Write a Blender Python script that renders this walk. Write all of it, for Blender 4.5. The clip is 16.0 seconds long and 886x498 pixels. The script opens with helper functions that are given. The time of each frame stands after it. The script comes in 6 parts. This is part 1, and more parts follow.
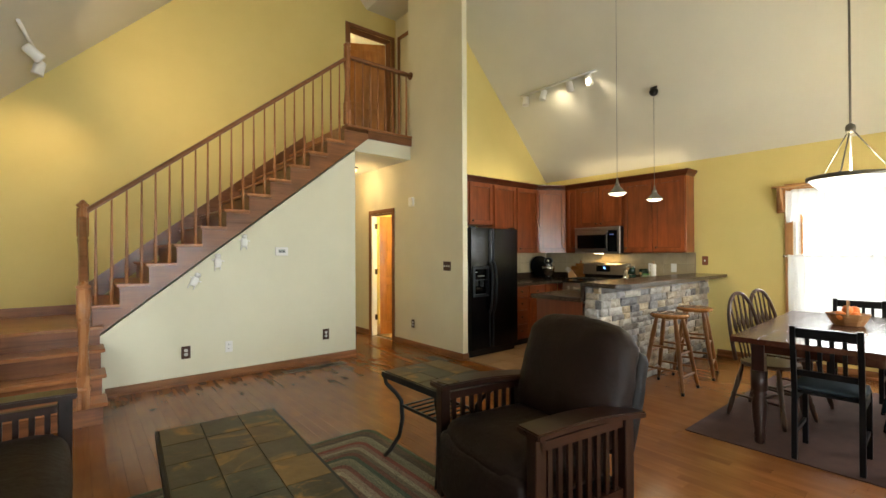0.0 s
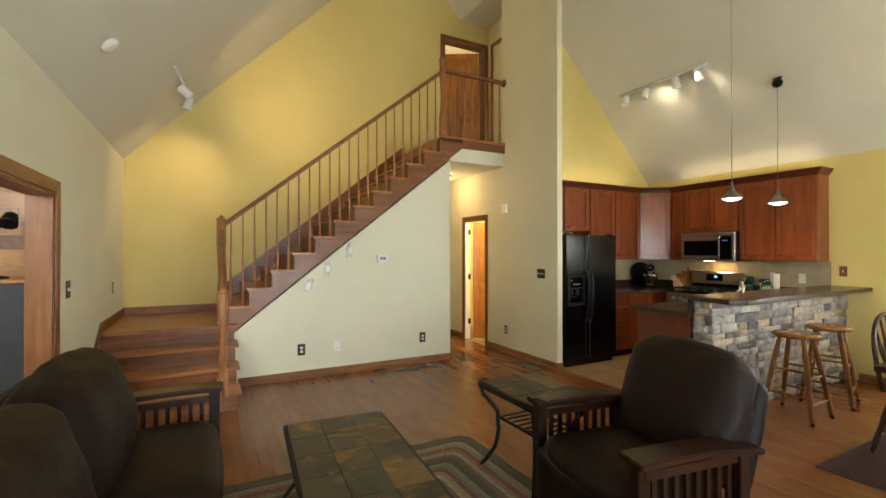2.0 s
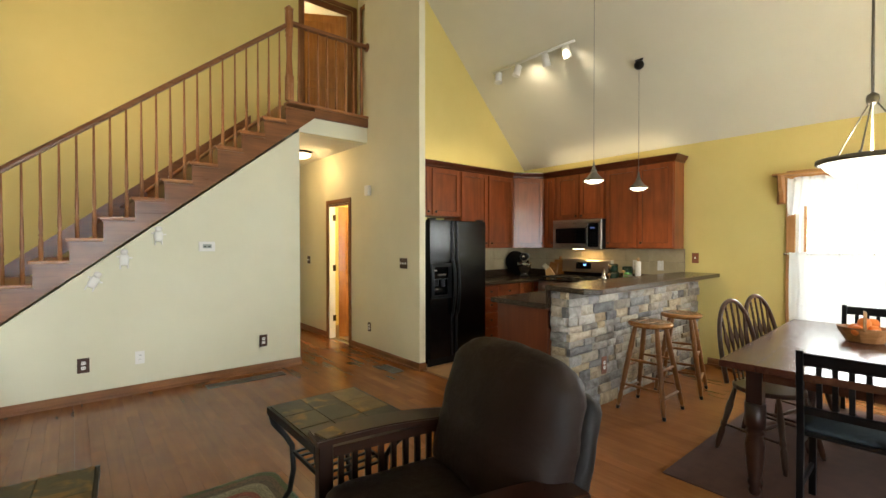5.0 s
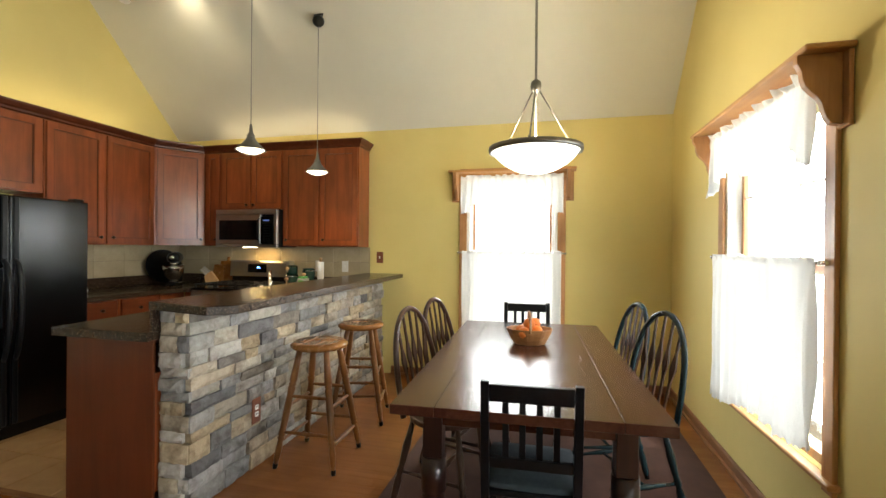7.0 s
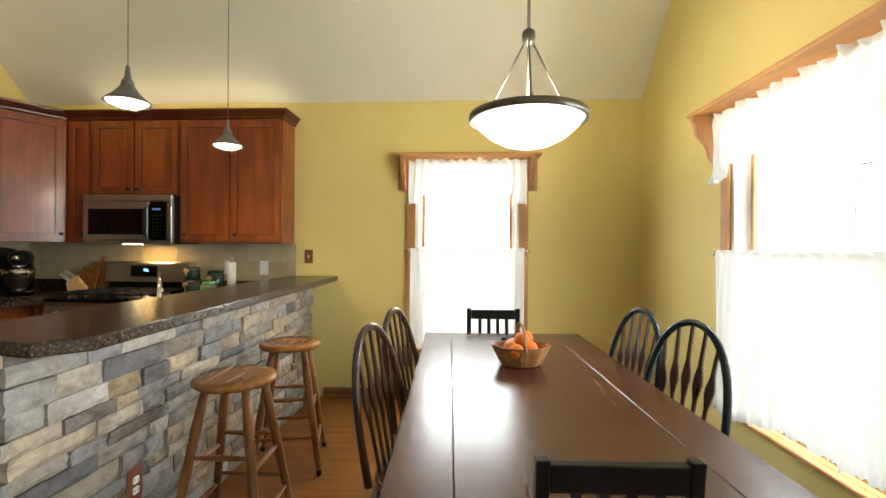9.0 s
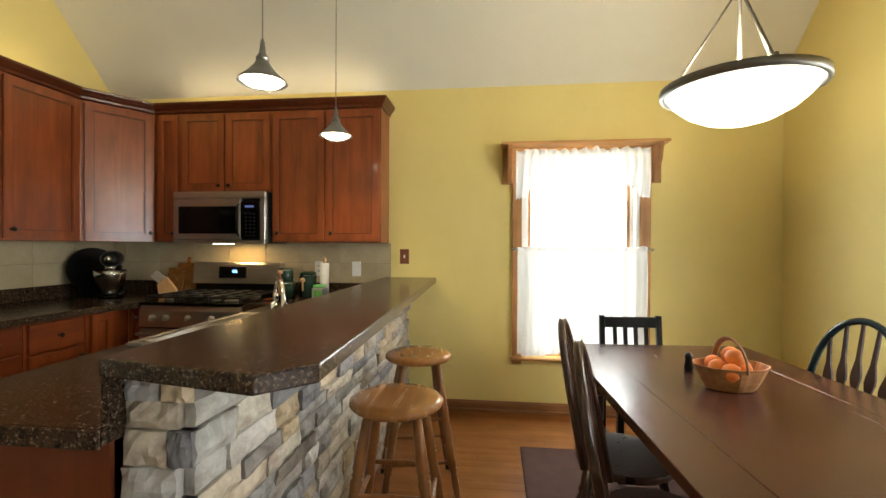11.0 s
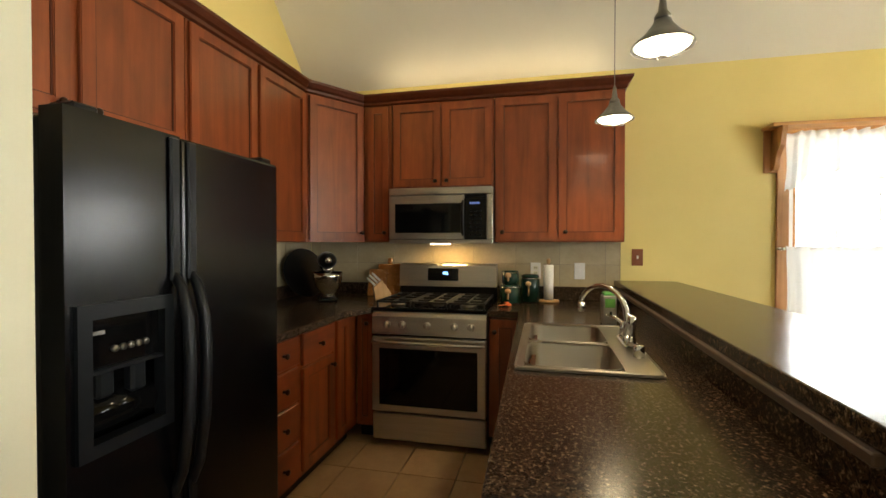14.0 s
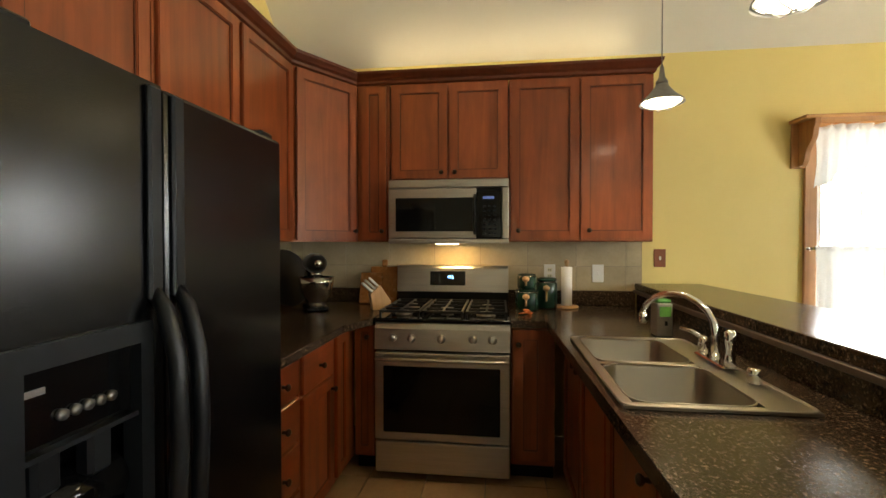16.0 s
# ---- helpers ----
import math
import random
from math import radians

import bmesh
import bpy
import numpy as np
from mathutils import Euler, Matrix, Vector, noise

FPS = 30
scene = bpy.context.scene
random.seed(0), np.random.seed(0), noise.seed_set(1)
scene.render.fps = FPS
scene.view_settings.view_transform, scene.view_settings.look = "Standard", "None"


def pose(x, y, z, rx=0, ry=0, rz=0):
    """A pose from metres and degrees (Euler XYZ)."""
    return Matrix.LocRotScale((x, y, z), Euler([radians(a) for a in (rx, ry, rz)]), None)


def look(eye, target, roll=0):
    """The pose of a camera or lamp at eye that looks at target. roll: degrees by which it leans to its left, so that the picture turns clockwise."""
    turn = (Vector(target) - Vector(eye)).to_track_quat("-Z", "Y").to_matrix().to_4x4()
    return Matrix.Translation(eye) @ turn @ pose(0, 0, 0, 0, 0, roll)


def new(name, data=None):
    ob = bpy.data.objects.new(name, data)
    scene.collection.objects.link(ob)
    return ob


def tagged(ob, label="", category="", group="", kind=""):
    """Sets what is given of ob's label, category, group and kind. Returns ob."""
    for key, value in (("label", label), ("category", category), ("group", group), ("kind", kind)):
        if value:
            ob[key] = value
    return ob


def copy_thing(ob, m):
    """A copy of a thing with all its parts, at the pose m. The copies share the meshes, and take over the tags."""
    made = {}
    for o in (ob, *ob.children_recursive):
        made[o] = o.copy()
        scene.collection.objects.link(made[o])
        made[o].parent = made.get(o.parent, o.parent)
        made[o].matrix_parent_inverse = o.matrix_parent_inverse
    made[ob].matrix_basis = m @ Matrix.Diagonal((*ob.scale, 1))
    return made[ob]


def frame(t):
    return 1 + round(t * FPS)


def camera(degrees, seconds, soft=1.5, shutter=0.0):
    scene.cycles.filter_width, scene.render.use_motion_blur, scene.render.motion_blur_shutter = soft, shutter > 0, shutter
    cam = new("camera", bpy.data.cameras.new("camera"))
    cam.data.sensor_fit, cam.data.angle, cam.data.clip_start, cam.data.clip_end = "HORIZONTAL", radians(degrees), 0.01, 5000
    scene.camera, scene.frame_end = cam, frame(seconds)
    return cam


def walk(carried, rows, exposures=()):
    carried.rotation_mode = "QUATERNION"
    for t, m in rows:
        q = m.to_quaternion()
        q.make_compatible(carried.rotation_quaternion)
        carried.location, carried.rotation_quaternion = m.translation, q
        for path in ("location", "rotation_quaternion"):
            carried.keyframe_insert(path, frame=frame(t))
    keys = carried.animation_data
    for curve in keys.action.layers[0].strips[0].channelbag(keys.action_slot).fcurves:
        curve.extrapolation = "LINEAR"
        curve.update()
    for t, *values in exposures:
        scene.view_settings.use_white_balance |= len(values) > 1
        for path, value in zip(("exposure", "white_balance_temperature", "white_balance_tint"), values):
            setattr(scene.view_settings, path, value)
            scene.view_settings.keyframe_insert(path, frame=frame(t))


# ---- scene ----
cam = camera(90.0, 16.0)
METRES, EYE, TILT, LEAN, TURN = 5.8, 1.36, 0.0, 0.0, -39.5
ROWS = [
    (0.0, 0.0, 0.0, 0.0, 0.0, 0.44, 0.24),
    (0.5, -0.0038, -0.0029, 0.0068, 4.86, 0.38, 0.22),
    (1.0, -0.0057, -0.0074, 0.0121, 8.29, 0.39, 0.16),
    (1.5, -0.0055, -0.0122, 0.0161, 10.23, 0.38, 0.07),
    (2.0, -0.0061, -0.0157, 0.0184, 11.61, 0.34, 0.02),
    (2.5, -0.0054, -0.0209, 0.0205, 12.63, 0.31, -0.07),
    (3.0, -0.0025, -0.0223, 0.0205, 13.38, 0.16, 0.01),
    (5.5, 0.1129, 0.1731, 0.0044, -9.24, -0.87, -0.21),
    (6.0, 0.1451, 0.223, 0.0022, -20.19, -0.55, -0.4),
    (6.5, 0.1806, 0.2623, -0.0007, -29.96, -0.25, -0.52),
    (7.0, 0.206, 0.294, -0.0025, -36.79, -0.17, -0.51),
    (7.5, 0.2216, 0.3243, -0.0051, -41.95, 0.01, -0.55),
    (8.0, 0.2336, 0.3551, -0.0065, -45.4, 0.04, -0.46),
    (10.5, 0.2257, 0.5014, -0.0064, -47.96, -0.26, -0.42),
    (11.0, 0.2084, 0.5337, -0.0072, -44.04, -0.33, -0.24),
    (11.5, 0.1879, 0.5652, -0.0064, -40.35, -0.5, -0.18),
    (12.0, 0.1689, 0.5966, -0.0055, -37.01, -0.56, -0.11),
    (12.5, 0.1407, 0.6298, -0.0064, -35.13, -0.65, -0.18),
    (13.0, 0.1115, 0.6646, -0.0059, -35.37, -0.68, -0.23),
    (13.5, 0.09, 0.6985, -0.0045, -36.03, -0.77, -0.1),
    (14.0, 0.0752, 0.7306, -0.0036, -37.56, -0.79, -0.01),
    (14.5, 0.0654, 0.7566, -0.0038, -39.47, -0.76, 0.08),
    (15.0, 0.0626, 0.7782, -0.0044, -41.3, -0.76, 0.16),
    (15.5, 0.0678, 0.8003, -0.0031, -42.62, -0.85, 0.18),
    (16.0, 0.0721, 0.8209, -0.0033, -43.35, -0.85, 0.04),
]
walk(cam, [(t, pose(0, 0, EYE, TILT, LEAN, TURN) @ pose(METRES * x, METRES * y, METRES * z, 90 + pitch, roll, yaw)) for t, x, y, z, yaw, pitch, roll in ROWS],
     [(0.0, 0.0, 6150, 5), (8.0, 0.02, 6120, 5), (10.5, 0.04, 6150, 5), (13.0, 0.1, 6330, 6), (16.0, 0.1, 6400, 6)])

# ---- world, daylight and exposure ----
world = bpy.data.worlds.new("sky")
scene.world = world
world.use_nodes = True
wn = world.node_tree
sky = wn.nodes.new("ShaderNodeTexSky")
sky.sky_type = 'NISHITA'
sky.sun_disc = False
sky.sun_elevation, sky.sun_rotation = radians(48), radians(200)
wn.links.new(sky.outputs[0], wn.nodes["Background"].inputs[0])
wn.nodes["Background"].inputs[1].default_value = 0.12


def lamp(name, kind, m, energy, colour, size=0.1, size_y=None, spot=60, blend=0.5):
    d = bpy.data.lights.new(name, kind)
    d.energy, d.color = energy, colour
    if kind == 'AREA':
        d.size = size
        if size_y:
            d.shape, d.size_y = 'RECTANGLE', size_y
    elif kind == 'SUN':
        d.angle = radians(size)
    else:
        d.shadow_soft_size = size
    if kind == 'SPOT':
        d.spot_size, d.spot_blend = radians(spot), blend
    o = new(name, d)
    o.matrix_world = m
    return o


DAY = (1.0, 0.98, 0.94)
WARM = (1.0, 0.76, 0.45)
SOFT = (1.0, 0.82, 0.58)
lamp("sun", 'SUN', look((20, 12, 30), (0, 0, 0)), 2.5, (1.0, 0.95, 0.88), 0.5)
lamp("daylight_east", 'AREA', look((6.72, 0.945, 1.25), (0, 0.945, 1.1)), 72, DAY, 1.0, 1.6)
lamp("daylight_south", 'AREA', look((4.63, -0.79, 1.25), (4.63, 5, 1.1)), 88, DAY, 1.1, 1.6)
lamp("daylight_living", 'AREA', look((0.9, -2.78, 1.35), (0.9, 5, 1.3)), 122, (0.95, 0.98, 1.0), 3.2, 2.1)
lamp("bulb_bowl", 'POINT', pose(4.78, 0.655, 1.99), 48, SOFT, 0.06)
lamp("bulb_pendant_a", 'SPOT', pose(4.695, 2.60, 1.95), 14, WARM, 0.08, spot=150, blend=0.6)
lamp("bulb_pendant_b", 'SPOT', pose(5.635, 2.62, 1.955), 14, WARM, 0.08, spot=150, blend=0.6)
lamp("bulb_hall", 'POINT', pose(3.30, 6.35, 2.52), 12, (1.0, 0.66, 0.32), 0.08)
lamp("bulb_bath", 'POINT', pose(4.55, 5.6, 2.25), 110, (1.0, 0.80, 0.42), 0.1)
lamp("bulb_loft", 'POINT', pose(3.5, 7.6, 4.9), 30, (1.0, 0.70, 0.38), 0.1)
lamp("bulb_range", 'AREA', look((6.28, 3.70, 1.325), (6.30, 3.70, 0)), 2.2, (1.0, 0.62, 0.22), 0.18, 0.05)
lamp("spot_kitchen_a", 'SPOT', look((5.22, 3.78, 3.66), (5.66, 4.02, 3.3)), 13, SOFT, 0.03, spot=115, blend=1.0)
lamp("spot_kitchen_b", 'SPOT', look((5.22, 3.32, 3.66), (5.6, 3.34, 3.35)), 13, SOFT, 0.03, spot=115, blend=1.0)
lamp("spot_stair_a", 'SPOT', look((-0.2, 5.8, 3.0), (-0.5, 6.5, 1.6)), 24, (1.0, 0.66, 0.34), 0.06, spot=140, blend=1.0)
lamp("spot_stair_b", 'SPOT', look((0.05, 4.9, 2.85), (2.3, 6.5, 3.9)), 85, (1.0, 0.68, 0.36), 0.06, spot=120, blend=1.0)
lamp("glow_cabinet_east", 'AREA', look((6.32, 3.4, 2.50), (6.30, 3.4, 5)), 1.9, WARM, 1.7, 0.04)
lamp("glow_cabinet_north", 'AREA', look((4.9, 4.80, 2.50), (4.9, 4.78, 5)), 2.6, WARM, 1.8, 0.04)
# added fill inside the adjoining room, which has no window of its own
lamp("fill_office", 'AREA', look((-2.4, 1.8, 2.3), (-2.3, 4.5, 1.4)), 110, DAY, 1.0, 1.0)

# ---- materials ----


def base_mat(name):
    m = bpy.data.materials.new(name)
    m.use_nodes = True
    return m, m.node_tree, m.node_tree.nodes["Principled BSDF"]


def coords(nt, stretch):
    tc = nt.nodes.new("ShaderNodeTexCoord")
    info = nt.nodes.new("ShaderNodeObjectInfo")
    off = nt.nodes.new("ShaderNodeVectorMath")
    off.operation = 'SCALE'
    off.inputs[0].default_value = (31.0, 17.0, 23.0)
    nt.links.new(info.outputs["Random"], off.inputs["Scale"])
    add = nt.nodes.new("ShaderNodeVectorMath")
    nt.links.new(tc.outputs["Object"], add.inputs[0])
    nt.links.new(off.outputs[0], add.inputs[1])
    mp = nt.nodes.new("ShaderNodeMapping")
    mp.inputs["Scale"].default_value = stretch
    nt.links.new(add.outputs[0], mp.inputs[0])
    return mp.outputs[0], info


def noise_tex(nt, vec, scale, detail=5.0, rough=0.6, distort=0.0):
    n = nt.nodes.new("ShaderNodeTexNoise")
    n.inputs["Scale"].default_value = scale
    n.inputs["Detail"].default_value = detail
    n.inputs["Roughness"].default_value = rough
    n.inputs["Distortion"].default_value = distort
    nt.links.new(vec, n.inputs["Vector"])
    return n.outputs[0]


def ramp(nt, fac, stops):
    r = nt.nodes.new("ShaderNodeValToRGB")
    els = r.color_ramp.elements
    while len(els) < len(stops):
        els.new(0.5)
    for e, (p, c) in zip(els, stops):
        e.position, e.color = p, (*c, 1)
    nt.links.new(fac, r.inputs[0])
    return r.outputs[0]


def mixc(nt, fac, a, b, mode='MIX'):
    mx = nt.nodes.new("ShaderNodeMix")
    mx.data_type, mx.blend_type = 'RGBA', mode
    if isinstance(fac, float):
        mx.inputs[0].default_value = fac
    else:
        nt.links.new(fac, mx.inputs[0])
    nt.links.new(a, mx.inputs[6])
    nt.links.new(b, mx.inputs[7])
    return mx.outputs[2]


def vary(nt, colour, source, amount):
    """Brightens or darkens each piece a little by its own random number."""
    mr = nt.nodes.new("ShaderNodeMapRange")
    mr.inputs[3].default_value, mr.inputs[4].default_value = 1 - amount, 1 + amount
    nt.links.new(source, mr.inputs[0])
    hsv = nt.nodes.new("ShaderNodeHueSaturation")
    nt.links.new(colour, hsv.inputs["Color"])
    nt.links.new(mr.outputs[0], hsv.inputs["Value"])
    return hsv.outputs[0]


def mat(name, c1, c2, scale=6.0, rough=0.5, metal=0.0, bump=0.05, stretch=(1, 1, 1), fine=60.0, rand=0.0, coat=0.0, rough2=None,
        distort=0.0, island=False, trans=0.0, ior=1.45, dist=0.002, spec=0.5):
    m, nt, p = base_mat(name)
    vec, info = coords(nt, stretch)
    big = noise_tex(nt, vec, scale, 4, 0.6, distort)
    small = noise_tex(nt, vec, fine, 6, 0.65)
    blend = nt.nodes.new("ShaderNodeMix")
    blend.inputs[0].default_value = 0.35
    nt.links.new(big, blend.inputs[2])
    nt.links.new(small, blend.inputs[3])
    col = ramp(nt, blend.outputs[0], [(0.32, c1), (0.68, c2)])
    if rand:
        src = info.outputs["Random"]
        if island:
            src = nt.nodes.new("ShaderNodeNewGeometry").outputs["Random Per Island"]
        col = vary(nt, col, src, rand)
    nt.links.new(col, p.inputs["Base Color"])
    r = nt.nodes.new("ShaderNodeMapRange")
    r.inputs[1].default_value, r.inputs[2].default_value = 0.3, 0.7
    r.inputs[3].default_value, r.inputs[4].default_value = rough, rough2 if rough2 is not None else min(1, rough * 1.2)
    nt.links.new(small, r.inputs[0])
    nt.links.new(r.outputs[0], p.inputs["Roughness"])
    p.inputs["Metallic"].default_value = metal
    p.inputs["Coat Weight"].default_value = coat
    p.inputs["Coat Roughness"].default_value = 0.12
    p.inputs["Transmission Weight"].default_value = trans
    p.inputs["IOR"].default_value = ior
    p.inputs["Specular IOR Level"].default_value = spec
    if bump:
        b = nt.nodes.new("ShaderNodeBump")
        b.inputs["Strength"].default_value, b.inputs["Distance"].default_value = bump, dist
        nt.links.new(blend.outputs[0], b.inputs["Height"])
        nt.links.new(b.outputs[0], p.inputs["Normal"])
    return m


def glow(name, colour, strength):
    m, nt, p = base_mat(name)
    p.inputs["Base Color"].default_value = (*colour, 1)
    p.inputs["Emission Color"].default_value = (*colour, 1)
    p.inputs["Emission Strength"].default_value = strength
    return m


def wood(name, c1, c2, c3, along="x", rough=0.35, coat=0.1, rand=0.12, island=False, scale=1.0, bump=0.08, spec=0.4, blotch=None):
    """Long grain with slow blotches under it."""
    m, nt, p = base_mat(name)
    s = [26 * scale, 26 * scale, 26 * scale]
    s["xyz".index(along)] = 1.6 * scale
    vec, info = coords(nt, tuple(s))
    grain = noise_tex(nt, vec, 1.0, 7, 0.65, 0.6)
    where, info2 = coords(nt, (1, 1, 1) if blotch is None else (1.0, 1.0, 0.45))
    blot = noise_tex(nt, where, blotch or 3.5 * scale, 4, 0.55)
    a = ramp(nt, grain, [(0.28, c1), (0.5, c2), (0.74, c3)])
    dark = ramp(nt, blot, [(0.3, (0.62, 0.6, 0.58)), (0.65, (1.0, 1.0, 1.0))])
    col = mixc(nt, 0.8, a, dark, 'MULTIPLY')
    src = info.outputs["Random"]
    if island:
        src = nt.nodes.new("ShaderNodeNewGeometry").outputs["Random Per Island"]
    col = vary(nt, col, src, rand)
    nt.links.new(col, p.inputs["Base Color"])
    r = nt.nodes.new("ShaderNodeMapRange")
    r.inputs[3].default_value, r.inputs[4].default_value = rough * 0.8, rough * 1.3
    nt.links.new(grain, r.inputs[0])
    nt.links.new(r.outputs[0], p.inputs["Roughness"])
    p.inputs["Coat Weight"].default_value = coat
    p.inputs["Coat Roughness"].default_value = 0.15
    b = nt.nodes.new("ShaderNodeBump")
    b.inputs["Strength"].default_value, b.inputs["Distance"].default_value = bump, 0.002
    p.inputs["Specular IOR Level"].default_value = spec
    nt.links.new(grain, b.inputs["Height"])
    nt.links.new(b.outputs[0], p.inputs["Normal"])
    return m


def speckled(name, dark, mid, light, scale=150.0, rough=0.22):
    """Laminate that looks like dark granite: two layers of flecks."""
    m, nt, p = base_mat(name)
    vec, info = coords(nt, (1, 1, 1))
    n1 = noise_tex(nt, vec, scale, 3, 0.7)
    n2 = noise_tex(nt, vec, scale * 0.35, 4, 0.7, 0.8)
    v = nt.nodes.new("ShaderNodeTexVoronoi")
    v.inputs["Scale"].default_value = scale * 0.55
    nt.links.new(vec, v.inputs["Vector"])
    a = ramp(nt, n2, [(0.36, dark), (0.5, mid), (0.58, dark), (0.7, mid)])
    fleck = ramp(nt, n1, [(0.55, (0, 0, 0)), (0.67, (1, 1, 1))])
    lightc = nt.nodes.new("ShaderNodeRGB")
    lightc.outputs[0].default_value = (*light, 1)
    col = mixc(nt, fleck, a, lightc.outputs[0])
    nt.links.new(col, p.inputs["Base Color"])
    p.inputs["Roughness"].default_value, p.inputs["Specular IOR Level"].default_value = rough, 0.24
    b = nt.nodes.new("ShaderNodeBump")
    b.inputs["Strength"].default_value, b.inputs["Distance"].default_value = 0.06, 0.0003
    nt.links.new(n1, b.inputs["Height"])
    nt.links.new(b.outputs[0], p.inputs["Normal"])
    return m


def stone_mat(name, colours, rand=0.2, scale=18.0, bump=0.7, rough=0.85, patch=None):
    """Each stone takes its own colour from a ramp, with blotches and grit on it."""
    m, nt, p = base_mat(name)
    vec, info = coords(nt, (1, 1, 1))
    n = noise_tex(nt, vec, scale, 7, 0.7)
    n2 = noise_tex(nt, vec, scale * 0.3, 4, 0.6, 0.4)
    tone = ramp(nt, info.outputs["Random"], [(i / (len(colours) - 1), c) for i, c in enumerate(colours)])
    stain = ramp(nt, n2, [(0.33, (0.55, 0.5, 0.46)), (0.5, (1, 0.98, 0.95)), (0.7, (1.2, 1.2, 1.2))])
    grit = ramp(nt, n, [(0.3, (0.72, 0.7, 0.68)), (0.6, (1.05, 1.05, 1.05))])
    col = mixc(nt, 0.9, mixc(nt, 0.9, tone, stain, 'MULTIPLY'), grit, 'MULTIPLY')
    if patch:
        rust = nt.nodes.new("ShaderNodeRGB")
        rust.outputs[0].default_value = (*patch, 1)
        n3 = noise_tex(nt, vec, scale * 0.45, 5, 0.6, 1.2)
        col = mixc(nt, ramp(nt, n3, [(0.54, (0, 0, 0)), (0.68, (0.8, 0.8, 0.8))]), col, rust.outputs[0])
    nt.links.new(col, p.inputs["Base Color"])
    p.inputs["Roughness"].default_value, p.inputs["Specular IOR Level"].default_value = rough, 0.28
    b = nt.nodes.new("ShaderNodeBump")
    b.inputs["Strength"].default_value, b.inputs["Distance"].default_value = bump, 0.006
    nt.links.new(n, b.inputs["Height"])
    nt.links.new(b.outputs[0], p.inputs["Normal"])
    return m


def sheer(name):
    m, nt, p = base_mat(name)
    vec, info = coords(nt, (1, 1, 1))
    n = noise_tex(nt, vec, 240, 3, 0.7)
    col = ramp(nt, n, [(0.3, (0.78, 0.78, 0.76)), (0.7, (0.9, 0.9, 0.88))])
    nt.links.new(col, p.inputs["Base Color"])
    p.inputs["Roughness"].default_value = 0.9
    tr = nt.nodes.new("ShaderNodeBsdfTranslucent")
    tr.inputs[0].default_value = (0.9, 0.9, 0.88, 1)
    clear = nt.nodes.new("ShaderNodeBsdfTransparent")
    mx, mx2 = nt.nodes.new("ShaderNodeMixShader"), nt.nodes.new("ShaderNodeMixShader")
    mx.inputs[0].default_value, mx2.inputs[0].default_value = 0.085, 0.05
    nt.links.new(p.outputs[0], mx.inputs[1])
    nt.links.new(tr.outputs[0], mx.inputs[2])
    nt.links.new(mx.outputs[0], mx2.inputs[1])
    nt.links.new(clear.outputs[0], mx2.inputs[2])
    nt.links.new(mx2.outputs[0], nt.nodes["Material Output"].inputs[0])
    return m


def braided(name):
    """Concentric coloured braids of an oblong rug, thick and thin."""
    m, nt, p = base_mat(name)
    uv = nt.nodes.new("ShaderNodeUVMap")
    sep = nt.nodes.new("ShaderNodeSeparateXYZ")
    nt.links.new(uv.outputs[0], sep.inputs[0])
    band = ramp(nt, sep.outputs[0], [(0.0, (0.10, 0.12, 0.06)), (0.14, (0.30, 0.27, 0.19)), (0.28, (0.16, 0.04, 0.035)), (0.42, (0.13, 0.13, 0.08)),
                                     (0.56, (0.33, 0.29, 0.2)), (0.70, (0.06, 0.09, 0.06)), (0.85, (0.22, 0.07, 0.05)), (1.0, (0.12, 0.14, 0.09))])
    vec, info = coords(nt, (1, 1, 1))
    n = noise_tex(nt, vec, 130, 2, 0.6)
    spots = ramp(nt, n, [(0.42, (0.35, 0.33, 0.3)), (0.56, (1.25, 1.2, 1.1))])
    nt.links.new(mixc(nt, 0.85, band, spots, 'MULTIPLY'), p.inputs["Base Color"])
    p.inputs["Roughness"].default_value = 0.95
    b = nt.nodes.new("ShaderNodeBump")
    b.inputs["Strength"].default_value, b.inputs["Distance"].default_value = 0.6, 0.004
    nt.links.new(n, b.inputs["Height"])
    nt.links.new(b.outputs[0], p.inputs["Normal"])
    return m


def pebbled(name):
    """Appliance enamel with a fine leathery pebble."""
    m, nt, p = base_mat(name)
    vec, info = coords(nt, (1, 1, 1))
    v = nt.nodes.new("ShaderNodeTexVoronoi")
    v.inputs["Scale"].default_value = 330
    nt.links.new(vec, v.inputs["Vector"])
    big = noise_tex(nt, vec, 160, 3, 0.6)
    col = ramp(nt, big, [(0.3, (0.0012, 0.0012, 0.0013)), (0.7, (0.0025, 0.0025, 0.0027))])
    nt.links.new(col, p.inputs["Base Color"])
    p.inputs["Roughness"].default_value, p.inputs["Specular IOR Level"].default_value = 0.2, 0.45
    b1, b2 = nt.nodes.new("ShaderNodeBump"), nt.nodes.new("ShaderNodeBump")
    b1.inputs["Strength"].default_value, b1.inputs["Distance"].default_value = 1.0, 0.00007
    b2.inputs["Strength"].default_value, b2.inputs["Distance"].default_value = 1.0, 0.00012
    nt.links.new(v.outputs["Distance"], b1.inputs["Height"])
    nt.links.new(big, b2.inputs["Height"])
    nt.links.new(b1.outputs[0], b2.inputs["Normal"])
    nt.links.new(b2.outputs[0], p.inputs["Normal"])
    return m


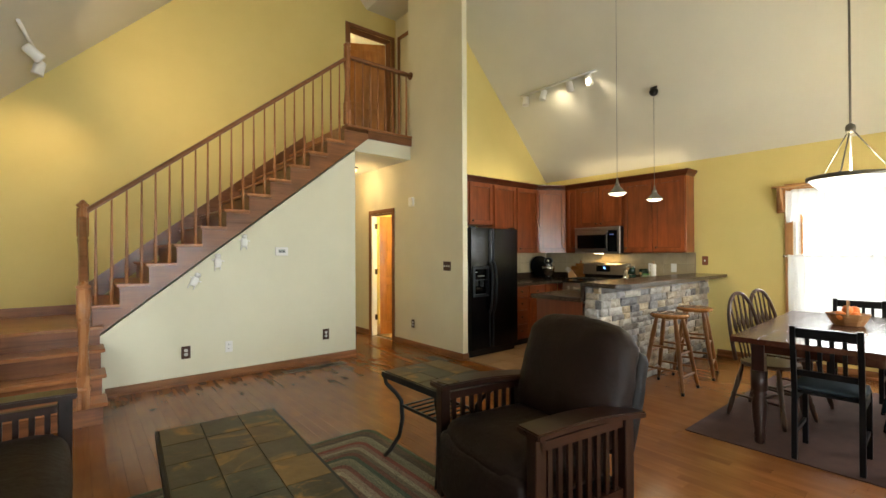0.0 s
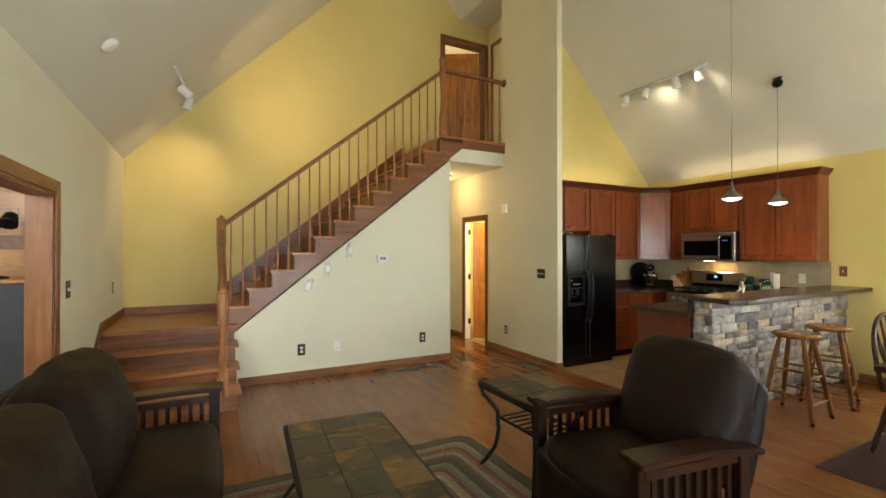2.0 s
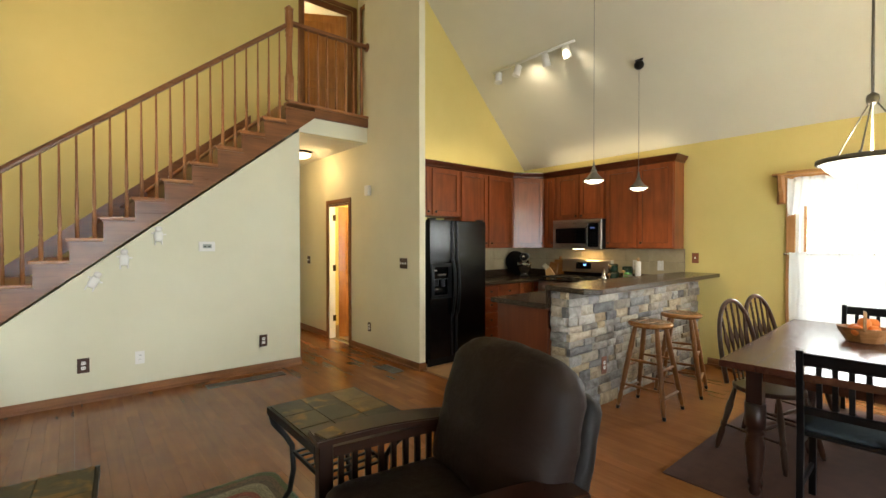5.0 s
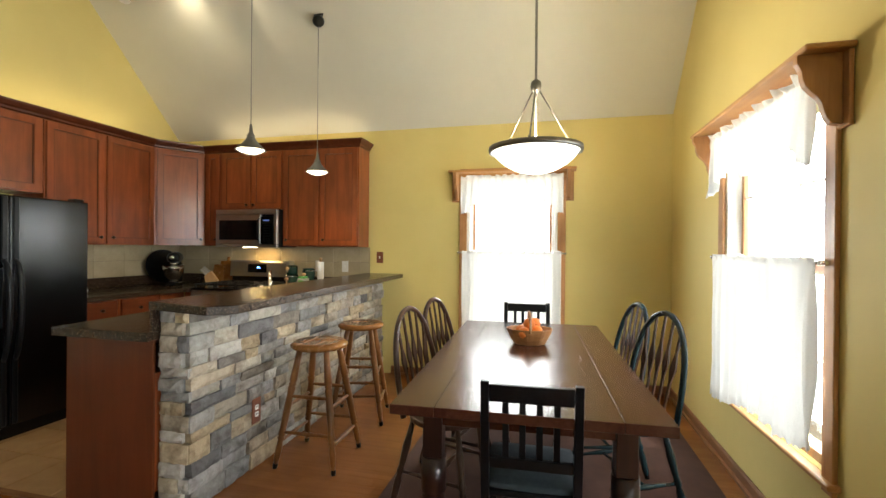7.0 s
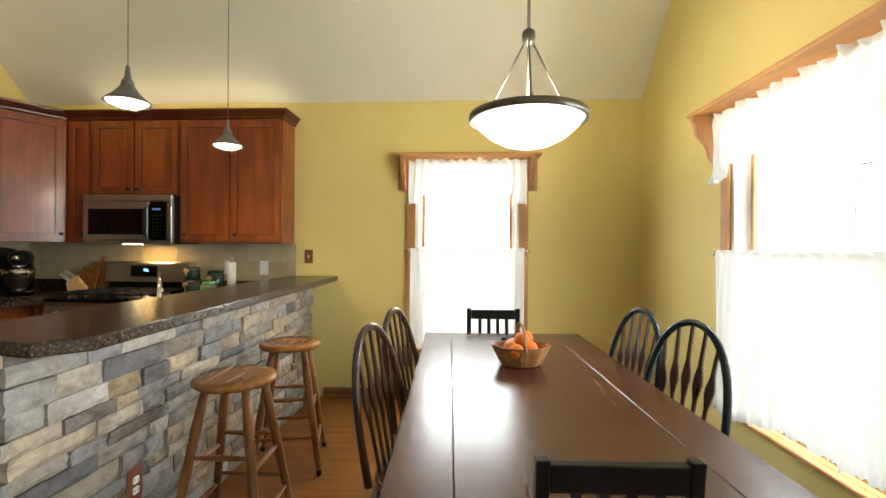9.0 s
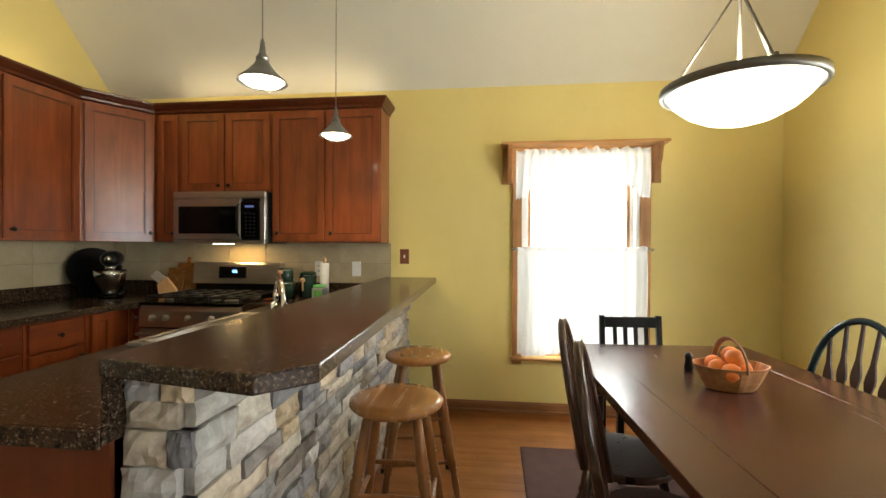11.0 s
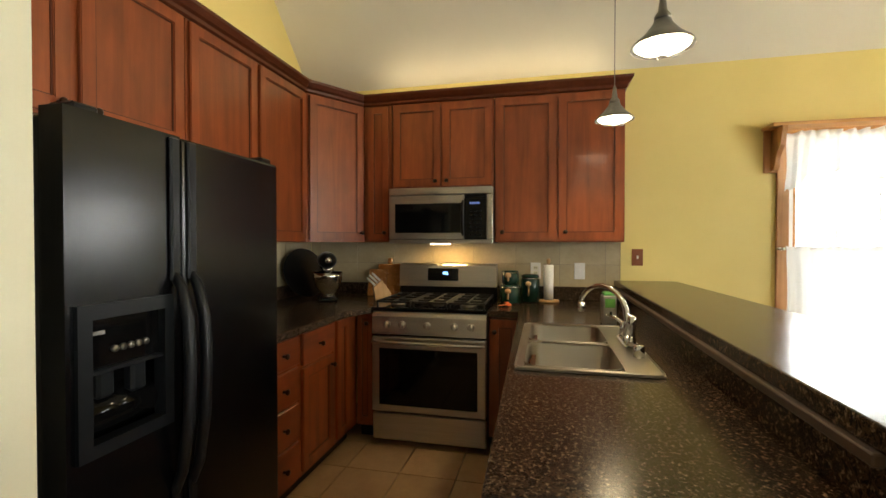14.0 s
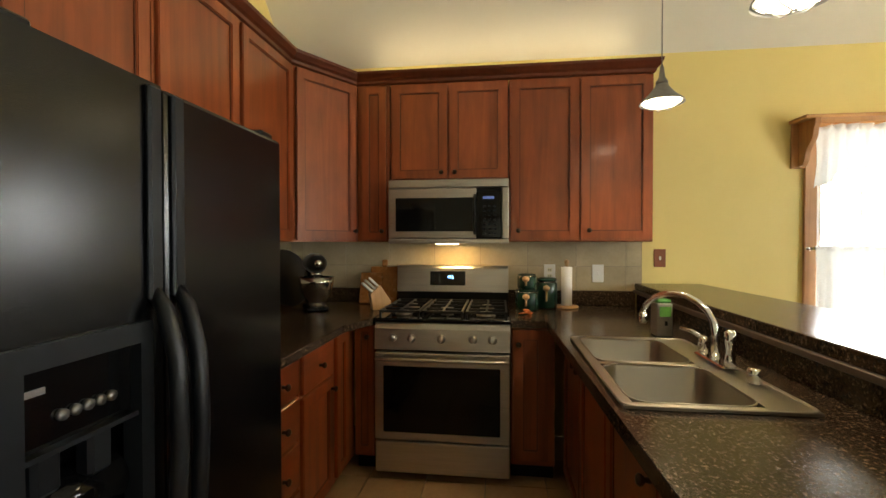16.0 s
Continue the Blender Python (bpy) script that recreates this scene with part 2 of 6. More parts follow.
M_YELLOW = mat("yellow wall paint", (0.66, 0.54, 0.19), (0.71, 0.585, 0.22), 2.0, 0.6, bump=0.12, fine=220, dist=0.001)
M_CREAM = mat("cream wall paint", (0.68, 0.66, 0.50), (0.74, 0.715, 0.55), 2.0, 0.6, bump=0.12, fine=220, dist=0.001)
# same cream paint, with the warm lamp light mixed into its colour
M_CREAM_LIT = mat("cream wall paint tinted by warm light", (0.68, 0.63, 0.44), (0.74, 0.69, 0.49), 2.0, 0.6, bump=0.12, fine=220, dist=0.001)
M_CEIL = mat("ceiling paint", (0.635, 0.61, 0.50), (0.685, 0.66, 0.545), 1.5, 0.85, bump=0.15, fine=160, dist=0.001)
M_WHITE = mat("white enamel", (0.78, 0.77, 0.73), (0.84, 0.83, 0.8), 8, 0.35, bump=0.02)
M_OAK_X = wood("oak trim along x", (0.16, 0.06, 0.02), (0.24, 0.10, 0.035), (0.33, 0.15, 0.055), "x", 0.4)
M_OAK_Y = wood("oak trim along y", (0.16, 0.06, 0.02), (0.24, 0.10, 0.035), (0.33, 0.15, 0.055), "y", 0.4)
M_OAK_Z = wood("oak trim upright", (0.16, 0.06, 0.02), (0.24, 0.10, 0.035), (0.33, 0.15, 0.055), "z", 0.4)
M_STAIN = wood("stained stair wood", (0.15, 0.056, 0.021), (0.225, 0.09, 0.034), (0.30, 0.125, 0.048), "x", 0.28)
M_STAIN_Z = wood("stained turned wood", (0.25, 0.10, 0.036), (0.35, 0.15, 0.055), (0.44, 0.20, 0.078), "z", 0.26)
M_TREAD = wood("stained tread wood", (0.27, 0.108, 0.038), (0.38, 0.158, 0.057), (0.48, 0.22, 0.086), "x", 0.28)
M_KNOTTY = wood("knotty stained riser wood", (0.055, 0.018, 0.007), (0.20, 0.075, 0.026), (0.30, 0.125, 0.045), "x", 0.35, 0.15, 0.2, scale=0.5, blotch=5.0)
M_PINE = wood("honey pine", (0.42, 0.20, 0.06), (0.52, 0.27, 0.09), (0.6, 0.34, 0.13), "x", 0.4)
M_PINE_Z = wood("honey pine upright", (0.36, 0.17, 0.06), (0.46, 0.23, 0.085), (0.54, 0.29, 0.11), "z", 0.4)
M_FLOOR = wood("hardwood floor", (0.21, 0.073, 0.019), (0.25, 0.092, 0.025), (0.30, 0.118, 0.034), "y", 0.21, 0.0, 0.07, scale=0.6, bump=0.0)
M_FLOORJ = wood("hardwood floor joined", (0.21, 0.073, 0.019), (0.25, 0.092, 0.025), (0.30, 0.118, 0.034), "y", 0.21, 0.0, 0.07, True, scale=0.6, bump=0.0)
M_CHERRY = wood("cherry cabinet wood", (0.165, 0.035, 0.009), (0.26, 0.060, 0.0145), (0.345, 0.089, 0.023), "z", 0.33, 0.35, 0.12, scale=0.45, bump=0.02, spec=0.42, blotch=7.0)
# dark tone holds both the glaze and the shadow line of the recess
M_GLAZE_SHADE = wood("glazed cherry edge with recess shadow", (0.075, 0.016, 0.005), (0.095, 0.021, 0.007), (0.12, 0.028, 0.009), "z", 0.35, 0.1)
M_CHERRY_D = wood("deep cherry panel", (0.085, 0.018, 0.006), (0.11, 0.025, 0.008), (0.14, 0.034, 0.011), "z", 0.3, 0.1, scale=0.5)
M_CHERRY_X = wood("cherry cabinet wood along", (0.14, 0.028, 0.008), (0.205, 0.045, 0.012), (0.26, 0.065, 0.018), "x", 0.32, 0.1, 0.10, scale=0.45, blotch=7.0)
M_COUNTER = speckled("dark speckled laminate", (0.010, 0.0075, 0.006), (0.052, 0.031, 0.019), (0.19, 0.135, 0.09), 105.0, 0.2)
M_BLACK = pebbled("black pebbled enamel")
M_BLACKP = mat("black plastic", (0.003, 0.003, 0.003), (0.006, 0.006, 0.006), 20, 0.28, bump=0.05, spec=0.3)
M_GREYP = mat("charcoal plastic handle", (0.005, 0.0055, 0.0062), (0.008, 0.009, 0.010), 20, 0.34, bump=0.05, spec=0.3)
M_BLACKG = mat("black glass", (0.002, 0.002, 0.002), (0.003, 0.003, 0.003), 4, 0.06, bump=0.0, spec=0.3)
M_STEEL = mat("brushed stainless steel", (0.42, 0.40, 0.365), (0.53, 0.51, 0.475), 4, 0.26, 1.0, 0.06, (1, 1, 40), 30, rough2=0.4)
M_STEELY = mat("brushed steel sideways", (0.42, 0.40, 0.365), (0.53, 0.51, 0.475), 4, 0.26, 1.0, 0.06, (1, 0.6, 40), 30, rough2=0.4)
M_CHROME = mat("chrome", (0.7, 0.7, 0.7), (0.78, 0.78, 0.78), 4, 0.06, 1.0, 0.0)
M_IRON = mat("cast iron", (0.012, 0.012, 0.012), (0.022, 0.021, 0.02), 30, 0.5, 0.3, 0.2)
M_BRONZE = mat("dark bronze knob", (0.03, 0.02, 0.014), (0.06, 0.04, 0.028), 30, 0.3, 0.8, 0.02)
M_PEWTER = mat("brushed pewter lamp metal", (0.16, 0.15, 0.13), (0.22, 0.21, 0.18), 20, 0.38, 0.9, 0.03)
M_GUN = mat("grey metal shade", (0.20, 0.195, 0.18), (0.28, 0.27, 0.255), 20, 0.34, 0.8, 0.03)
M_TILE = mat("tan floor tile", (0.34, 0.20, 0.09), (0.46, 0.29, 0.145), 7, 0.38, bump=0.15, fine=50, rand=0.12)
M_TAUPE = mat("taupe bar rail", (0.07, 0.045, 0.032), (0.10, 0.066, 0.048), 12, 0.45, bump=0.05)
M_GROUT = mat("grey grout", (0.22, 0.18, 0.13), (0.30, 0.25, 0.19), 30, 0.9, bump=0.3)
M_SPLASH = mat("beige wall tile", (0.38, 0.305, 0.18), (0.49, 0.405, 0.255), 6, 0.35, bump=0.12, fine=50, rand=0.08)
M_STONE = stone_mat("stacked ledge stone", [(0.44, 0.35, 0.225), (0.23, 0.225, 0.22), (0.50, 0.46, 0.385), (0.34, 0.26, 0.155), (0.45, 0.44, 0.42), (0.135, 0.13, 0.135), (0.50, 0.40, 0.26), (0.31, 0.30, 0.295), (0.52, 0.48, 0.42)], scale=26, bump=1.0)
M_SLATE = stone_mat("slate tile", [(0.045, 0.052, 0.037), (0.075, 0.066, 0.036), (0.035, 0.042, 0.038), (0.19, 0.115, 0.036), (0.058, 0.065, 0.046), (0.10, 0.075, 0.038), (0.036, 0.043, 0.036), (0.15, 0.10, 0.04)], scale=11, bump=0.5, rough=0.45, patch=(0.33, 0.18, 0.045))
M_MORTAR = mat("stone backing", (0.20, 0.18, 0.15), (0.28, 0.25, 0.21), 30, 0.95, bump=0.5)
M_LEATHER = mat("dark brown suede leather", (0.009, 0.004, 0.0026), (0.016, 0.0072, 0.0046), 4.0, 0.48, bump=0.7, fine=38, rough2=0.62, spec=0.22, dist=0.009, distort=0.5)
M_LEATHER2 = mat("grey brown smooth leather", (0.0065, 0.0045, 0.004), (0.011, 0.008, 0.007), 6, 0.44, bump=0.2, fine=120, spec=0.22)
M_DARKOAK = wood("dark mission wood", (0.014, 0.0042, 0.0021), (0.024, 0.0075, 0.0036), (0.037, 0.012, 0.0055), "x", 0.28, 0.05)
M_DARKOAK_Z = wood("dark mission wood upright", (0.009, 0.003, 0.0017), (0.015, 0.005, 0.0026), (0.024, 0.0085, 0.004), "z", 0.28, 0.1)
# base colour raised to carry the sky and walls mirrored in the top
M_TABLE = wood("dark walnut lightened for reflected sky", (0.040, 0.0125, 0.0075), (0.060, 0.019, 0.0105), (0.080, 0.027, 0.0145), "x", 0.24, 0.0, 0.05, scale=1.0, bump=0.02, spec=0.5, blotch=5.0)
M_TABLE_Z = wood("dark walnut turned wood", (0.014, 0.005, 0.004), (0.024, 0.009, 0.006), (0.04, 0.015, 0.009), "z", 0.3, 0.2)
M_BLACKWOOD = mat("black painted wood", (0.003, 0.003, 0.0035), (0.006, 0.006, 0.007), 12, 0.3, bump=0.03, spec=0.22)
M_BLUEWOOD = mat("dark green blue painted wood", (0.006, 0.016, 0.019), (0.011, 0.026, 0.032), 12, 0.22, bump=0.05)
M_WALNUT = wood("brown spindle wood", (0.024, 0.010, 0.006), (0.045, 0.018, 0.010), (0.075, 0.032, 0.016), "z", 0.28, 0.4)
M_STOOL = wood("golden oak stool wood", (0.24, 0.095, 0.024), (0.33, 0.14, 0.036), (0.40, 0.18, 0.052), "x", 0.25, 0.2)
M_STOOL_Z = wood("golden oak turned wood", (0.17, 0.066, 0.017), (0.25, 0.10, 0.027), (0.33, 0.14, 0.04), "z", 0.28, 0.25)
M_RUG = braided("braided rug wool")
M_MAT = mat("brown flat rug", (0.045, 0.017, 0.011), (0.07, 0.028, 0.018), 14, 0.95, bump=0.5, fine=260)
M_SHEER = sheer("white sheer curtain")
M_GLASS = mat("window glass", (1, 1, 1), (1, 1, 1), 3, 0.0, trans=1.0, bump=0.0, rough2=0.0)
M_BOWL = glow("lit alabaster glass", (1.0, 0.93, 0.78), 2.6)
M_BULB = glow("lit bulb", (1.0, 0.85, 0.6), 10.0)
M_FLUSH = glow("lit frosted glass", (1.0, 0.80, 0.5), 3.0)
M_SKYCARD = glow("bright overcast distance", (1.0, 1.0, 0.98), 4.5)
M_BROWNPL = mat("brown metal plate", (0.055, 0.025, 0.014), (0.08, 0.038, 0.022), 12, 0.3, 0.3, 0.02)
M_REDPL = mat("red brown wood plate", (0.16, 0.05, 0.02), (0.22, 0.07, 0.03), 20, 0.35, bump=0.03)
M_GREEN = mat("green glazed ceramic", (0.006, 0.022, 0.014), (0.010, 0.035, 0.022), 8, 0.12, bump=0.0)
M_PAPER = mat("white paper", (0.8, 0.79, 0.75), (0.86, 0.85, 0.82), 30, 0.9, bump=0.2)
M_BLOCK = wood("light beech", (0.42, 0.24, 0.10), (0.52, 0.31, 0.14), (0.6, 0.38, 0.18), "z", 0.45, 0.1)
M_ORANGE = mat("orange fruit skin", (0.75, 0.20, 0.03), (0.85, 0.27, 0.05), 10, 0.45, bump=0.2, fine=200)
M_BASKET = wood("woven basket strips", (0.25, 0.11, 0.035), (0.38, 0.18, 0.065), (0.5, 0.27, 0.11), "x", 0.5, 0.1, 0.25)
M_DOOR = wood("orange stained door", (0.40, 0.15, 0.03), (0.50, 0.21, 0.045), (0.58, 0.27, 0.07), "z", 0.3, 0.4)
M_VENT = mat("slate grey floor register", (0.10, 0.10, 0.085), (0.14, 0.14, 0.12), 12, 0.45, 0.3, 0.05)
M_DISPLAY = glow("blue clock digits", (0.2, 0.45, 1.0), 6.0)
M_LENS = glow("lit range lamp lens", (1.0, 0.8, 0.5), 9.0)
M_FLATSTEEL = mat("satin steel sink", (0.40, 0.375, 0.33), (0.45, 0.425, 0.38), 3, 0.3, 1.0, 0.0, fine=8, rough2=0.34)
M_CUSHION = mat("blue striped seat pad", (0.18, 0.22, 0.28), (0.40, 0.44, 0.48), 6, 0.9, bump=0.2, stretch=(0.3, 9, 1))

# ---- mesh helpers ----


def boxes(*bs, bevel=0.0, seg=1):
    bm = bmesh.new()
    for x0, x1, y0, y1, z0, z1 in bs:
        v = [bm.verts.new((x, y, z)) for z in (z0, z1) for y in (y0, y1) for x in (x0, x1)]
        for f in ((0, 2, 3, 1), (4, 5, 7, 6), (0, 1, 5, 4), (2, 6, 7, 3), (0, 4, 6, 2), (1, 3, 7, 5)):
            bm.faces.new([v[i] for i in f])
    if bevel:
        bmesh.ops.bevel(bm, geom=bm.edges[:], offset=bevel, segments=seg, affect='EDGES', profile=0.5)
    return bm


def prism(poly, a, b, axis="z", bevel=0.0):
    """A polygon drawn out from a to b along an axis; for y the polygon is (x, z), for x it is (y, z)."""
    bm = bmesh.new()

    def put(u, v, w):
        return {"z": (u, v, w), "y": (u, w, v), "x": (w, u, v)}[axis]
    lo = [bm.verts.new(put(u, v, a)) for u, v in poly]
    hi = [bm.verts.new(put(u, v, b)) for u, v in poly]
    bm.faces.new(lo)
    bm.faces.new(hi[::-1])
    n = len(poly)
    for i in range(n):
        bm.faces.new((lo[i], hi[i], hi[(i + 1) % n], lo[(i + 1) % n]))
    bmesh.ops.recalc_face_normals(bm, faces=bm.faces[:])
    if bevel:
        bmesh.ops.bevel(bm, geom=bm.edges[:], offset=bevel, segments=2, affect='EDGES', profile=0.5)
    return bm


def lathe(profile, seg=16, at=(0, 0, 0), close=True):
    bm = bmesh.new()
    rings = []
    for r, z in profile:
        if r < 1e-5:
            rings.append([bm.verts.new((at[0], at[1], at[2] + z))])
        else:
            rings.append([bm.verts.new((at[0] + r * math.cos(2 * math.pi * k / seg), at[1] + r * math.sin(2 * math.pi * k / seg), at[2] + z)) for k in range(seg)])
    for a, b in zip(rings, rings[1:]):
        for k in range(seg):
            q = [a[k % len(a)], a[(k + 1) % len(a)], b[(k + 1) % len(b)], b[k % len(b)]]
            q = list(dict.fromkeys(q))
            if len(q) > 2:
                bm.faces.new(q)
    if close:
        for ring in (rings[0], rings[-1]):
            if len(ring) > 2:
                bm.faces.new(ring)
    bmesh.ops.recalc_face_normals(bm, faces=bm.faces[:])
    for f in bm.faces:
        f.smooth = len(f.verts) < 5
    return bm


def turned(p0, p1, radii, seg=10):
    """A turned leg or spindle from p0 to p1; radii is (share of the length, radius)."""
    p0, p1 = Vector(p0), Vector(p1)
    d = p1 - p0
    bm = lathe([(r, s * d.length) for s, r in radii], seg)
    bmesh.ops.transform(bm, matrix=Matrix.Translation(p0) @ d.to_track_quat("Z", "Y").to_matrix().to_4x4(), verts=bm.verts[:])
    return bm


def tube(pts, r, seg=8, flat=1.0):
    bm = bmesh.new()
    pts = [Vector(p) for p in pts]
    rings, side = [], None
    for i, p in enumerate(pts):
        d = (pts[min(i + 1, len(pts) - 1)] - pts[max(i - 1, 0)]).normalized()
        if side is None:
            side = d.orthogonal().normalized()
        side = (side - d * side.dot(d)).normalized()
        up = d.cross(side)
        rad = r[i] if isinstance(r, (list, tuple)) else r
        rings.append([bm.verts.new(p + rad * (side * math.cos(2 * math.pi * k / seg) + flat * up * math.sin(2 * math.pi * k / seg))) for k in range(seg)])
    for a, b in zip(rings, rings[1:]):
        for k in range(seg):
            bm.faces.new((a[k], a[(k + 1) % seg], b[(k + 1) % seg], b[k])).smooth = True
    bm.faces.new(rings[0])
    bm.faces.new(rings[-1])
    bmesh.ops.recalc_face_normals(bm, faces=bm.faces[:])
    return bm


def joined(*bms):
    out = bmesh.new()
    for b in bms:
        me = bpy.data.meshes.new("tmp")
        b.to_mesh(me)
        out.from_mesh(me)
        b.free()
        bpy.data.meshes.remove(me)
    return out


def moved(bm, m):
    bmesh.ops.transform(bm, matrix=m, verts=bm.verts[:])
    return bm


def mesh_of(name, bm, material, smooth=False):
    me = bpy.data.meshes.new(name)
    bm.to_mesh(me)
    bm.free()
    if smooth:
        for p in me.polygons:
            p.use_smooth = True
    me.materials.append(material)
    return me


def solo(name, bm, material, label="", category="", group="", kind="", smooth=False):
    return tagged(new(name, mesh_of(name, bm, material, smooth)), label, category, group, kind)


def setting(name, bm, material, label=""):
    return solo(name, bm, material, label, name.split("_")[0], "", "structure")


def thing(name, label, category, m=None, group="", kind=""):
    o = tagged(new(name), label, category, group, kind)
    if m is not None:
        o.matrix_world = m
    return o


def part(name, bm, material, parent, label="", smooth=False):
    o = new(name, mesh_of(name, bm, material, smooth))
    o.parent = parent
    if label:
        o["label"] = label
    return o


def piece(name, me, parent, m):
    o = new(name, me)
    o.parent = parent
    o.matrix_basis = m
    return o


def cushion(x0, x1, y0, y1, z0, z1, puff=0.03, n=10, wrinkle=0.006, seed=0):
    """A soft rounded block with slack, wrinkled skin."""
    bm = bmesh.new()
    bmesh.ops.create_cube(bm, size=2.0)
    bmesh.ops.subdivide_edges(bm, edges=bm.edges[:], cuts=n, use_grid_fill=True)
    c = Vector(((x0 + x1) / 2, (y0 + y1) / 2, (z0 + z1) / 2))
    h = Vector(((x1 - x0) / 2, (y1 - y0) / 2, (z1 - z0) / 2))
    e = min(h) * 0.9
    for v in bm.verts:
        q = Vector([v.co[i] * h[i] for i in range(3)])
        core = Vector([max(-(h[i] - e), min(h[i] - e, q[i])) for i in range(3)])
        d = q - core
        if d.length > 1e-6:
            q = core + d.normalized() * min(d.length, e)
        a = Vector([q[i] / h[i] for i in range(3)])
        swell = [(1 - a[(i + 1) % 3] ** 2) * (1 - a[(i + 2) % 3] ** 2) * puff * (1 if a[i] > 0 else -1) * abs(a[i]) for i in range(3)]
        q = q + Vector(swell)
        w = noise.noise(Vector((q.x * 9 + seed, q.y * 9, q.z * 9))) + 0.6 * noise.noise(Vector((q.x * 22, q.y * 22 + seed, q.z * 22)))
        v.co = c + q * (1 + w * wrinkle / max(0.05, q.length))
    for f in bm.faces:
        f.smooth = True
    return bm


def ring_slab(x0, x1, y0, y1, z0, z1, hx0, hx1, hy0, hy1):
    """A flat slab with a rectangular hole through it."""
    bm = bmesh.new()
    lay = []
    for z in (z0, z1):
        lay.append([[bm.verts.new((x, y, z)) for x, y in ((a, b), (c, b), (c, d), (a, d))] for a, c, b, d in ((x0, x1, y0, y1), (hx0, hx1, hy0, hy1))])
    for k in range(4):
        n = (k + 1) % 4
        for o, i in lay:
            bm.faces.new((o[k], o[n], i[n], i[k]))
        for r in (0, 1):
            bm.faces.new((lay[0][r][k], lay[0][r][n], lay[1][r][n], lay[1][r][k]))
    bmesh.ops.recalc_face_normals(bm, faces=bm.faces[:])
    return bm


MESHES = {}


def block_mesh(name, w, d, h, material):
    """A shared block of true size, its top face at local zero."""
    key = (name, round(w, 5), round(d, 5), round(h, 5))
    if key not in MESHES:
        MESHES[key] = mesh_of(name, boxes((-w / 2, w / 2, -d / 2, d / 2, -h, 0)), material)
    return MESHES[key]

# ---- the large structure ----
WX, EX, SY, NY, BY = -1.0, 6.47, -0.525, 4.94, 6.50      # west, east, south, kitchen north and stair back wall faces
EAVE, SLOPE = 2.595, 1.03
RIDGE = (WX + EX) / 2
TOP = EAVE + SLOPE * (RIDGE - WX)
HY = 7.56                                                # end of the hall
LIV_S = -2.60                                            # south wall of the living part


def roof_z(x):
    return EAVE + SLOPE * min(x - WX, EX - x)


def gable(x0, x1, z0=0.0):
    """Outline of an upright wall under the pitched ceiling."""
    pts = [(x0, z0), (x1, z0), (x1, roof_z(x1) + 0.03)]
    if x0 < RIDGE < x1:
        pts.append((RIDGE, TOP + 0.03))
    return pts + [(x0, roof_z(x0) + 0.03)]


subfloor = setting("floor", boxes((WX - 0.2, EX + 0.2, LIV_S - 0.2, 9.0, -0.12, -0.022)), M_GROUT, "hardwood strip floor with tiled kitchen area")
setting("ground", boxes((-60, 60, -60, 60, -0.9, -0.4)), mat("lawn", (0.05, 0.09, 0.02), (0.09, 0.14, 0.04), 2, 0.9), "grass ground outside the house")

# east wall with its window opening
EW = (0.495, 1.395, 0.45, 2.08)
setting("wall_east", boxes((EX, EX + 0.16, SY - 0.16, EW[0], 0, EAVE + 0.1), (EX, EX + 0.16, EW[1], 5.1, 0, EAVE + 0.1),
                           (EX, EX + 0.16, EW[0], EW[1], 0, EW[2]), (EX, EX + 0.16, EW[0], EW[1], EW[3], EAVE + 0.1)), M_YELLOW, "golden yellow painted wall with window")
# south wall of the dining part, under the gable, with its window opening
SW = (4.09, 5.17, 0.45, 2.08)
S0, S1 = SY - 0.16, SY
SX = 3.0
setting("wall_south", joined(prism(gable(SX, SW[0]), S0, S1, "y"), prism(gable(SW[1], EX), S0, S1, "y"),
                             boxes((SW[0], SW[1], S0, S1, 0, SW[2])), prism([(SW[0], SW[3]), (SW[1], SW[3]), (SW[1], roof_z(SW[1]) + 0.03), (SW[0], roof_z(SW[0]) + 0.03)], S0, S1, "y")),
        M_YELLOW, "golden yellow gable wall with window")
setting("wall_step", prism([(LIV_S, 0), (SY - 0.16, 0), (SY - 0.16, roof_z(SX)), (LIV_S, roof_z(SX))], SX, SX + 0.14, "x"), M_YELLOW, "golden yellow painted return wall")
# living south wall with the broad glazed opening behind
GX0, GX1, GZ0, GZ1 = -0.75, 2.55, 0.08, 2.35
setting("wall_living", joined(prism(gable(WX, GX0), LIV_S - 0.16, LIV_S, "y"), prism(gable(GX1, SX + 0.14), LIV_S - 0.16, LIV_S, "y"), boxes((GX0, GX1, LIV_S - 0.16, LIV_S, 0, GZ0)),
                              prism([(GX0, GZ1), (GX1, GZ1), (GX1, roof_z(GX1)), (GX0, roof_z(GX0))], LIV_S - 0.16, LIV_S, "y")), M_YELLOW, "golden yellow gable wall with glazed doors")
# west wall with the doorway to the plank-walled room
WD = (2.80, 3.78, 1.86)
setting("wall_west", boxes((WX - 0.14, WX, LIV_S - 0.16, WD[0], 0, EAVE + 0.1), (WX - 0.14, WX, WD[1], BY, 0, EAVE + 0.1), (WX - 0.14, WX, WD[0], WD[1], WD[2], EAVE + 0.1)), M_CREAM, "cream painted wall with doorway")
# stair back wall: gable, open to the hall below the loft, with the loft doorway
SWY = 5.27
WALL_END = 2.84
LZ = 3.02
LD = (3.40, 4.20, LZ + 2.02)
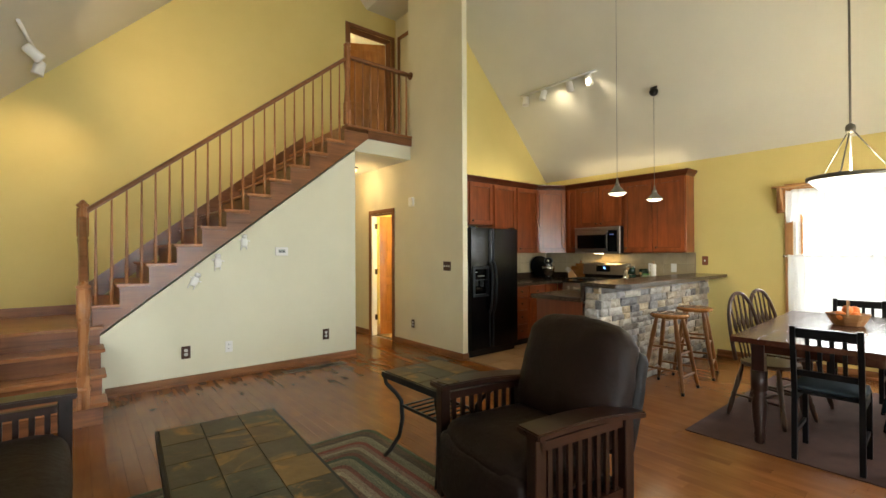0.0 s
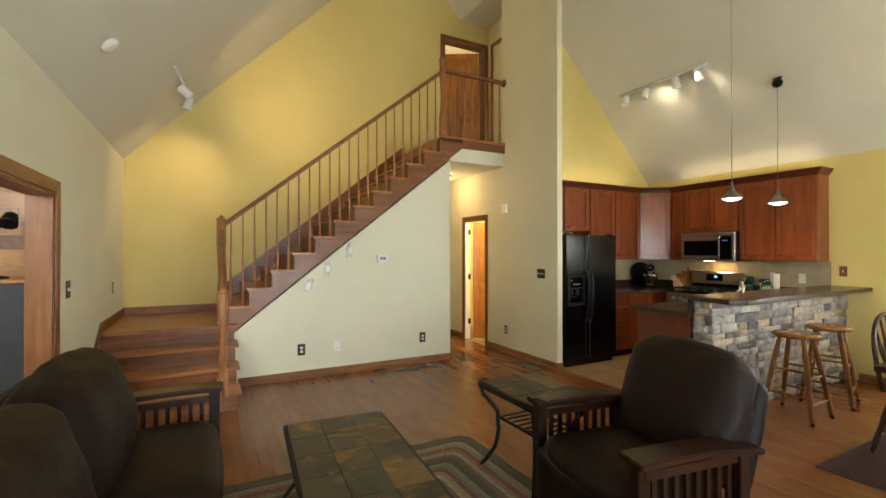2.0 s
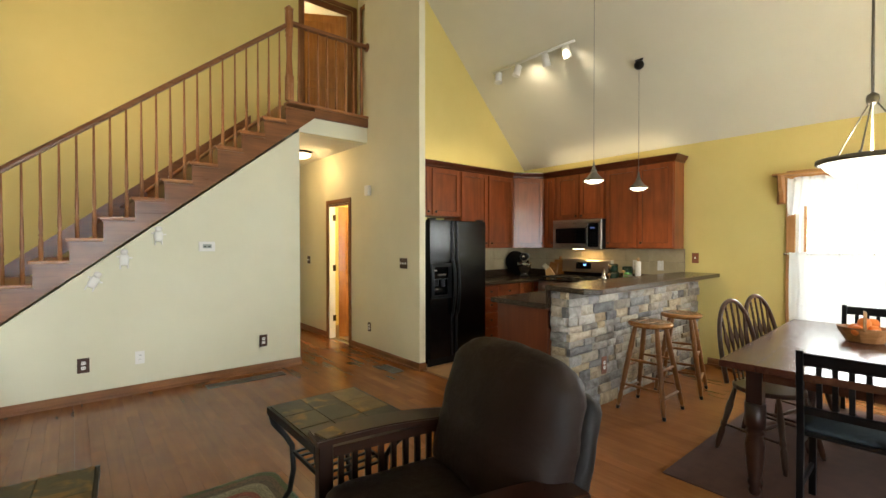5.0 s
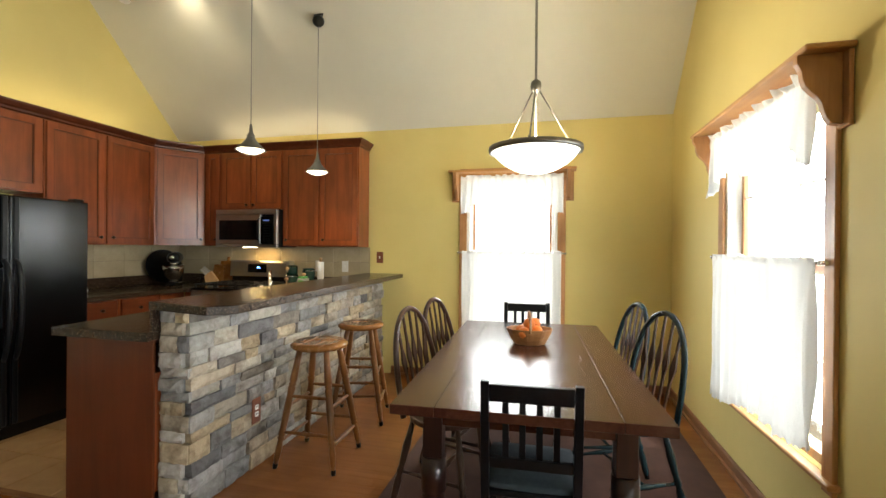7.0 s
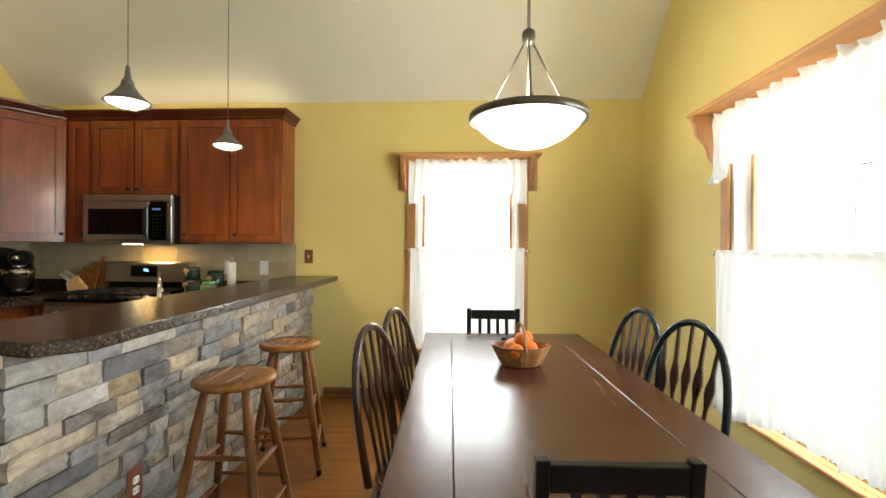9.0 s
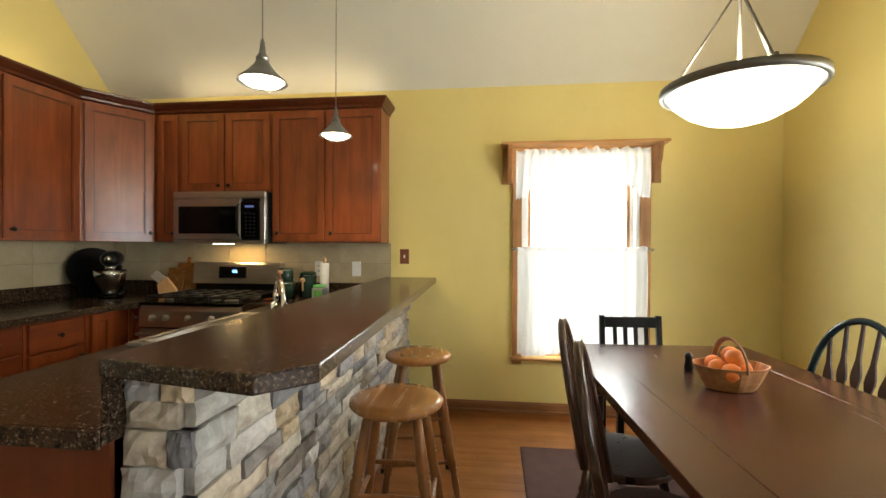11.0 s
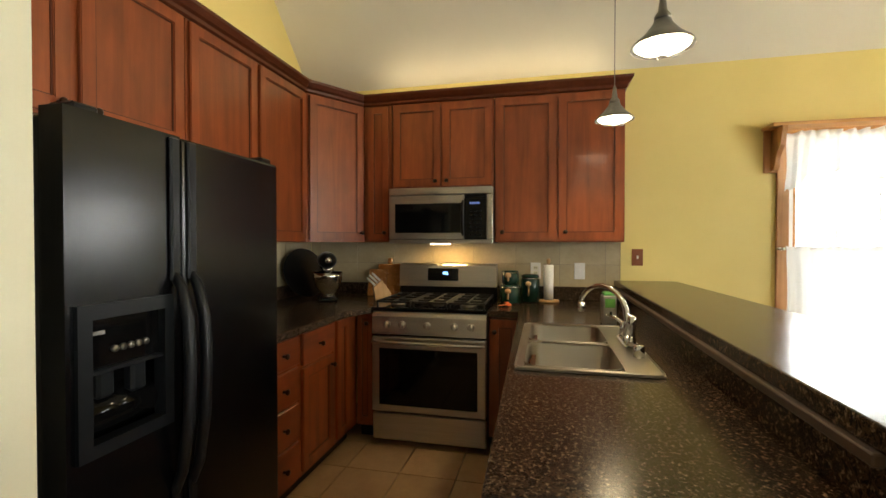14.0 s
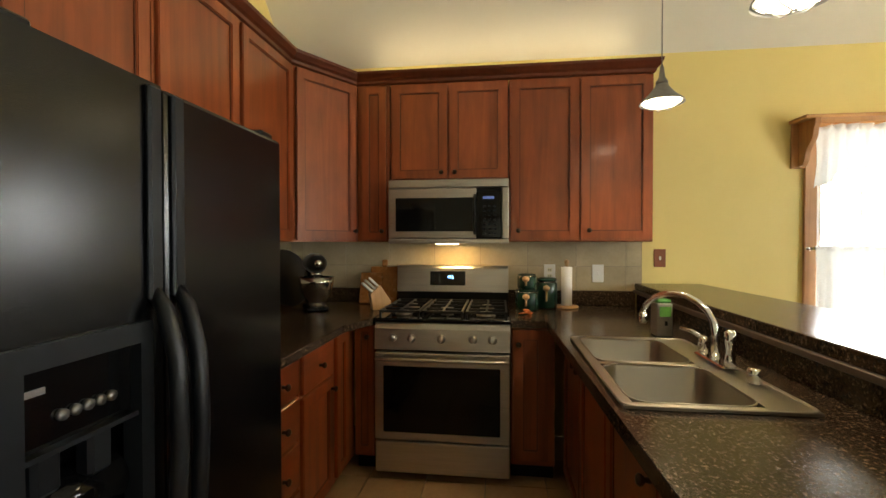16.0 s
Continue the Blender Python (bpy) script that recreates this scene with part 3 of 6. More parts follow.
setting("wall_north", joined(prism(gable(WX, WALL_END - 0.12), BY, BY + 0.14, "y"), prism(gable(WALL_END - 0.12, LD[0], 2.83), BY, BY + 0.14, "y"), prism([(LD[0], LD[2]), (LD[1], LD[2]), (LD[1], 5.6), (LD[0], 5.9)], BY, BY + 0.14, "y"),
                             boxes((LD[1], 4.40, BY, BY + 0.14, LZ, 5.5))), M_YELLOW, "golden yellow wall behind the stairs")
# lower stair wall under the flight
setting("wall_stair", prism([(0.13, 0), (WALL_END, 0), (WALL_END, 2.72), (0.13, 0.56)], SWY, SWY + 0.12, "y"), M_CREAM, "pale cream wall below the staircase")
setting("wall_hall", boxes((WALL_END - 0.12, WALL_END, SWY + 0.12, HY, 0, 2.71)), M_CREAM, "cream painted hall wall")
# wall between hall and kitchen, with the bathroom doorway
CX, CY, CT_ = 3.74, 4.145, 0.08
BD = (5.76, 6.39, 1.98)
setting("wall_column", joined(boxes((CX, CX + CT_, CY, 5.32, 0, 4.6)), prism([(CX, 4.6), (CX + CT_, 4.6), (CX + CT_, roof_z(CX + CT_) + 0.02), (CX, roof_z(CX) + 0.02)], CY, 5.32, "y"),
                              boxes((CX, CX + CT_, 5.32, BD[0], 0, 2.74), (CX, CX + CT_, BD[1], HY, 0, 2.74), (CX, CX + CT_, BD[0], BD[1], BD[2], 2.74)), ), M_CREAM_LIT, "cream painted full height wall end, tinted by warm light")
setting("wall_kitchen", prism(gable(CX + CT_, EX), NY, NY + 0.14, "y"), M_YELLOW, "golden yellow gable wall above the cabinets")
setting("wall_hall_end", boxes((WALL_END - 0.12, 2.94, HY, HY + 0.14, 0, 2.74), (3.66, CX - 0.001, HY, HY + 0.14, 0, 2.74), (2.94, 3.66, HY, HY + 0.14, 2.02, 2.74)), M_CREAM, "cream painted wall at the hall end")
# bathroom beyond the narrow doorway
setting("wall_bath", boxes((CX + CT_, 5.6, 7.3, 7.4, 0, 2.6), (5.5, 5.6, 5.1, 7.3, 0, 2.6), (CX + CT_, 5.5, 5.1, 5.14, 0, 2.6)), M_YELLOW, "golden yellow bathroom walls")
setting("ceiling_bath", boxes((CX + CT_, 5.6, 5.1, 7.4, 2.6, 2.66)), M_CEIL, "white painted ceiling")
# ceilings
setting("ceiling_west", prism([(WX - 0.15, roof_z(WX) - 0.15 * SLOPE), (RIDGE, TOP), (RIDGE, TOP + 0.14), (WX - 0.15, roof_z(WX) - 0.15 * SLOPE + 0.14)], LIV_S - 0.2, BY + 0.02, "y"), M_CEIL, "off-white sloped ceiling")
setting("ceiling_east", joined(prism([(EX + 0.16, roof_z(EX) - 0.16 * SLOPE), (RIDGE, TOP), (RIDGE, TOP + 0.14), (EX + 0.16, roof_z(EX) - 0.16 * SLOPE + 0.14)], LIV_S - 0.2, 5.32, "y"),
                               prism([(3.72, roof_z(3.72)), (RIDGE, TOP), (RIDGE, TOP + 0.14), (3.72, roof_z(3.72) + 0.14)], 5.32, BY + 0.02, "y")), M_CEIL, "off-white sloped ceiling")
setting("ceiling_loft", boxes((3.72, 4.6, 5.32, BY + 0.14, roof_z(3.72), roof_z(3.72) + 0.1)), M_CEIL, "flat ceiling over the loft")
setting("ceiling_hall", boxes((WALL_END, CX, SWY + 0.12, HY, 2.71, 2.80)), M_CEIL, "flat ceiling over the hall")
# loft slab edge beam, floor and walls
setting("wall_loft_beam", boxes((WALL_END + 0.0, CX - 0.003, SWY, SWY + 0.12, 2.71, 2.93)), M_CREAM, "cream painted loft edge beam")
setting("floor_loft", boxes((2.66, 4.3, SWY + 0.13, BY + 0.001, 2.86, LZ)), M_TREAD, "stained wood loft floor")
setting("wall_loft", boxes((4.30, 4.40, 5.32, BY, LZ, 5.5), (CX + CT_, 4.30, 5.20, 5.32, LZ, 5.5)), M_CREAM_LIT, "cream painted loft wall, tinted by warm light")
setting("wall_loft_room", boxes((3.0, 3.1, BY + 0.14, 8.6, LZ, 5.8), (4.9, 5.0, BY + 0.14, 8.6, LZ, 5.8), (3.0, 5.0, 8.5, 8.6, LZ, 5.8), (3.0, 5.0, BY + 0.14, 8.6, 2.9, LZ)), M_CREAM, "cream painted bedroom walls")
setting("ceiling_loft_room", boxes((3.0, 5.0, BY + 0.14, 8.6, 5.45, 5.5)), M_CEIL, "flat bedroom ceiling")
lv = thing("ceiling_vent", "white louvred vent in the bedroom ceiling", "vent", pose(3.75, 7.0, 5.45))
part("frame", boxes((-.16, .16, -.11, -.09, -.012, -.001), (-.16, .16, .09, .11, -.012, -.001), (-.16, -.14, -.09, .09, -.012, -.001), (.14, .16, -.09, .09, -.012, -.001)), M_WHITE, lv)
for k in range(6):
    part("slat", boxes((-.139, .139, -.078 + .027 * k, -.062 + .027 * k, -.010, -.002)), M_WHITE, lv)
# room beyond the west doorway
setting("wall_office", boxes((-3.6, -3.5, 0.5, 6, 0, 2.5), (-3.5, WX - 0.14, 5.6, 5.7, 0, 2.5), (-3.5, WX - 0.14, 0.5, 0.6, 0, 2.5)), M_CREAM, "painted walls of the adjoining room")
setting("ceiling_office", boxes((-3.6, WX - 0.14, 0.5, 5.7, 2.45, 2.5)), M_CEIL, "flat ceiling of the adjoining room")
setting("floor_office", boxes((-3.6, WX - 0.14, 0.5, 5.7, -0.06, 0.0)), M_STAIN, "dark wood floor of the adjoining room")
# distance seen through the windows
setting("backdrop", boxes((14.0, 14.1, -14, 14, -0.4, 9.0), (-14, 14, -14.1, -14.0, -0.4, 9.0)), M_SKYCARD, "bright washed-out distance outside")


def base_run(name, x0, y0, x1, y1, out):
    """Baseboard with a bevelled top and shoe; out is the way it faces."""
    along_x = abs(x1 - x0) > abs(y1 - y0)
    o = 0.014
    if along_x:
        prof = [(y0, 0), (y0 + out * (o + 0.012), 0), (y0 + out * (o + 0.012), 0.018), (y0 + out * o, 0.024), (y0 + out * o, 0.07), (y0 + out * 0.006, 0.085), (y0, 0.085)]
        bm = prism([(a, b) for a, b in prof], x0, x1, "x")
        m_ = M_OAK_X
    else:
        prof = [(x0, 0), (x0 + out * (o + 0.012), 0), (x0 + out * (o + 0.012), 0.018), (x0 + out * o, 0.024), (x0 + out * o, 0.07), (x0 + out * 0.006, 0.085), (x0, 0.085)]
        bm = prism(prof, y0, y1, "y")
        m_ = M_OAK_Y
    return setting("baseboard", bm, m_, "stained oak baseboard")


base_run("b", 0.2, SWY - 0.002, WALL_END, SWY - 0.002, -1)
base_run("b", CX - 0.002, CY, CX - 0.002, BD[0] - 0.07, -1)
base_run("b", CX - 0.002, BD[1] + 0.07, CX - 0.002, HY - 0.01, -1)
base_run("b", CX - 0.02, CY - 0.002, CX + CT_, CY - 0.002, -1)
base_run("b", WALL_END + 0.002, SWY, WALL_END + 0.002, HY - 0.01, 1)
base_run("b", EX - 0.002, SY, EX - 0.002, 2.2, -1)
base_run("b", SX, SY + 0.002, EX, SY + 0.002, 1)
base_run("b", WX + 0.002, WD[1] + 0.09, WX + 0.002, 3.95, 1)
base_run("b", WX + 0.002, LIV_S, WX + 0.002, WD[0] - 0.09, 1)


# ---- staircase ----
RISE, GO = 0.193, 0.236
stair = thing("staircase", "stained wood staircase with turned balusters and open stringer", "staircase", kind="structure")
LAND = 0.69
LX1 = 0.16
# landing and the steps below it, going down towards the room
for i in range(4):
    z = LAND * (4 - i) / 4
    y1 = 5.22 - 0.245 * i
    y0 = BY if i == 0 else y1 + 0.245 + 0.03
    part("tread", boxes((WX + 0.003, LX1 + 0.03, y1 - 0.03, y0 - 0.003 if i == 0 else y0, z - 0.032, z), bevel=0.006), M_TREAD, stair)
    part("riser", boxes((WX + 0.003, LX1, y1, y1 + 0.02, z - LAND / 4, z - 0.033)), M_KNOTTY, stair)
    part("step_end", boxes((LX1 - 0.02, LX1, y1 + 0.021, min(y1 + 0.26, 5.262), 0.0, z - 0.033)), M_STAIN, stair)
# main flight along x
for k in range(11):
    x1 = 0.31 + GO * k
    z = 0.88 + RISE * k
    part("tread", boxes((x1 - GO - 0.03, x1, SWY - 0.055, BY - 0.003, z - 0.03, z), bevel=0.006), M_TREAD, stair)
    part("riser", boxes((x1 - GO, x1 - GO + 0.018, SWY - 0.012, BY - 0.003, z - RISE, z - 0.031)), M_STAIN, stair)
    part("nosing_return", boxes((x1 - GO - 0.01, x1 + 0.012, SWY - 0.05, SWY - 0.02, z - 0.045, z - 0.031)), M_STAIN, stair)
part("riser", boxes((2.67, 2.69, SWY - 0.012, BY - 0.003, 2.81, LZ - 0.03)), M_STAIN, stair)
# sawtooth stringer on the open side
prof = [(0.10, 0.56), (0.10, 0.845)]
for k in range(11):
    prof += [(0.31 + GO * k, 0.845 + RISE * k), (0.31 + GO * k, 0.845 + RISE * (k + 1))]
prof += [(3.02, 0.845 + RISE * 11), (3.02, 2.895)]
part("stringer", prism(prof, SWY - 0.028, SWY - 0.003, "y"), M_STAIN, stair, "dark stained sawtooth stringer")
part("wall_skirt", prism([(0.0, 0.69), (0.05, 1.0), (2.66, 3.14), (2.66, 2.9)], BY - 0.02, BY - 0.004, "y"), M_STAIN, stair)
part("landing_skirt", boxes((WX + 0.003, 0.05, BY - 0.02, BY - 0.004, LAND + 0.001, LAND + 0.10)), M_OAK_X, stair)
part("landing_skirt", prism([(5.2, LAND + 0.001), (BY - 0.021, LAND + 0.001), (BY - 0.021, LAND + 0.10), (5.2, LAND + 0.10), (4.3, 0.10), (4.3, 0.001), (4.42, 0.001)], WX + 0.004, WX + 0.02, "x"), M_OAK_Y, stair)
part("fascia", boxes((3.02, CX - 0.003, SWY - 0.03, SWY - 0.002, 2.90, LZ - 0.012)), M_STAIN, stair)
part("loft_nosing", boxes((2.70, CX - 0.003, SWY - 0.05, SWY + 0.12, LZ - 0.01, LZ + 0.022), bevel=0.006), M_TREAD, stair)

NEWEL = [(0, .042), (.13, .042), (.14, .05), (.17, .05), (.18, .034), (.22, .044), (.45, .03), (.66, .038), (.68, .046), (.70, .034), (.715, .046), (.73, .046), (.93, .046), (.935, .03), (.95, .05), (.96, .05), (.975, .03), (.99, .02), (1.0, .004)]
BAL = [(0, .016), (.20, .016), (.215, .010), (.235, .017), (.255, .011), (.30, .0155), (.55, .011), (.97, .0085), (1, .0085)]


def newel(x, y, z0, z1):
    h = z1 - z0
    part("newel_post", joined(boxes((x - .04, x + .04, y - .04, y + .04, z0, z0 + h * .26), bevel=.004), boxes((x - .036, x + .036, y - .036, y + .036, z0 + h * .76, z0 + h * .90), bevel=.005),
                              moved(lathe([(r, s * h) for s, r in NEWEL], 14), pose(x, y, z0))), M_STAIN_Z, stair, "turned newel post with round finial")


def rail(p0, p1):
    d = Vector(p1) - Vector(p0)
    L = d.length
    prof = [(-.03, -.02), (.03, -.02), (.034, .0), (.026, .022), (.0, .03), (-.026, .022), (-.034, .0)]
    bm = prism(prof, 0, L, "z", 0.0)
    y = d.normalized()
    x = y.cross(Vector((0, 0, 1))).normalized()
    z = x.cross(y)
    m = Matrix((x, z, y)).transposed().to_4x4()
    moved(bm, Matrix.Translation(p0) @ m)
    part("handrail", bm, M_STAIN, stair)


RY = SWY - 0.012
newel(0.035, RY, LAND, 1.86)
newel(0.035, 4.40, 0.17, 1.15)
newel(2.72, RY, LZ + 0.022, 4.13)
rail((0.035, 4.40, 1.06), (0.035, RY, 1.70))
rail((0.035, RY, 1.73), (2.72, RY, 1.73 + 2.685 * 0.812))
rail((2.72, RY, 3.93), (CX - 0.01, RY, 3.93))
part("rosette", moved(lathe([(.055, 0), (.055, .012), (.045, .02)], 16), pose(CX - 0.003, RY, 3.93, 0, -90, 0)), M_STAIN, stair)
for k in range(11):
    for u in (0.055, 0.175):
        x = 0.31 + GO * k - GO + u
        z = 0.88 + RISE * k
        if x < 0.09:
            continue
        part("baluster", turned((x, RY, z), (x, RY, 1.71 + (x - 0.035) * 0.812), BAL, 8), M_STAIN_Z, stair)
for k in range(8):
    x = 2.83 + 0.118 * k
    part("baluster", turned((x, RY, LZ + 0.022), (x, RY, 3.91), BAL, 8), M_STAIN_Z, stair)


# ---- doors and casings ----
def casing_x(name, y0, y1, z0, z1, x, out, w=0.07, label="stained oak door casing", depth=0.14, far_mat=None):
    """Casing round an opening in a wall that faces along x."""
    t = 0.018 * out
    d = thing(name, label, "door", kind="structure")
    a, b = sorted((x + 0.002 * out, x + t))
    part("jamb_casing", boxes((a, b, y0 - w, y0, z0, z1 + w), bevel=0.004), M_OAK_Z, d)
    part("jamb_casing", boxes((a, b, y1, y1 + w, z0, z1 + w), bevel=0.004), M_OAK_Z, d)
    part("head_casing", boxes((a, b, y0 + 0.001, y1 - 0.001, z1, z1 + w), bevel=0.004), M_OAK_Y, d)
    a, b = sorted((x, x - out * depth))
    part("jamb", boxes((a, b, y0 + 0.002, y0 + 0.02, z0, z1 - 0.021)), M_OAK_Z, d)
    part("jamb", boxes((a, b, y1 - 0.02, y1 - 0.002, z0, z1 - 0.021)), far_mat or M_OAK_Z, d)
    part("jamb_head", boxes((a, b, y0 + 0.002, y1 - 0.002, z1 - 0.02, z1 - 0.002)), M_OAK_Y, d)
    return d


def casing_y(name, x0, x1, z0, z1, y, out, w=0.07, depth=0.14, label="stained oak door casing"):
    t = 0.018 * out
    d = thing(name, label, "door", kind="structure")
    a, b = sorted((y + 0.002 * out, y + t))
    part("jamb_casing", boxes((x0 - w, x0, a, b, z0, z1 + w), bevel=0.004), M_OAK_Z, d)
    part("jamb_casing", boxes((x1, x1 + w, a, b, z0, z1 + w), bevel=0.004), M_OAK_Z, d)
    part("head_casing", boxes((x0 + 0.001, x1 - 0.001, a, b, z1, z1 + w), bevel=0.004), M_OAK_X, d)
    a, b = sorted((y, y - out * depth))
    part("jamb", boxes((x0 + 0.002, x0 + 0.02, a, b, z0, z1 - 0.021)), M_OAK_Z, d)
    part("jamb", boxes((x1 - 0.02, x1 - 0.002, a, b, z0, z1 - 0.021)), M_OAK_Z, d)
    part("jamb_head", boxes((x0 + 0.002, x1 - 0.002, a, b, z1 - 0.02, z1 - 0.002)), M_OAK_X, d)
    return d


def leaf(d, w, h, m, mat_=None):
    """A panelled door leaf hinged at its local origin."""
    f = [(0, .11, -.018, .018, 0, h), (w - .11, w, -.018, .018, 0, h), (.11, w - .11, -.018, .018, 0, .2), (.11, w - .11, -.018, .018, h - .12, h), (.11, w - .11, -.018, .018, h * .42, h * .42 + .12),
         (w / 2 - .05, w / 2 + .05, -.017, .017, .2, h - .12)]
    o = part("door_leaf", boxes(*f, bevel=0.003), mat_ or M_DOOR, d, "orange stained panelled door")
    o.matrix_basis = m
    part("door_panel", boxes((.11, w - .11, -.008, .008, .2, h - .12)), mat_ or M_DOOR, o)
    part("knob", joined(moved(lathe([(.012, 0), (.012, .03), (.026, .04), (.028, .055), (.018, .066), (0, .068)], 12), pose(w - .06, -.018, .93, 90, 0, 0)),
                        moved(lathe([(.012, 0), (.012, .03), (.026, .04), (.028, .055), (.018, .066), (0, .068)], 12), pose(w - .06, .018, .93, -90, 0, 0))), M_BRONZE, o, "dark bronze knob")
    return o


casing_x("door_1", WD[0], WD[1], 0.0, WD[2], WX, 1, 0.085)
bath = casing_x("door_2", BD[0], BD[1], 0.0, BD[2], CX, -1, 0.065, depth=0.09, far_mat=M_WHITE)
leaf(bath, 0.60, 1.95, pose(CX + 0.14, BD[1] - 0.03, 0.01, 0, 0, -25))
for z in (0.25, 1.0, 1.75):
    part("hinge", boxes((CX + 0.05, CX + 0.10, BD[1] - 0.026, BD[1] - 0.021, z, z + 0.09)), M_BRONZE, bath)
hall_door = casing_y("door_3", 2.94, 3.66, 0.0, 2.02, HY, -1, 0.06)
leaf(hall_door, 0.70, 1.98, pose(2.95, HY + 0.03, 0.01), M_DARKOAK_Z)
loft_door = casing_y("door_4", LD[0], LD[1], LZ, LD[2], BY, -1, 0.07)
leaf(loft_door, 0.76, 1.98, pose(LD[1] - 0.02, BY + 0.15, LZ + 0.01, 0, 0, 150))
loft_closet = casing_x("door_5", 5.70, 6.36, LZ, LZ + 2.02, 4.30, -1, 0.06, depth=0.05)
leaf(loft_closet, 0.62, 1.98, pose(4.32, 6.34, LZ + 0.01, 0, 0, -90))


# ---- windows ----
def window(name, width, height, m, label):
    """A double-hung window with wide wood casing; local x along the wall, y towards the room, z up from the sill."""
    w = thing(name, label, "window", m, kind="structure")
    hw = width / 2
    for s in (-1, 1):
        a, b = sorted((s * hw, s * (hw + 0.075)))
        part("casing", boxes((a, b, 0.002, 0.022, -0.06, height + 0.07), bevel=0.004), M_PINE_Z, w)
        a, b = sorted((s * (hw - 0.03), s * (hw - 0.002)))
        # liner coloured white to hold the overexposed daylight on it
        part("jamb", boxes((a, b, -0.14, 0.0, 0.0, height)), M_WHITE, w, "window liner whitened for daylight glare")
    part("head_casing", boxes((-hw, hw, 0.002, 0.022, height, height + 0.07), bevel=0.004), M_PINE, w)
    part("window_sill", boxes((-hw - 0.09, hw + 0.09, -0.14, 0.045, -0.03, -0.003), bevel=0.006), M_PINE, w)
    for z0, z1, y in ((0.0, height * 0.5 + 0.02, -0.06), (height * 0.5 - 0.02, height, -0.10)):
        fr = [(-hw + 0.055, -hw + 0.08, y, y + 0.035, z0, z1), (hw - 0.08, hw - 0.055, y, y + 0.035, z0, z1), (-hw + 0.08, hw - 0.08, y, y + 0.035, z0, z0 + 0.045), (-hw + 0.08, hw - 0.08, y, y + 0.035, z1 - 0.04, z1)]
        for s in (-1, 1):
            a, b = sorted((s * (hw - 0.031), s * (hw - 0.054)))
            # added white strip: the blown-out daylight between liner and sash
            part("sash_track", boxes((a, b, y + .004, y + .03, z0, z1)), M_WHITE, w, "white strip for daylight glare beside the sash")
        sash = part("window_frame", boxes(*fr, bevel=0.003), M_PINE_Z, w)
        gx, gz = (hw - 0.08), (z0 + z1) / 2
        part("muntin", boxes((-gx / 3 - .006, -gx / 3 + .006, y + .012, y + .022, z0 + .045, z1 - .04), (gx / 3 - .006, gx / 3 + .006, y + .012, y + .022, z0 + .045, z1 - .04), (-gx, gx, y + .013, y + .021, gz - .006, gz + .006)), M_WHITE, sash)
        g = part("pane", boxes((-gx, gx, y + 0.016, y + 0.019, z0 + 0.045, z1 - 0.04)), M_GLASS, sash)
        g.visible_shadow = False
    return w


def curtain(bm_w, z0, z1, folds, depth, lace, seed, head=0.03):
    """A gathered sheer: a ruffled heading, the pinched rod pocket, slack folds and a scalloped lace edge."""
    bm = bmesh.new()
    nx = 150
    steps = [(-1.0, 1.3), (-0.5, 0.9), (0.0, 0.12), (0.03, 0.1), (0.07, 0.35)] + [(0.07 + 0.93 * k / 12, 0.45 + 0.55 * k / 12) for k in range(1, 13)]
    rows = []
    for v, amp in steps:
        row = []
        for i in range(nx + 1):
            u = i / nx
            x = (u - 0.5) * bm_w
            wander = noise.noise(Vector((u * 5, seed, max(v, 0) * 1.3)))
            fold = math.sin(u * folds * 2 * math.pi + 2.2 * wander) * depth * amp
            fold += 0.35 * depth * amp * math.sin(u * folds * 4.6 * math.pi + 5 * wander)
            low = z0(u) if callable(z0) else z0
            if v < 0:
                z = z1 - v * head * (0.75 + 0.6 * noise.noise(Vector((u * 14, seed + 3, 0))))
            else:
                z = z1 + (low - z1) * v + 0.016 * abs(math.sin(u * lace * math.pi)) * max(0.0, v - 0.8) * 5
            row.append(bm.verts.new((x, fold, z)))
        rows.append(row)
    for a, b in zip(rows, rows[1:]):
        for i in range(nx):
            bm.faces.new((a[i], a[i + 1], b[i + 1], b[i])).smooth = True
    return bm


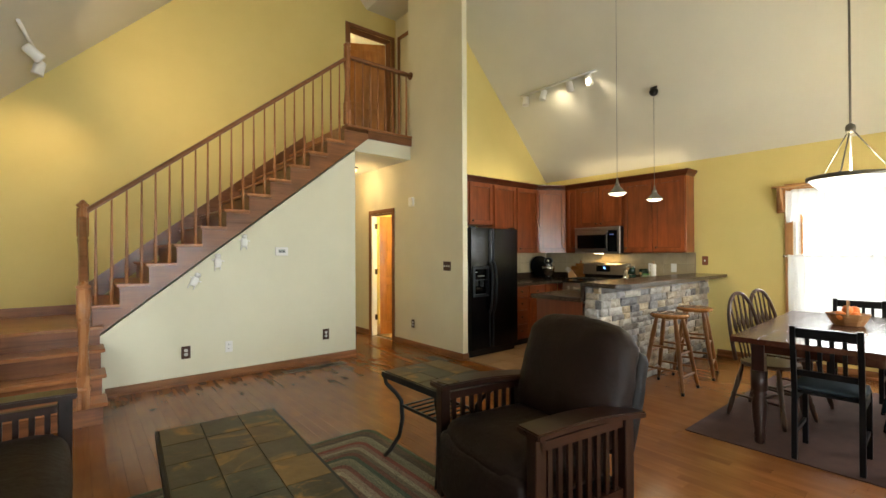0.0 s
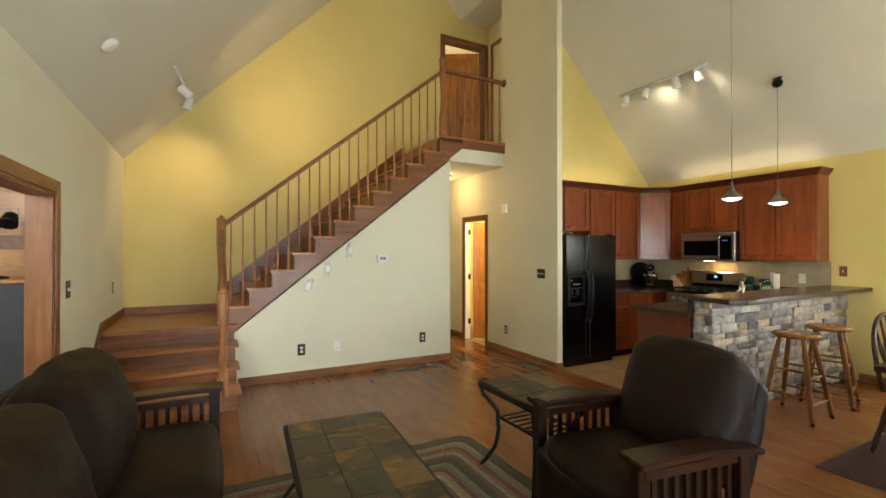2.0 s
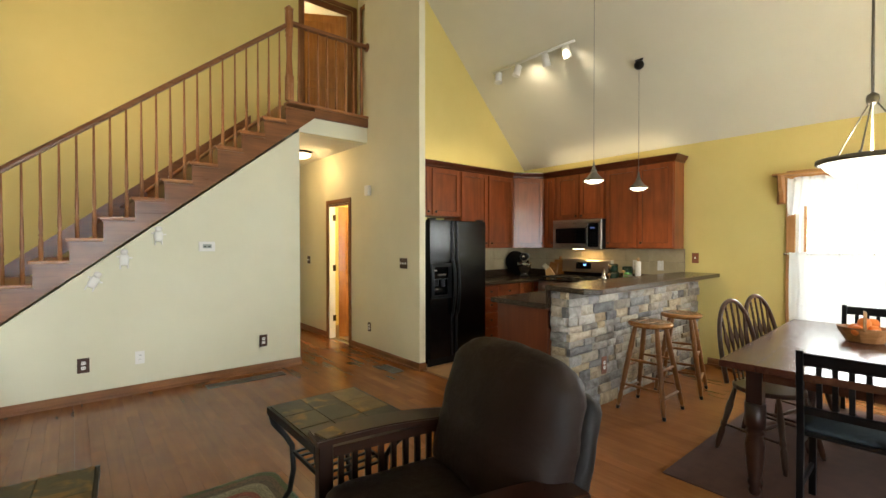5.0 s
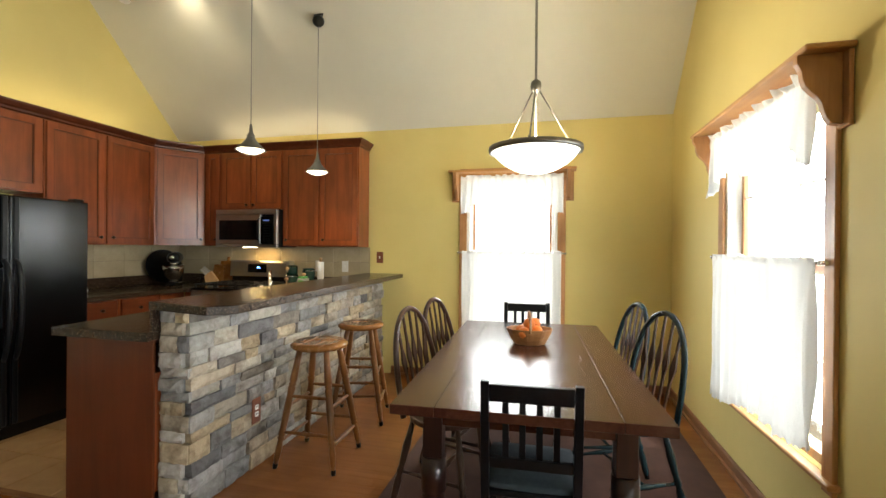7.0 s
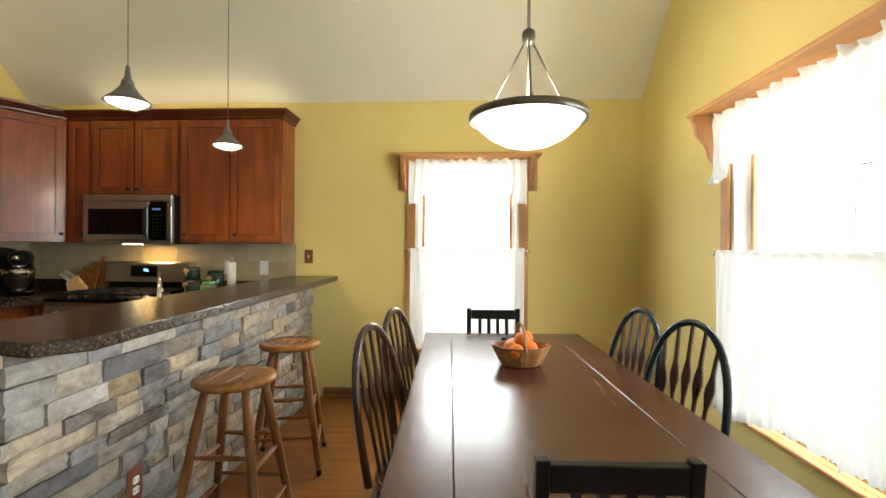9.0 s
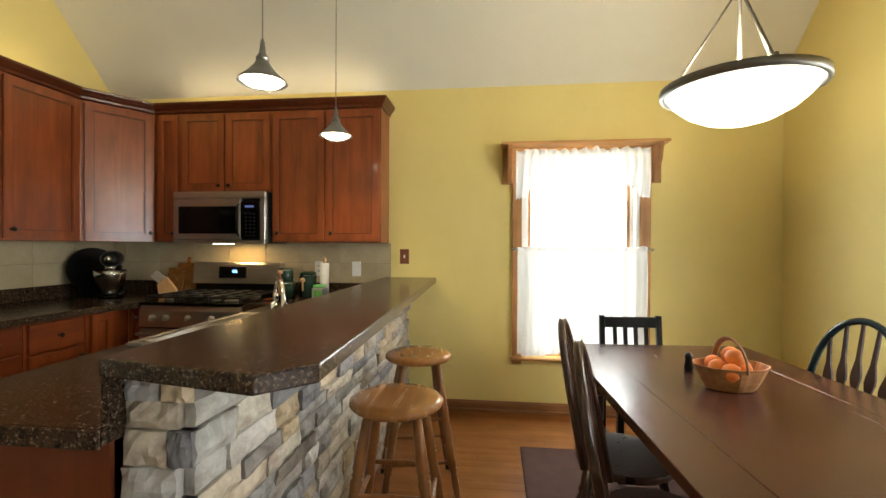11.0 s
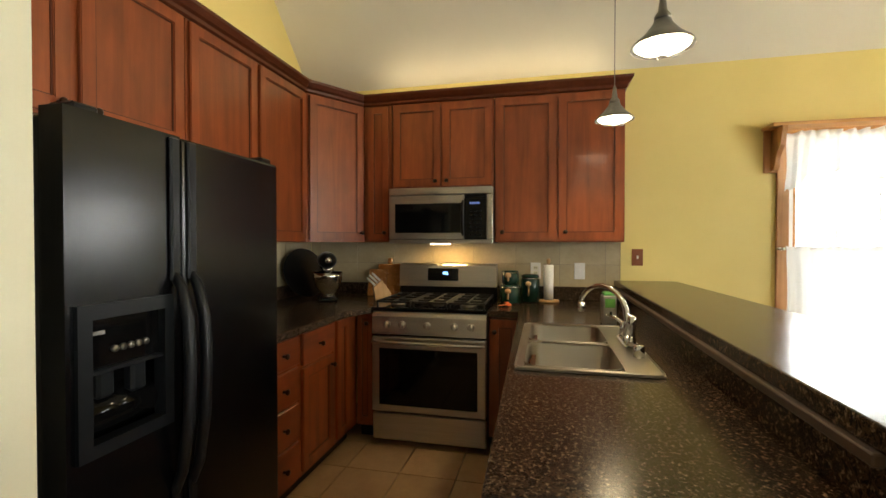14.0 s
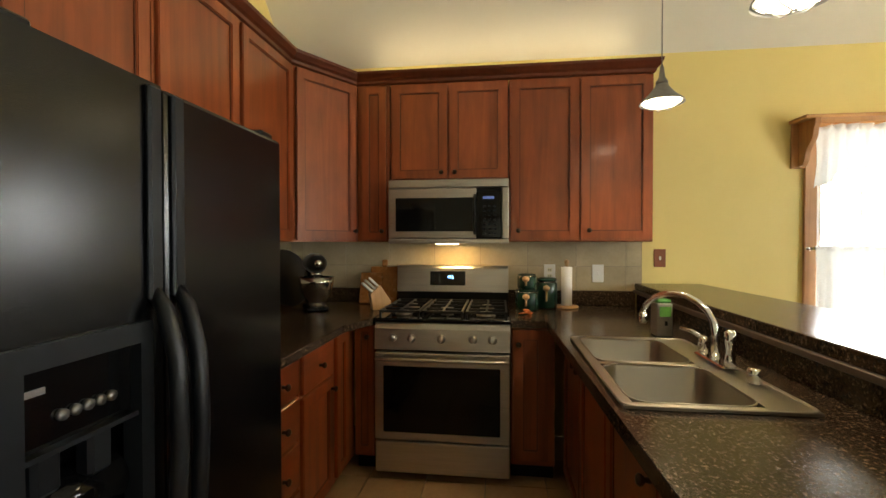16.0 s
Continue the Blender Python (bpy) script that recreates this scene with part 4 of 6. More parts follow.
def window_dressing(m, seed, h, long_side=0.0):
    """Pine shelf cornice on carved brackets, a sheer valance and a sheer cafe tier on a brass rod."""
    sh = thing("window_shelf", "honey pine shelf cornice with scrolled brackets over window", "shelf", m, "window cornices")
    part("shelf_board", boxes((-h - .165, h + .165, 0.003, .17, 1.645, 1.667), bevel=0.005), M_PINE, sh)
    part("shelf_apron", boxes((-h - .112, h + .112, 0.024, .036, 1.555, 1.644)), M_PINE, sh)
    for s in (-1, 1):
        x = s * (h + .098)
        prof = [(0.004, 1.644), (.155, 1.644), (.155, 1.612), (.146, 1.598), (.138, 1.578), (.135, 1.55), (.126, 1.525), (.108, 1.503), (.086, 1.482), (.07, 1.455), (.064, 1.425), (.056, 1.40), (.04, 1.378), (.004, 1.372)]
        part("bracket", prism([(p + .018, q_) for p, q_ in prof], x - .016, x + .016, "x", .003), M_PINE_Z, sh, "scroll-cut pine bracket")
        part("bracket_plate", boxes((x - .05, x + .055, .003, .020, 1.362, 1.644), bevel=.004), M_PINE_Z, sh)
    rod = thing("curtain_rod", "thin brass cafe curtain rod across window", "curtain rod", m, "curtain rods")
    part("rod", moved(lathe([(.006, -h - .06), (.006, h + .06)], 8), pose(0, .055, .85, 0, 90, 0)), M_PEWTER, rod)
    for s in (-1, 1):
        part("finial", moved(lathe([(.006, 0), (.012, .006), (.012, .02), (.005, .03)], 10), pose(s * (h + .06), .055, .85, 0, 90 * s, 0)), M_CHROME, rod)
        part("bracket", boxes((s * (h + .045) - .006, s * (h + .045) + .006, .022, .062, .84, .86)), M_CHROME, rod)
    val = solo("valance", curtain(2 * h + .10, lambda u: 1.34 - .06 * math.cos(u * 2 * math.pi) ** 2 - .05 * (abs(u - .5) > .4), 1.585, 13, .02, 40, seed, .045), M_SHEER, "white sheer ruffled valance under wooden shelf", "curtain", "valances")
    val.matrix_world = m @ pose(0, .085, 0)
    tier = solo("cafe_curtain", curtain(2 * h + .07, lambda u: .03 - long_side * (u - .5) - .02 * math.sin(u * 9), .852, 9, .018, 46, seed + 7, .022), M_SHEER, "white sheer cafe curtain with lace hem on rod", "curtain", "cafe curtains")
    tier.matrix_world = m @ pose(0, .068, 0)
    for o in (val, tier):
        o.visible_shadow = False
        sol = o.modifiers.new("thickness", 'SOLIDIFY')
        sol.thickness = 0.0015


m_e = pose(EX, 0.945, 0.45, 0, 0, 90)
m_s = pose(4.63, SY, 0.45, 0, 0, 0)
window("window_1", 0.90, 1.63, m_e, "double-hung wooden window with bright daylight")
window("window_2", 1.08, 1.63, m_s, "double-hung wooden window with bright daylight")
window_dressing(m_e, 3, .45)
window_dressing(m_s, 11, .54, 0.12)
glz = thing("window_3", "broad glazed doors letting daylight into the living room", "window", kind="structure")
for k in range(4):
    x0 = GX0 + (GX1 - GX0) / 4 * k
    x1 = x0 + (GX1 - GX0) / 4
    part("window_frame", boxes((x0, x0 + .06, LIV_S - .1, LIV_S - .05, GZ0, GZ1), (x1 - .06, x1, LIV_S - .1, LIV_S - .05, GZ0, GZ1), (x0 + .06, x1 - .06, LIV_S - .1, LIV_S - .05, GZ0, GZ0 + .12), (x0 + .06, x1 - .06, LIV_S - .1, LIV_S - .05, GZ1 - .08, GZ1)), M_PINE_Z, glz)
    g = part("pane", boxes((x0 + .06, x1 - .06, LIV_S - .078, LIV_S - .074, GZ0 + .12, GZ1 - .08)), M_GLASS, glz)
    g.visible_shadow = False

# ---- kitchen ----
def shaker(parent, x0, x1, z0, z1, knob=None, y=0.0, name="door", rail_w=0.055, label=""):
    """A frame-and-panel front; local front faces -y."""
    w = min(rail_w, (x1 - x0) * 0.3)
    if name == "drawer":
        bm = boxes((x0, x1, y - .02, y - .001, z0, z1), bevel=.004)
        o = part(name, bm, M_CHERRY_X, parent)
    else:
        bm = ring_slab(x0, x1, z0, z1, .001 - y, .020 - y, x0 + w, x1 - w, z0 + w, z1 - w)
        bmesh.ops.bevel(bm, geom=[e for e in bm.edges if e.calc_face_angle(0) > .6], offset=.0035, segments=2, affect='EDGES')
        moved(bm, pose(0, 0, 0, 90, 0, 0))
        o = part(name, bm, M_CHERRY, parent)
        part("panel", boxes((x0 + w - .004, x1 - w + .004, y - .009, y - .002, z0 + w - .004, z1 - w + .004)), M_CHERRY, o)
    if name != "drawer":
        # thin dark ring paints the shadow line inside the frame, with its glaze
        part("bead", moved(ring_slab(x0 + w - .001, x1 - w + .001, z0 + w - .001, z1 - w + .001, .008 - y, .013 - y, x0 + w + .005, x1 - w - .005, z0 + w + .005, z1 - w - .005), pose(0, 0, 0, 90, 0, 0)), M_GLAZE_SHADE, o, "dark inner bead for glaze and recess shadow")
    if knob:
        part("knob", moved(lathe([(.008, 0), (.006, .012), (.014, .02), (.015, .026), (.009, .032), (0, .033)], 12), pose(knob[0], y - .02, knob[1], 90, 0, 0)), M_BRONZE, o, "dark bronze knob")
    return o


def cabinet(name, label, m, w, h, d, fronts, kick=0.0, group="kitchen cabinets", body_h=None):
    c = thing(name, label, "cabinet", m, group)
    t = .018
    part("body", boxes((0.001, w - .001, 0.0, d, kick, body_h or h), bevel=.002), M_CHERRY, c)
    if kick:
        part("toe_kick", boxes((0.0, w, .07, .085, 0.0, kick - .001)), M_BLACKWOOD, c)
    for f in fronts:
        shaker(c, *f[:4], knob=f[4], name=f[5] if len(f) > 5 else "door")
    return c


E_ = -90
UB, UT = 1.345, 2.372
UH = UT - UB
UPX, UPY = 6.205, 4.60
lab = "cherry-stained shaker wall cabinet beneath crown moulding"


def at_e(y_left, z=0.0, x=UPX):
    return pose(x, y_left, z, 0, 0, E_)


g = 0.012
cabinet("wall_cabinet", lab + " with two doors", at_e(3.345, UB), .875, UH, EX - UPX - .003, [(g, .43, g, UH - g, (.06, .07)), (.442, .863, g, UH - g, (.49, .07))])
cabinet("wall_cabinet", "short cherry-stained wall cabinet above the microwave", at_e(4.112, 1.74), .765, UT - 1.74, EX - UPX - .003, [(g, .376, g, UT - 1.74 - g, (.34, .05)), (.389, .753, g, UT - 1.74 - g, (.425, .05))])
cabinet("wall_cabinet", "narrow cherry-stained wall cabinet with one door", at_e(4.338, UB), .224, UH, EX - UPX - .003, [(.035, .20, g, UH - g, (.175, .07))])
cc = thing("wall_cabinet", "diagonal corner cherry wall cabinet with one door", "cabinet", group="kitchen cabinets")
A, B = Vector((5.80, 4.60)), Vector((UPX, 4.34))
part("body", prism([(5.802, 4.602), (UPX - .002, 4.342), (6.466, 4.342), (6.466, 4.936), (5.802, 4.936)], UB, UT, "z"), M_CHERRY, cc)
dv = (B - A)
cm = pose(A.x, A.y, UB, 0, 0, math.degrees(math.atan2(dv.y, dv.x)))
dr = shaker(cc, .022, dv.length - .022, g, UH - g, (dv.length - .045, .07))
dr.matrix_basis = cm @ pose(0, -.003, 0)
cabinet("wall_cabinet", lab + " with two doors", pose(4.756, UPY, UB), 1.042, UH, NY - UPY - .003, [(g, .495, g, UH - g, (.455, .07)), (.525, 1.028, g, UH - g, (.57, .07))])
cabinet("wall_cabinet", "cherry-stained wall cabinet over the refrigerator", pose(3.826, UPY, 1.76), .927, UT - 1.76, NY - UPY - .003, [(.03, .412, g, UT - 1.76 - g, (.37, .05)), (.446, .904, g, UT - 1.76 - g, (.49, .05))])


def crown_poly(grow):
    return [(3.826, 4.60 - grow), (5.80 - grow * .42, 4.60 - grow), (UPX - grow, 4.34 - grow * .42), (UPX - grow, 2.47 - grow), (6.465, 2.47 - grow)]


crown = thing("crown_moulding", "cherry crown moulding along the cabinet tops", "moulding")
steps = [(.002, UT + .001), (.012, UT + .010), (.015, UT + .026), (.028, UT + .038), (.045, UT + .064), (.048, UT + .08)]
bm = bmesh.new()
prev = None
for gr, z in steps:
    ring = [bm.verts.new((x, y, z)) for x, y in crown_poly(gr)]
    if prev:
        for i in range(len(ring) - 1):
            bm.faces.new((prev[i], prev[i + 1], ring[i + 1], ring[i]))
    prev = ring
inner = [bm.verts.new((x, y, steps[-1][1])) for x, y in crown_poly(.0)]
low = [bm.verts.new((x, y, UT + .001)) for x, y in crown_poly(-.012)]
inn2 = [bm.verts.new((x, y, steps[-1][1] - .001)) for x, y in crown_poly(-.012)]
for i in range(len(inner) - 1):
    bm.faces.new((prev[i], prev[i + 1], inner[i + 1], inner[i]))
    bm.faces.new((inner[i], inner[i + 1], inn2[i + 1], inn2[i]))
    bm.faces.new((inn2[i], inn2[i + 1], low[i + 1], low[i]))
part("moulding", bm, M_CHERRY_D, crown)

# microwave hung over the range
mw = thing("microwave", "stainless over-range microwave with black glass door", "microwave", at_e(4.105, 1.335, 6.10))
part("body", boxes((.002, .760, .035, .39, .0, .40), bevel=.004), M_BLACKP, mw)
part("door", boxes((.002, .56, .0, .034, .03, .345), bevel=.006), M_STEEL, mw, "stainless door frame")
part("door_glass", boxes((.05, .545, -.004, .001, .075, .285), bevel=.003), M_BLACKG, mw, "black glass window")
part("control_panel", boxes((.562, .715, -.004, .034, .035, .32), bevel=.003), M_BLACKG, mw, "black glass touch panel")
part("side_trim", boxes((.717, .760, .0, .034, .03, .345), bevel=.005), M_STEEL, mw)
part("vent_top", boxes((.002, .760, .0, .034, .347, .40), bevel=.006), M_STEEL, mw, "stainless vent strip")
part("base_strip", boxes((.002, .760, .0, .034, .0, .028), bevel=.004), M_STEEL, mw)
part("handle", tube([(.55, -.004, .06), (.55, -.028, .08), (.55, -.032, .19), (.55, -.028, .28), (.55, -.004, .30)], .009, 8), M_BLACKP, mw)
for i in range(7):
    for j in range(3):
        part("key", boxes((.60 + j * .032, .618 + j * .032, -.006, -.003, .055 + i * .028, .066 + i * .028)), M_GREYP, mw)
part("clock", boxes((.60, .67, -.006, -.003, .275, .29)), glow("dim blue display", (.1, .15, .4), .5), mw)
part("lamp_lens", boxes((.30, .44, .06, .11, -.008, -.001)), M_LENS, mw, "lit task lamp lens")

# range
rg = thing("gas_range", "stainless steel gas range with black cooktop", "stove", at_e(4.10, 0.0, 5.765))
RW = .757
part("body", boxes((.002, RW, .03, .62, .09, .895), bevel=.003), M_BLACKP, rg)
part("storage_drawer", boxes((.004, RW - .002, .0, .03, .05, .225), bevel=.006), M_STEELY, rg)
odoor = part("oven_door", boxes((.004, RW - .002, -.012, .028, .24, .73), bevel=.006), M_STEELY, rg)
part("oven_window", boxes((.055, RW - .055, -.017, -.010, .285, .655), bevel=.003), M_BLACKG, odoor, "black oven glass")
part("oven_handle", tube([(.02, -.012, .695), (.022, -.05, .70), (.10, -.062, .702), (RW / 2, -.066, .703), (RW - .10, -.062, .702), (RW - .022, -.05, .70), (RW - .02, -.012, .695)], .011, 8), M_STEELY, odoor, "curved steel bar handle")
part("control_panel", prism([(-.012, .745), (.05, .745), (.05, .895), (.012, .895), (-.004, .86)], .004, RW - .002, "x"), M_STEELY, rg)
for i, u in enumerate((.11, .215, .38, .555, .66)):
    k = part("knob", moved(lathe([(.022, 0), (.024, .006), (.020, .026), (.019, .034), (0, .036)], 16), pose(u, -.008, .81, 82, 0, 0)), M_STEEL, rg, "steel burner knob")
    part("pointer", moved(boxes((-.004, .004, -.018, .018, .034, .042)), pose(u, -.008, .81, 82, 0, 0)), M_STEEL, k)
part("cooktop", boxes((.0, RW + .002, -.004, .60, .896, .918), bevel=.005), M_BLACKG, rg, "black enamel cooktop")
for bx, by, br in ((.14, .14, .05), (.14, .43, .045), (.38, .29, .055), (.62, .14, .055), (.62, .43, .045)):
    part("burner", joined(lathe([(br, .918), (br, .926), (br * .7, .93), (br * .7, .94), (0, .942)], 16, (bx, by, 0))), M_PEWTER, rg, "steel and black burner")
for gx0 in (.02, .265, .51):
    bars = []
    for u in (0, .11, .22):
        bars.append((gx0 + u, gx0 + u + .012, .03, .55, .944, .958))
    for v in (.03, .14, .285, .43, .538):
        bars.append((gx0, gx0 + .232, v, v + .012, .9445, .9575))
    for fx in (0, .22):
        for fy in (.03, .538):
            bars.append((gx0 + fx, gx0 + fx + .012, fy, fy + .012, .918, .944))
    part("grate", boxes(*bars), M_IRON, rg, "cast iron grate")
part("backguard", boxes((.002, RW, .595, .655, .86, 1.005), bevel=.004), M_BLACKP, rg)
bg = part("backguard_panel", prism([(.56, 1.006), (.655, 1.006), (.655, 1.18), (.585, 1.18), (.572, 1.165)], .002, RW, "x", 0.003), M_STEELY, rg)
part("display", moved(boxes((.23, .47, -.004, .002, .04, .135), bevel=.002), pose(0, .560, 1.01, -5, 0, 0)), M_BLACKG, bg)
for x0, x1, z0, z1 in ((.352, .357, .098, .116), (.366, .371, .098, .116), (.361, .371, .114, .118), (.361, .371, .105, .109), (.38, .385, .098, .116), (.38, .392, .096, .10)):
    part("digit_stroke", moved(boxes((x0, x1, -.006, -.004, z0 - .01, z1 - .01)), pose(0, .560, 1.01, -5, 0, 0)), M_DISPLAY, bg)

# refrigerator
fr = thing("refrigerator", "black side-by-side refrigerator with ice dispenser", "refrigerator", pose(3.893, 4.132, 0))
FW, FH = .872, 1.678
part("body", boxes((-.018, FW, .085, .77, .03, FH - .02), bevel=.008), M_BLACK, fr)
part("grille", boxes((.01, FW - .01, .06, .084, .0, .09)), M_BLACKP, fr)
dl = part("freezer_door", moved(ring_slab(-.018, .336, .10, FH, -.075, .0, .013, .285, .79, 1.165), pose(0, 0, 0, 90, 0, 0)), M_BLACK, fr, "black textured freezer door")
part("refrigerator_door", boxes((.344, FW - .003, .0, .075, .10, FH), bevel=.012, seg=2), M_BLACK, fr, "black textured fridge door")
for s, hx in ((-1, .307), (1, .375)):
    part("handle", tube([(hx, -.002, 1.24), (hx, -.03, 1.20), (hx, -.055, 1.10), (hx, -.062, .95), (hx, -.055, .78), (hx, -.03, .62), (hx, -.002, .55)], [.014, .017, .018, .018, .018, .017, .014], 10), M_GREYP, fr, "curved charcoal door handle")
    part("trim_strip", boxes((hx - .018, hx + .018, -.014, .001, 1.22, FH - .01), bevel=.005), M_GREYP, fr)
    part("trim_strip", boxes((hx - .016, hx + .016, -.012, .001, .11, .57), bevel=.005), M_GREYP, fr)
part("hinge_cap", boxes((.02, .09, .02, .10, FH, FH + .022), bevel=.006), M_BLACKP, fr)
part("hinge_cap", boxes((FW - .09, FW - .02, .02, .10, FH, FH + .022), bevel=.006), M_BLACKP, fr)
dsp = part("dispenser", moved(ring_slab(.03, .322, .78, 1.18, -.03, .012, .068, .290, .815, 1.14), pose(0, 0, 0, 90, 0, 0)), M_GREYP, fr, "charcoal dispenser surround")
dsp.matrix_basis = pose(-.027, 0, 0)
part("control_plate", boxes((.069, .289, .012, .03, 1.005, 1.139)), M_BLACKG, dsp)
for i in range(5):
    part("button", moved(lathe([(.010, 0), (.010, .008), (0, .009)], 10), pose(.145 + i * .024, .012, 1.05, 90, 0, 0)), M_PEWTER, dsp)
part("badge", boxes((.085, .118, .009, .012, 1.095, 1.106)), M_STEEL, dsp, "small bright maker plate")
part("shelf_lip", boxes((.069, .289, -.006, .05, .995, 1.004)), M_GREYP, dsp)
part("water_lever", boxes((.10, .15, .012, .045, .92, .994), bevel=.008), M_GREYP, dsp, "charcoal water lever")
part("ice_lever", boxes((.20, .25, .012, .05, .91, .994), bevel=.008), M_GREYP, dsp, "charcoal ice lever")
part("drip_tray", moved(lathe([(.05, -.108), (.055, -.104), (.055, .104), (.05, .108)], 20), pose(.179, .066, .872, 0, 90, 0)), M_BLACKG, dsp)

# base cabinets
CZ = .872
blab = "cherry-stained base cabinet with drawer and door"
BYF, BXF = 4.245, 5.84
cabinet("base_cabinet", "cherry-stained base cabinet with a stack of four drawers", pose(4.776, BYF, 0), .332, CZ, NY - BYF - .003, [(.02, .315, z0, z1, (.168, (z0 + z1) / 2), "drawer") for z0, z1 in ((.13, .315), (.33, .515), (.53, .70), (.715, CZ - g))], .10)
cabinet("base_cabinet", blab, pose(5.11, BYF, 0), .38, CZ, NY - BYF - .003, [(.018, .362, .69, CZ - g, (.19, .775), "drawer"), (.018, .362, .13, .675, (.33, .62))], .10)
cabinet("base_cabinet", "cherry-stained base cabinet with plain narrow door", pose(5.492, BYF, 0), .343, CZ, NY - BYF - .003, [(.03, .20, .13, CZ - g, None)], .10)
cabinet("base_cabinet", "narrow cherry-stained base cabinet beside the range", at_e(4.24, 0, BXF), .128, CZ, .59, [(.008, .12, .13, CZ - g, (.085, .80))], .10)
cabinet("base_cabinet", "narrow cherry-stained base cabinet beside the range", at_e(3.338, 0, BXF), .24, CZ, .62, [(.012, .20, .13, CZ - g, (.04, .78))], .10)
pen = cabinet("base_cabinet", "long cherry-stained peninsula base cabinet below the sink", pose(5.80, 3.045, 0, 0, 0, 180), 1.97, CZ, .56, [(.05, .50, .13, CZ - g, (.46, .8)), (.51, .96, .13, CZ - g, (.55, .8)), (.98, 1.44, .13, CZ - g, (1.40, .8)), (1.45, 1.93, .13, CZ - g, (1.5, .8))], .10, body_h=.70)
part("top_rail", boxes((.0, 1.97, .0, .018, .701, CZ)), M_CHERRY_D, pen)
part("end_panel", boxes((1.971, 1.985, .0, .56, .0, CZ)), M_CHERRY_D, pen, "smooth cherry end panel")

# worktops with coved splash
CT = .912
SK = (4.53, 5.37, 2.62, 3.09)
wt = thing("worktop", "dark speckled laminate worktop along two walls", "countertop")
part("top", prism([(4.772, 4.20), (5.56, 4.20), (5.78, 4.112), (6.466, 4.112), (6.466, 4.936), (4.772, 4.936)], CZ + .001, CT, "z", .004), M_COUNTER, wt)
part("splash", boxes((4.774, 6.445, 4.915, 4.936, CT + .001, CT + .10), bevel=.003), M_COUNTER, wt)
part("splash", boxes((6.446, 6.466, 4.112, 4.936, CT + .001, CT + .10), bevel=.003), M_COUNTER, wt)
wp = thing("worktop", "dark speckled laminate peninsula worktop with sink cutout", "countertop")
top = ring_slab(3.785, 5.80, 2.475, 3.125, CZ + .001, CT, SK[0] + .01, SK[1] - .01, SK[2] + .01, SK[3] - .01)
for v in top.verts:
    if v.co.y > 3.1:
        v.co.y = 3.085 if v.co.x < 4 else 3.135
part("top", top, M_COUNTER, wp)
part("top_corner", boxes((5.801, 6.466, 2.475, 3.342, CZ + .001, CT)), M_COUNTER, wp)
part("front_edge", boxes((3.772, 3.784, 2.475, 3.082, CZ - .004, CT + .0005), bevel=.003), M_COUNTER, wp)
part("side_edge", prism([(3.772, 3.083), (5.80, 3.136), (5.80, 3.147), (3.775, 3.096)], CZ - .004, CT + .0005, "z"), M_COUNTER, wp)
part("splash", boxes((6.446, 6.466, 2.50, 3.342, CT + .001, CT + .10), bevel=.003), M_COUNTER, wp)
part("splash", boxes((3.80, 6.445, 2.474, 2.492, CT + .001, 1.022)), M_COUNTER, wp, "dark laminate riser behind the sink")

# sink and tap
sk = thing("kitchen_sink", "double bowl stainless steel drop-in sink", "sink")
t0, t1 = CT + .002, CT + .010
mid = (SK[0] + SK[1]) / 2
yb0, yb1 = SK[2] + .115, SK[3] - .03
part("rim", boxes((SK[0], SK[1], SK[2], yb0, t0, t1), (SK[0], SK[1], yb1, SK[3], t0, t1), (SK[0], SK[0] + .03, yb0, yb1, t0, t1), (SK[1] - .03, SK[1], yb0, yb1, t0, t1), (mid - .018, mid + .018, yb0, yb1, t0, t1)), M_FLATSTEEL, sk, "satin steel rim")


def bowl(x0, x1, y0, y1, z, depth):
    bm = bmesh.new()
    prev = None
    for gr, dz in ((0, 0), (.004, -.01), (.012, -depth * .85), (.03, -depth * .97), (.07, -depth)):
        ring = []
        r = .06
        for cx, cy, a0 in ((x1 - r, y1 - r, 0), (x0 + r, y1 - r, 90), (x0 + r, y0 + r, 180), (x1 - r, y0 + r, 270)):
            for k in range(5):
                a = radians(a0 + k * 22.5)
                px, py = cx + r * math.cos(a), cy + r * math.sin(a)
                mx, my = (x0 + x1) / 2, (y0 + y1) / 2
                ring.append(bm.verts.new((mx + (px - mx) * (1 - gr / (x1 - mx)), my + (py - my) * (1 - gr / (y1 - my)), z + dz)))
        if prev:
            for k in range(20):
                bm.faces.new((prev[k], prev[(k + 1) % 20], ring[(k + 1) % 20], ring[k])).smooth = True
        prev = ring
    bm.faces.new(prev)
    return bm


rim_pts = []
for cx, cy, a0 in ((SK[1] - .03, SK[3] - .03, 0), (SK[0] + .03, SK[3] - .03, 90), (SK[0] + .03, SK[2] + .03, 180), (SK[1] - .03, SK[2] + .03, 270)):
    rim_pts += [(cx + .03 * math.cos(radians(a0 + k * 30)), cy + .03 * math.sin(radians(a0 + k * 30)), t1) for k in range(4)]
part("rim_bead", tube(rim_pts + rim_pts[:1], .004, 6), M_FLATSTEEL, sk, "bright rolled steel edge")
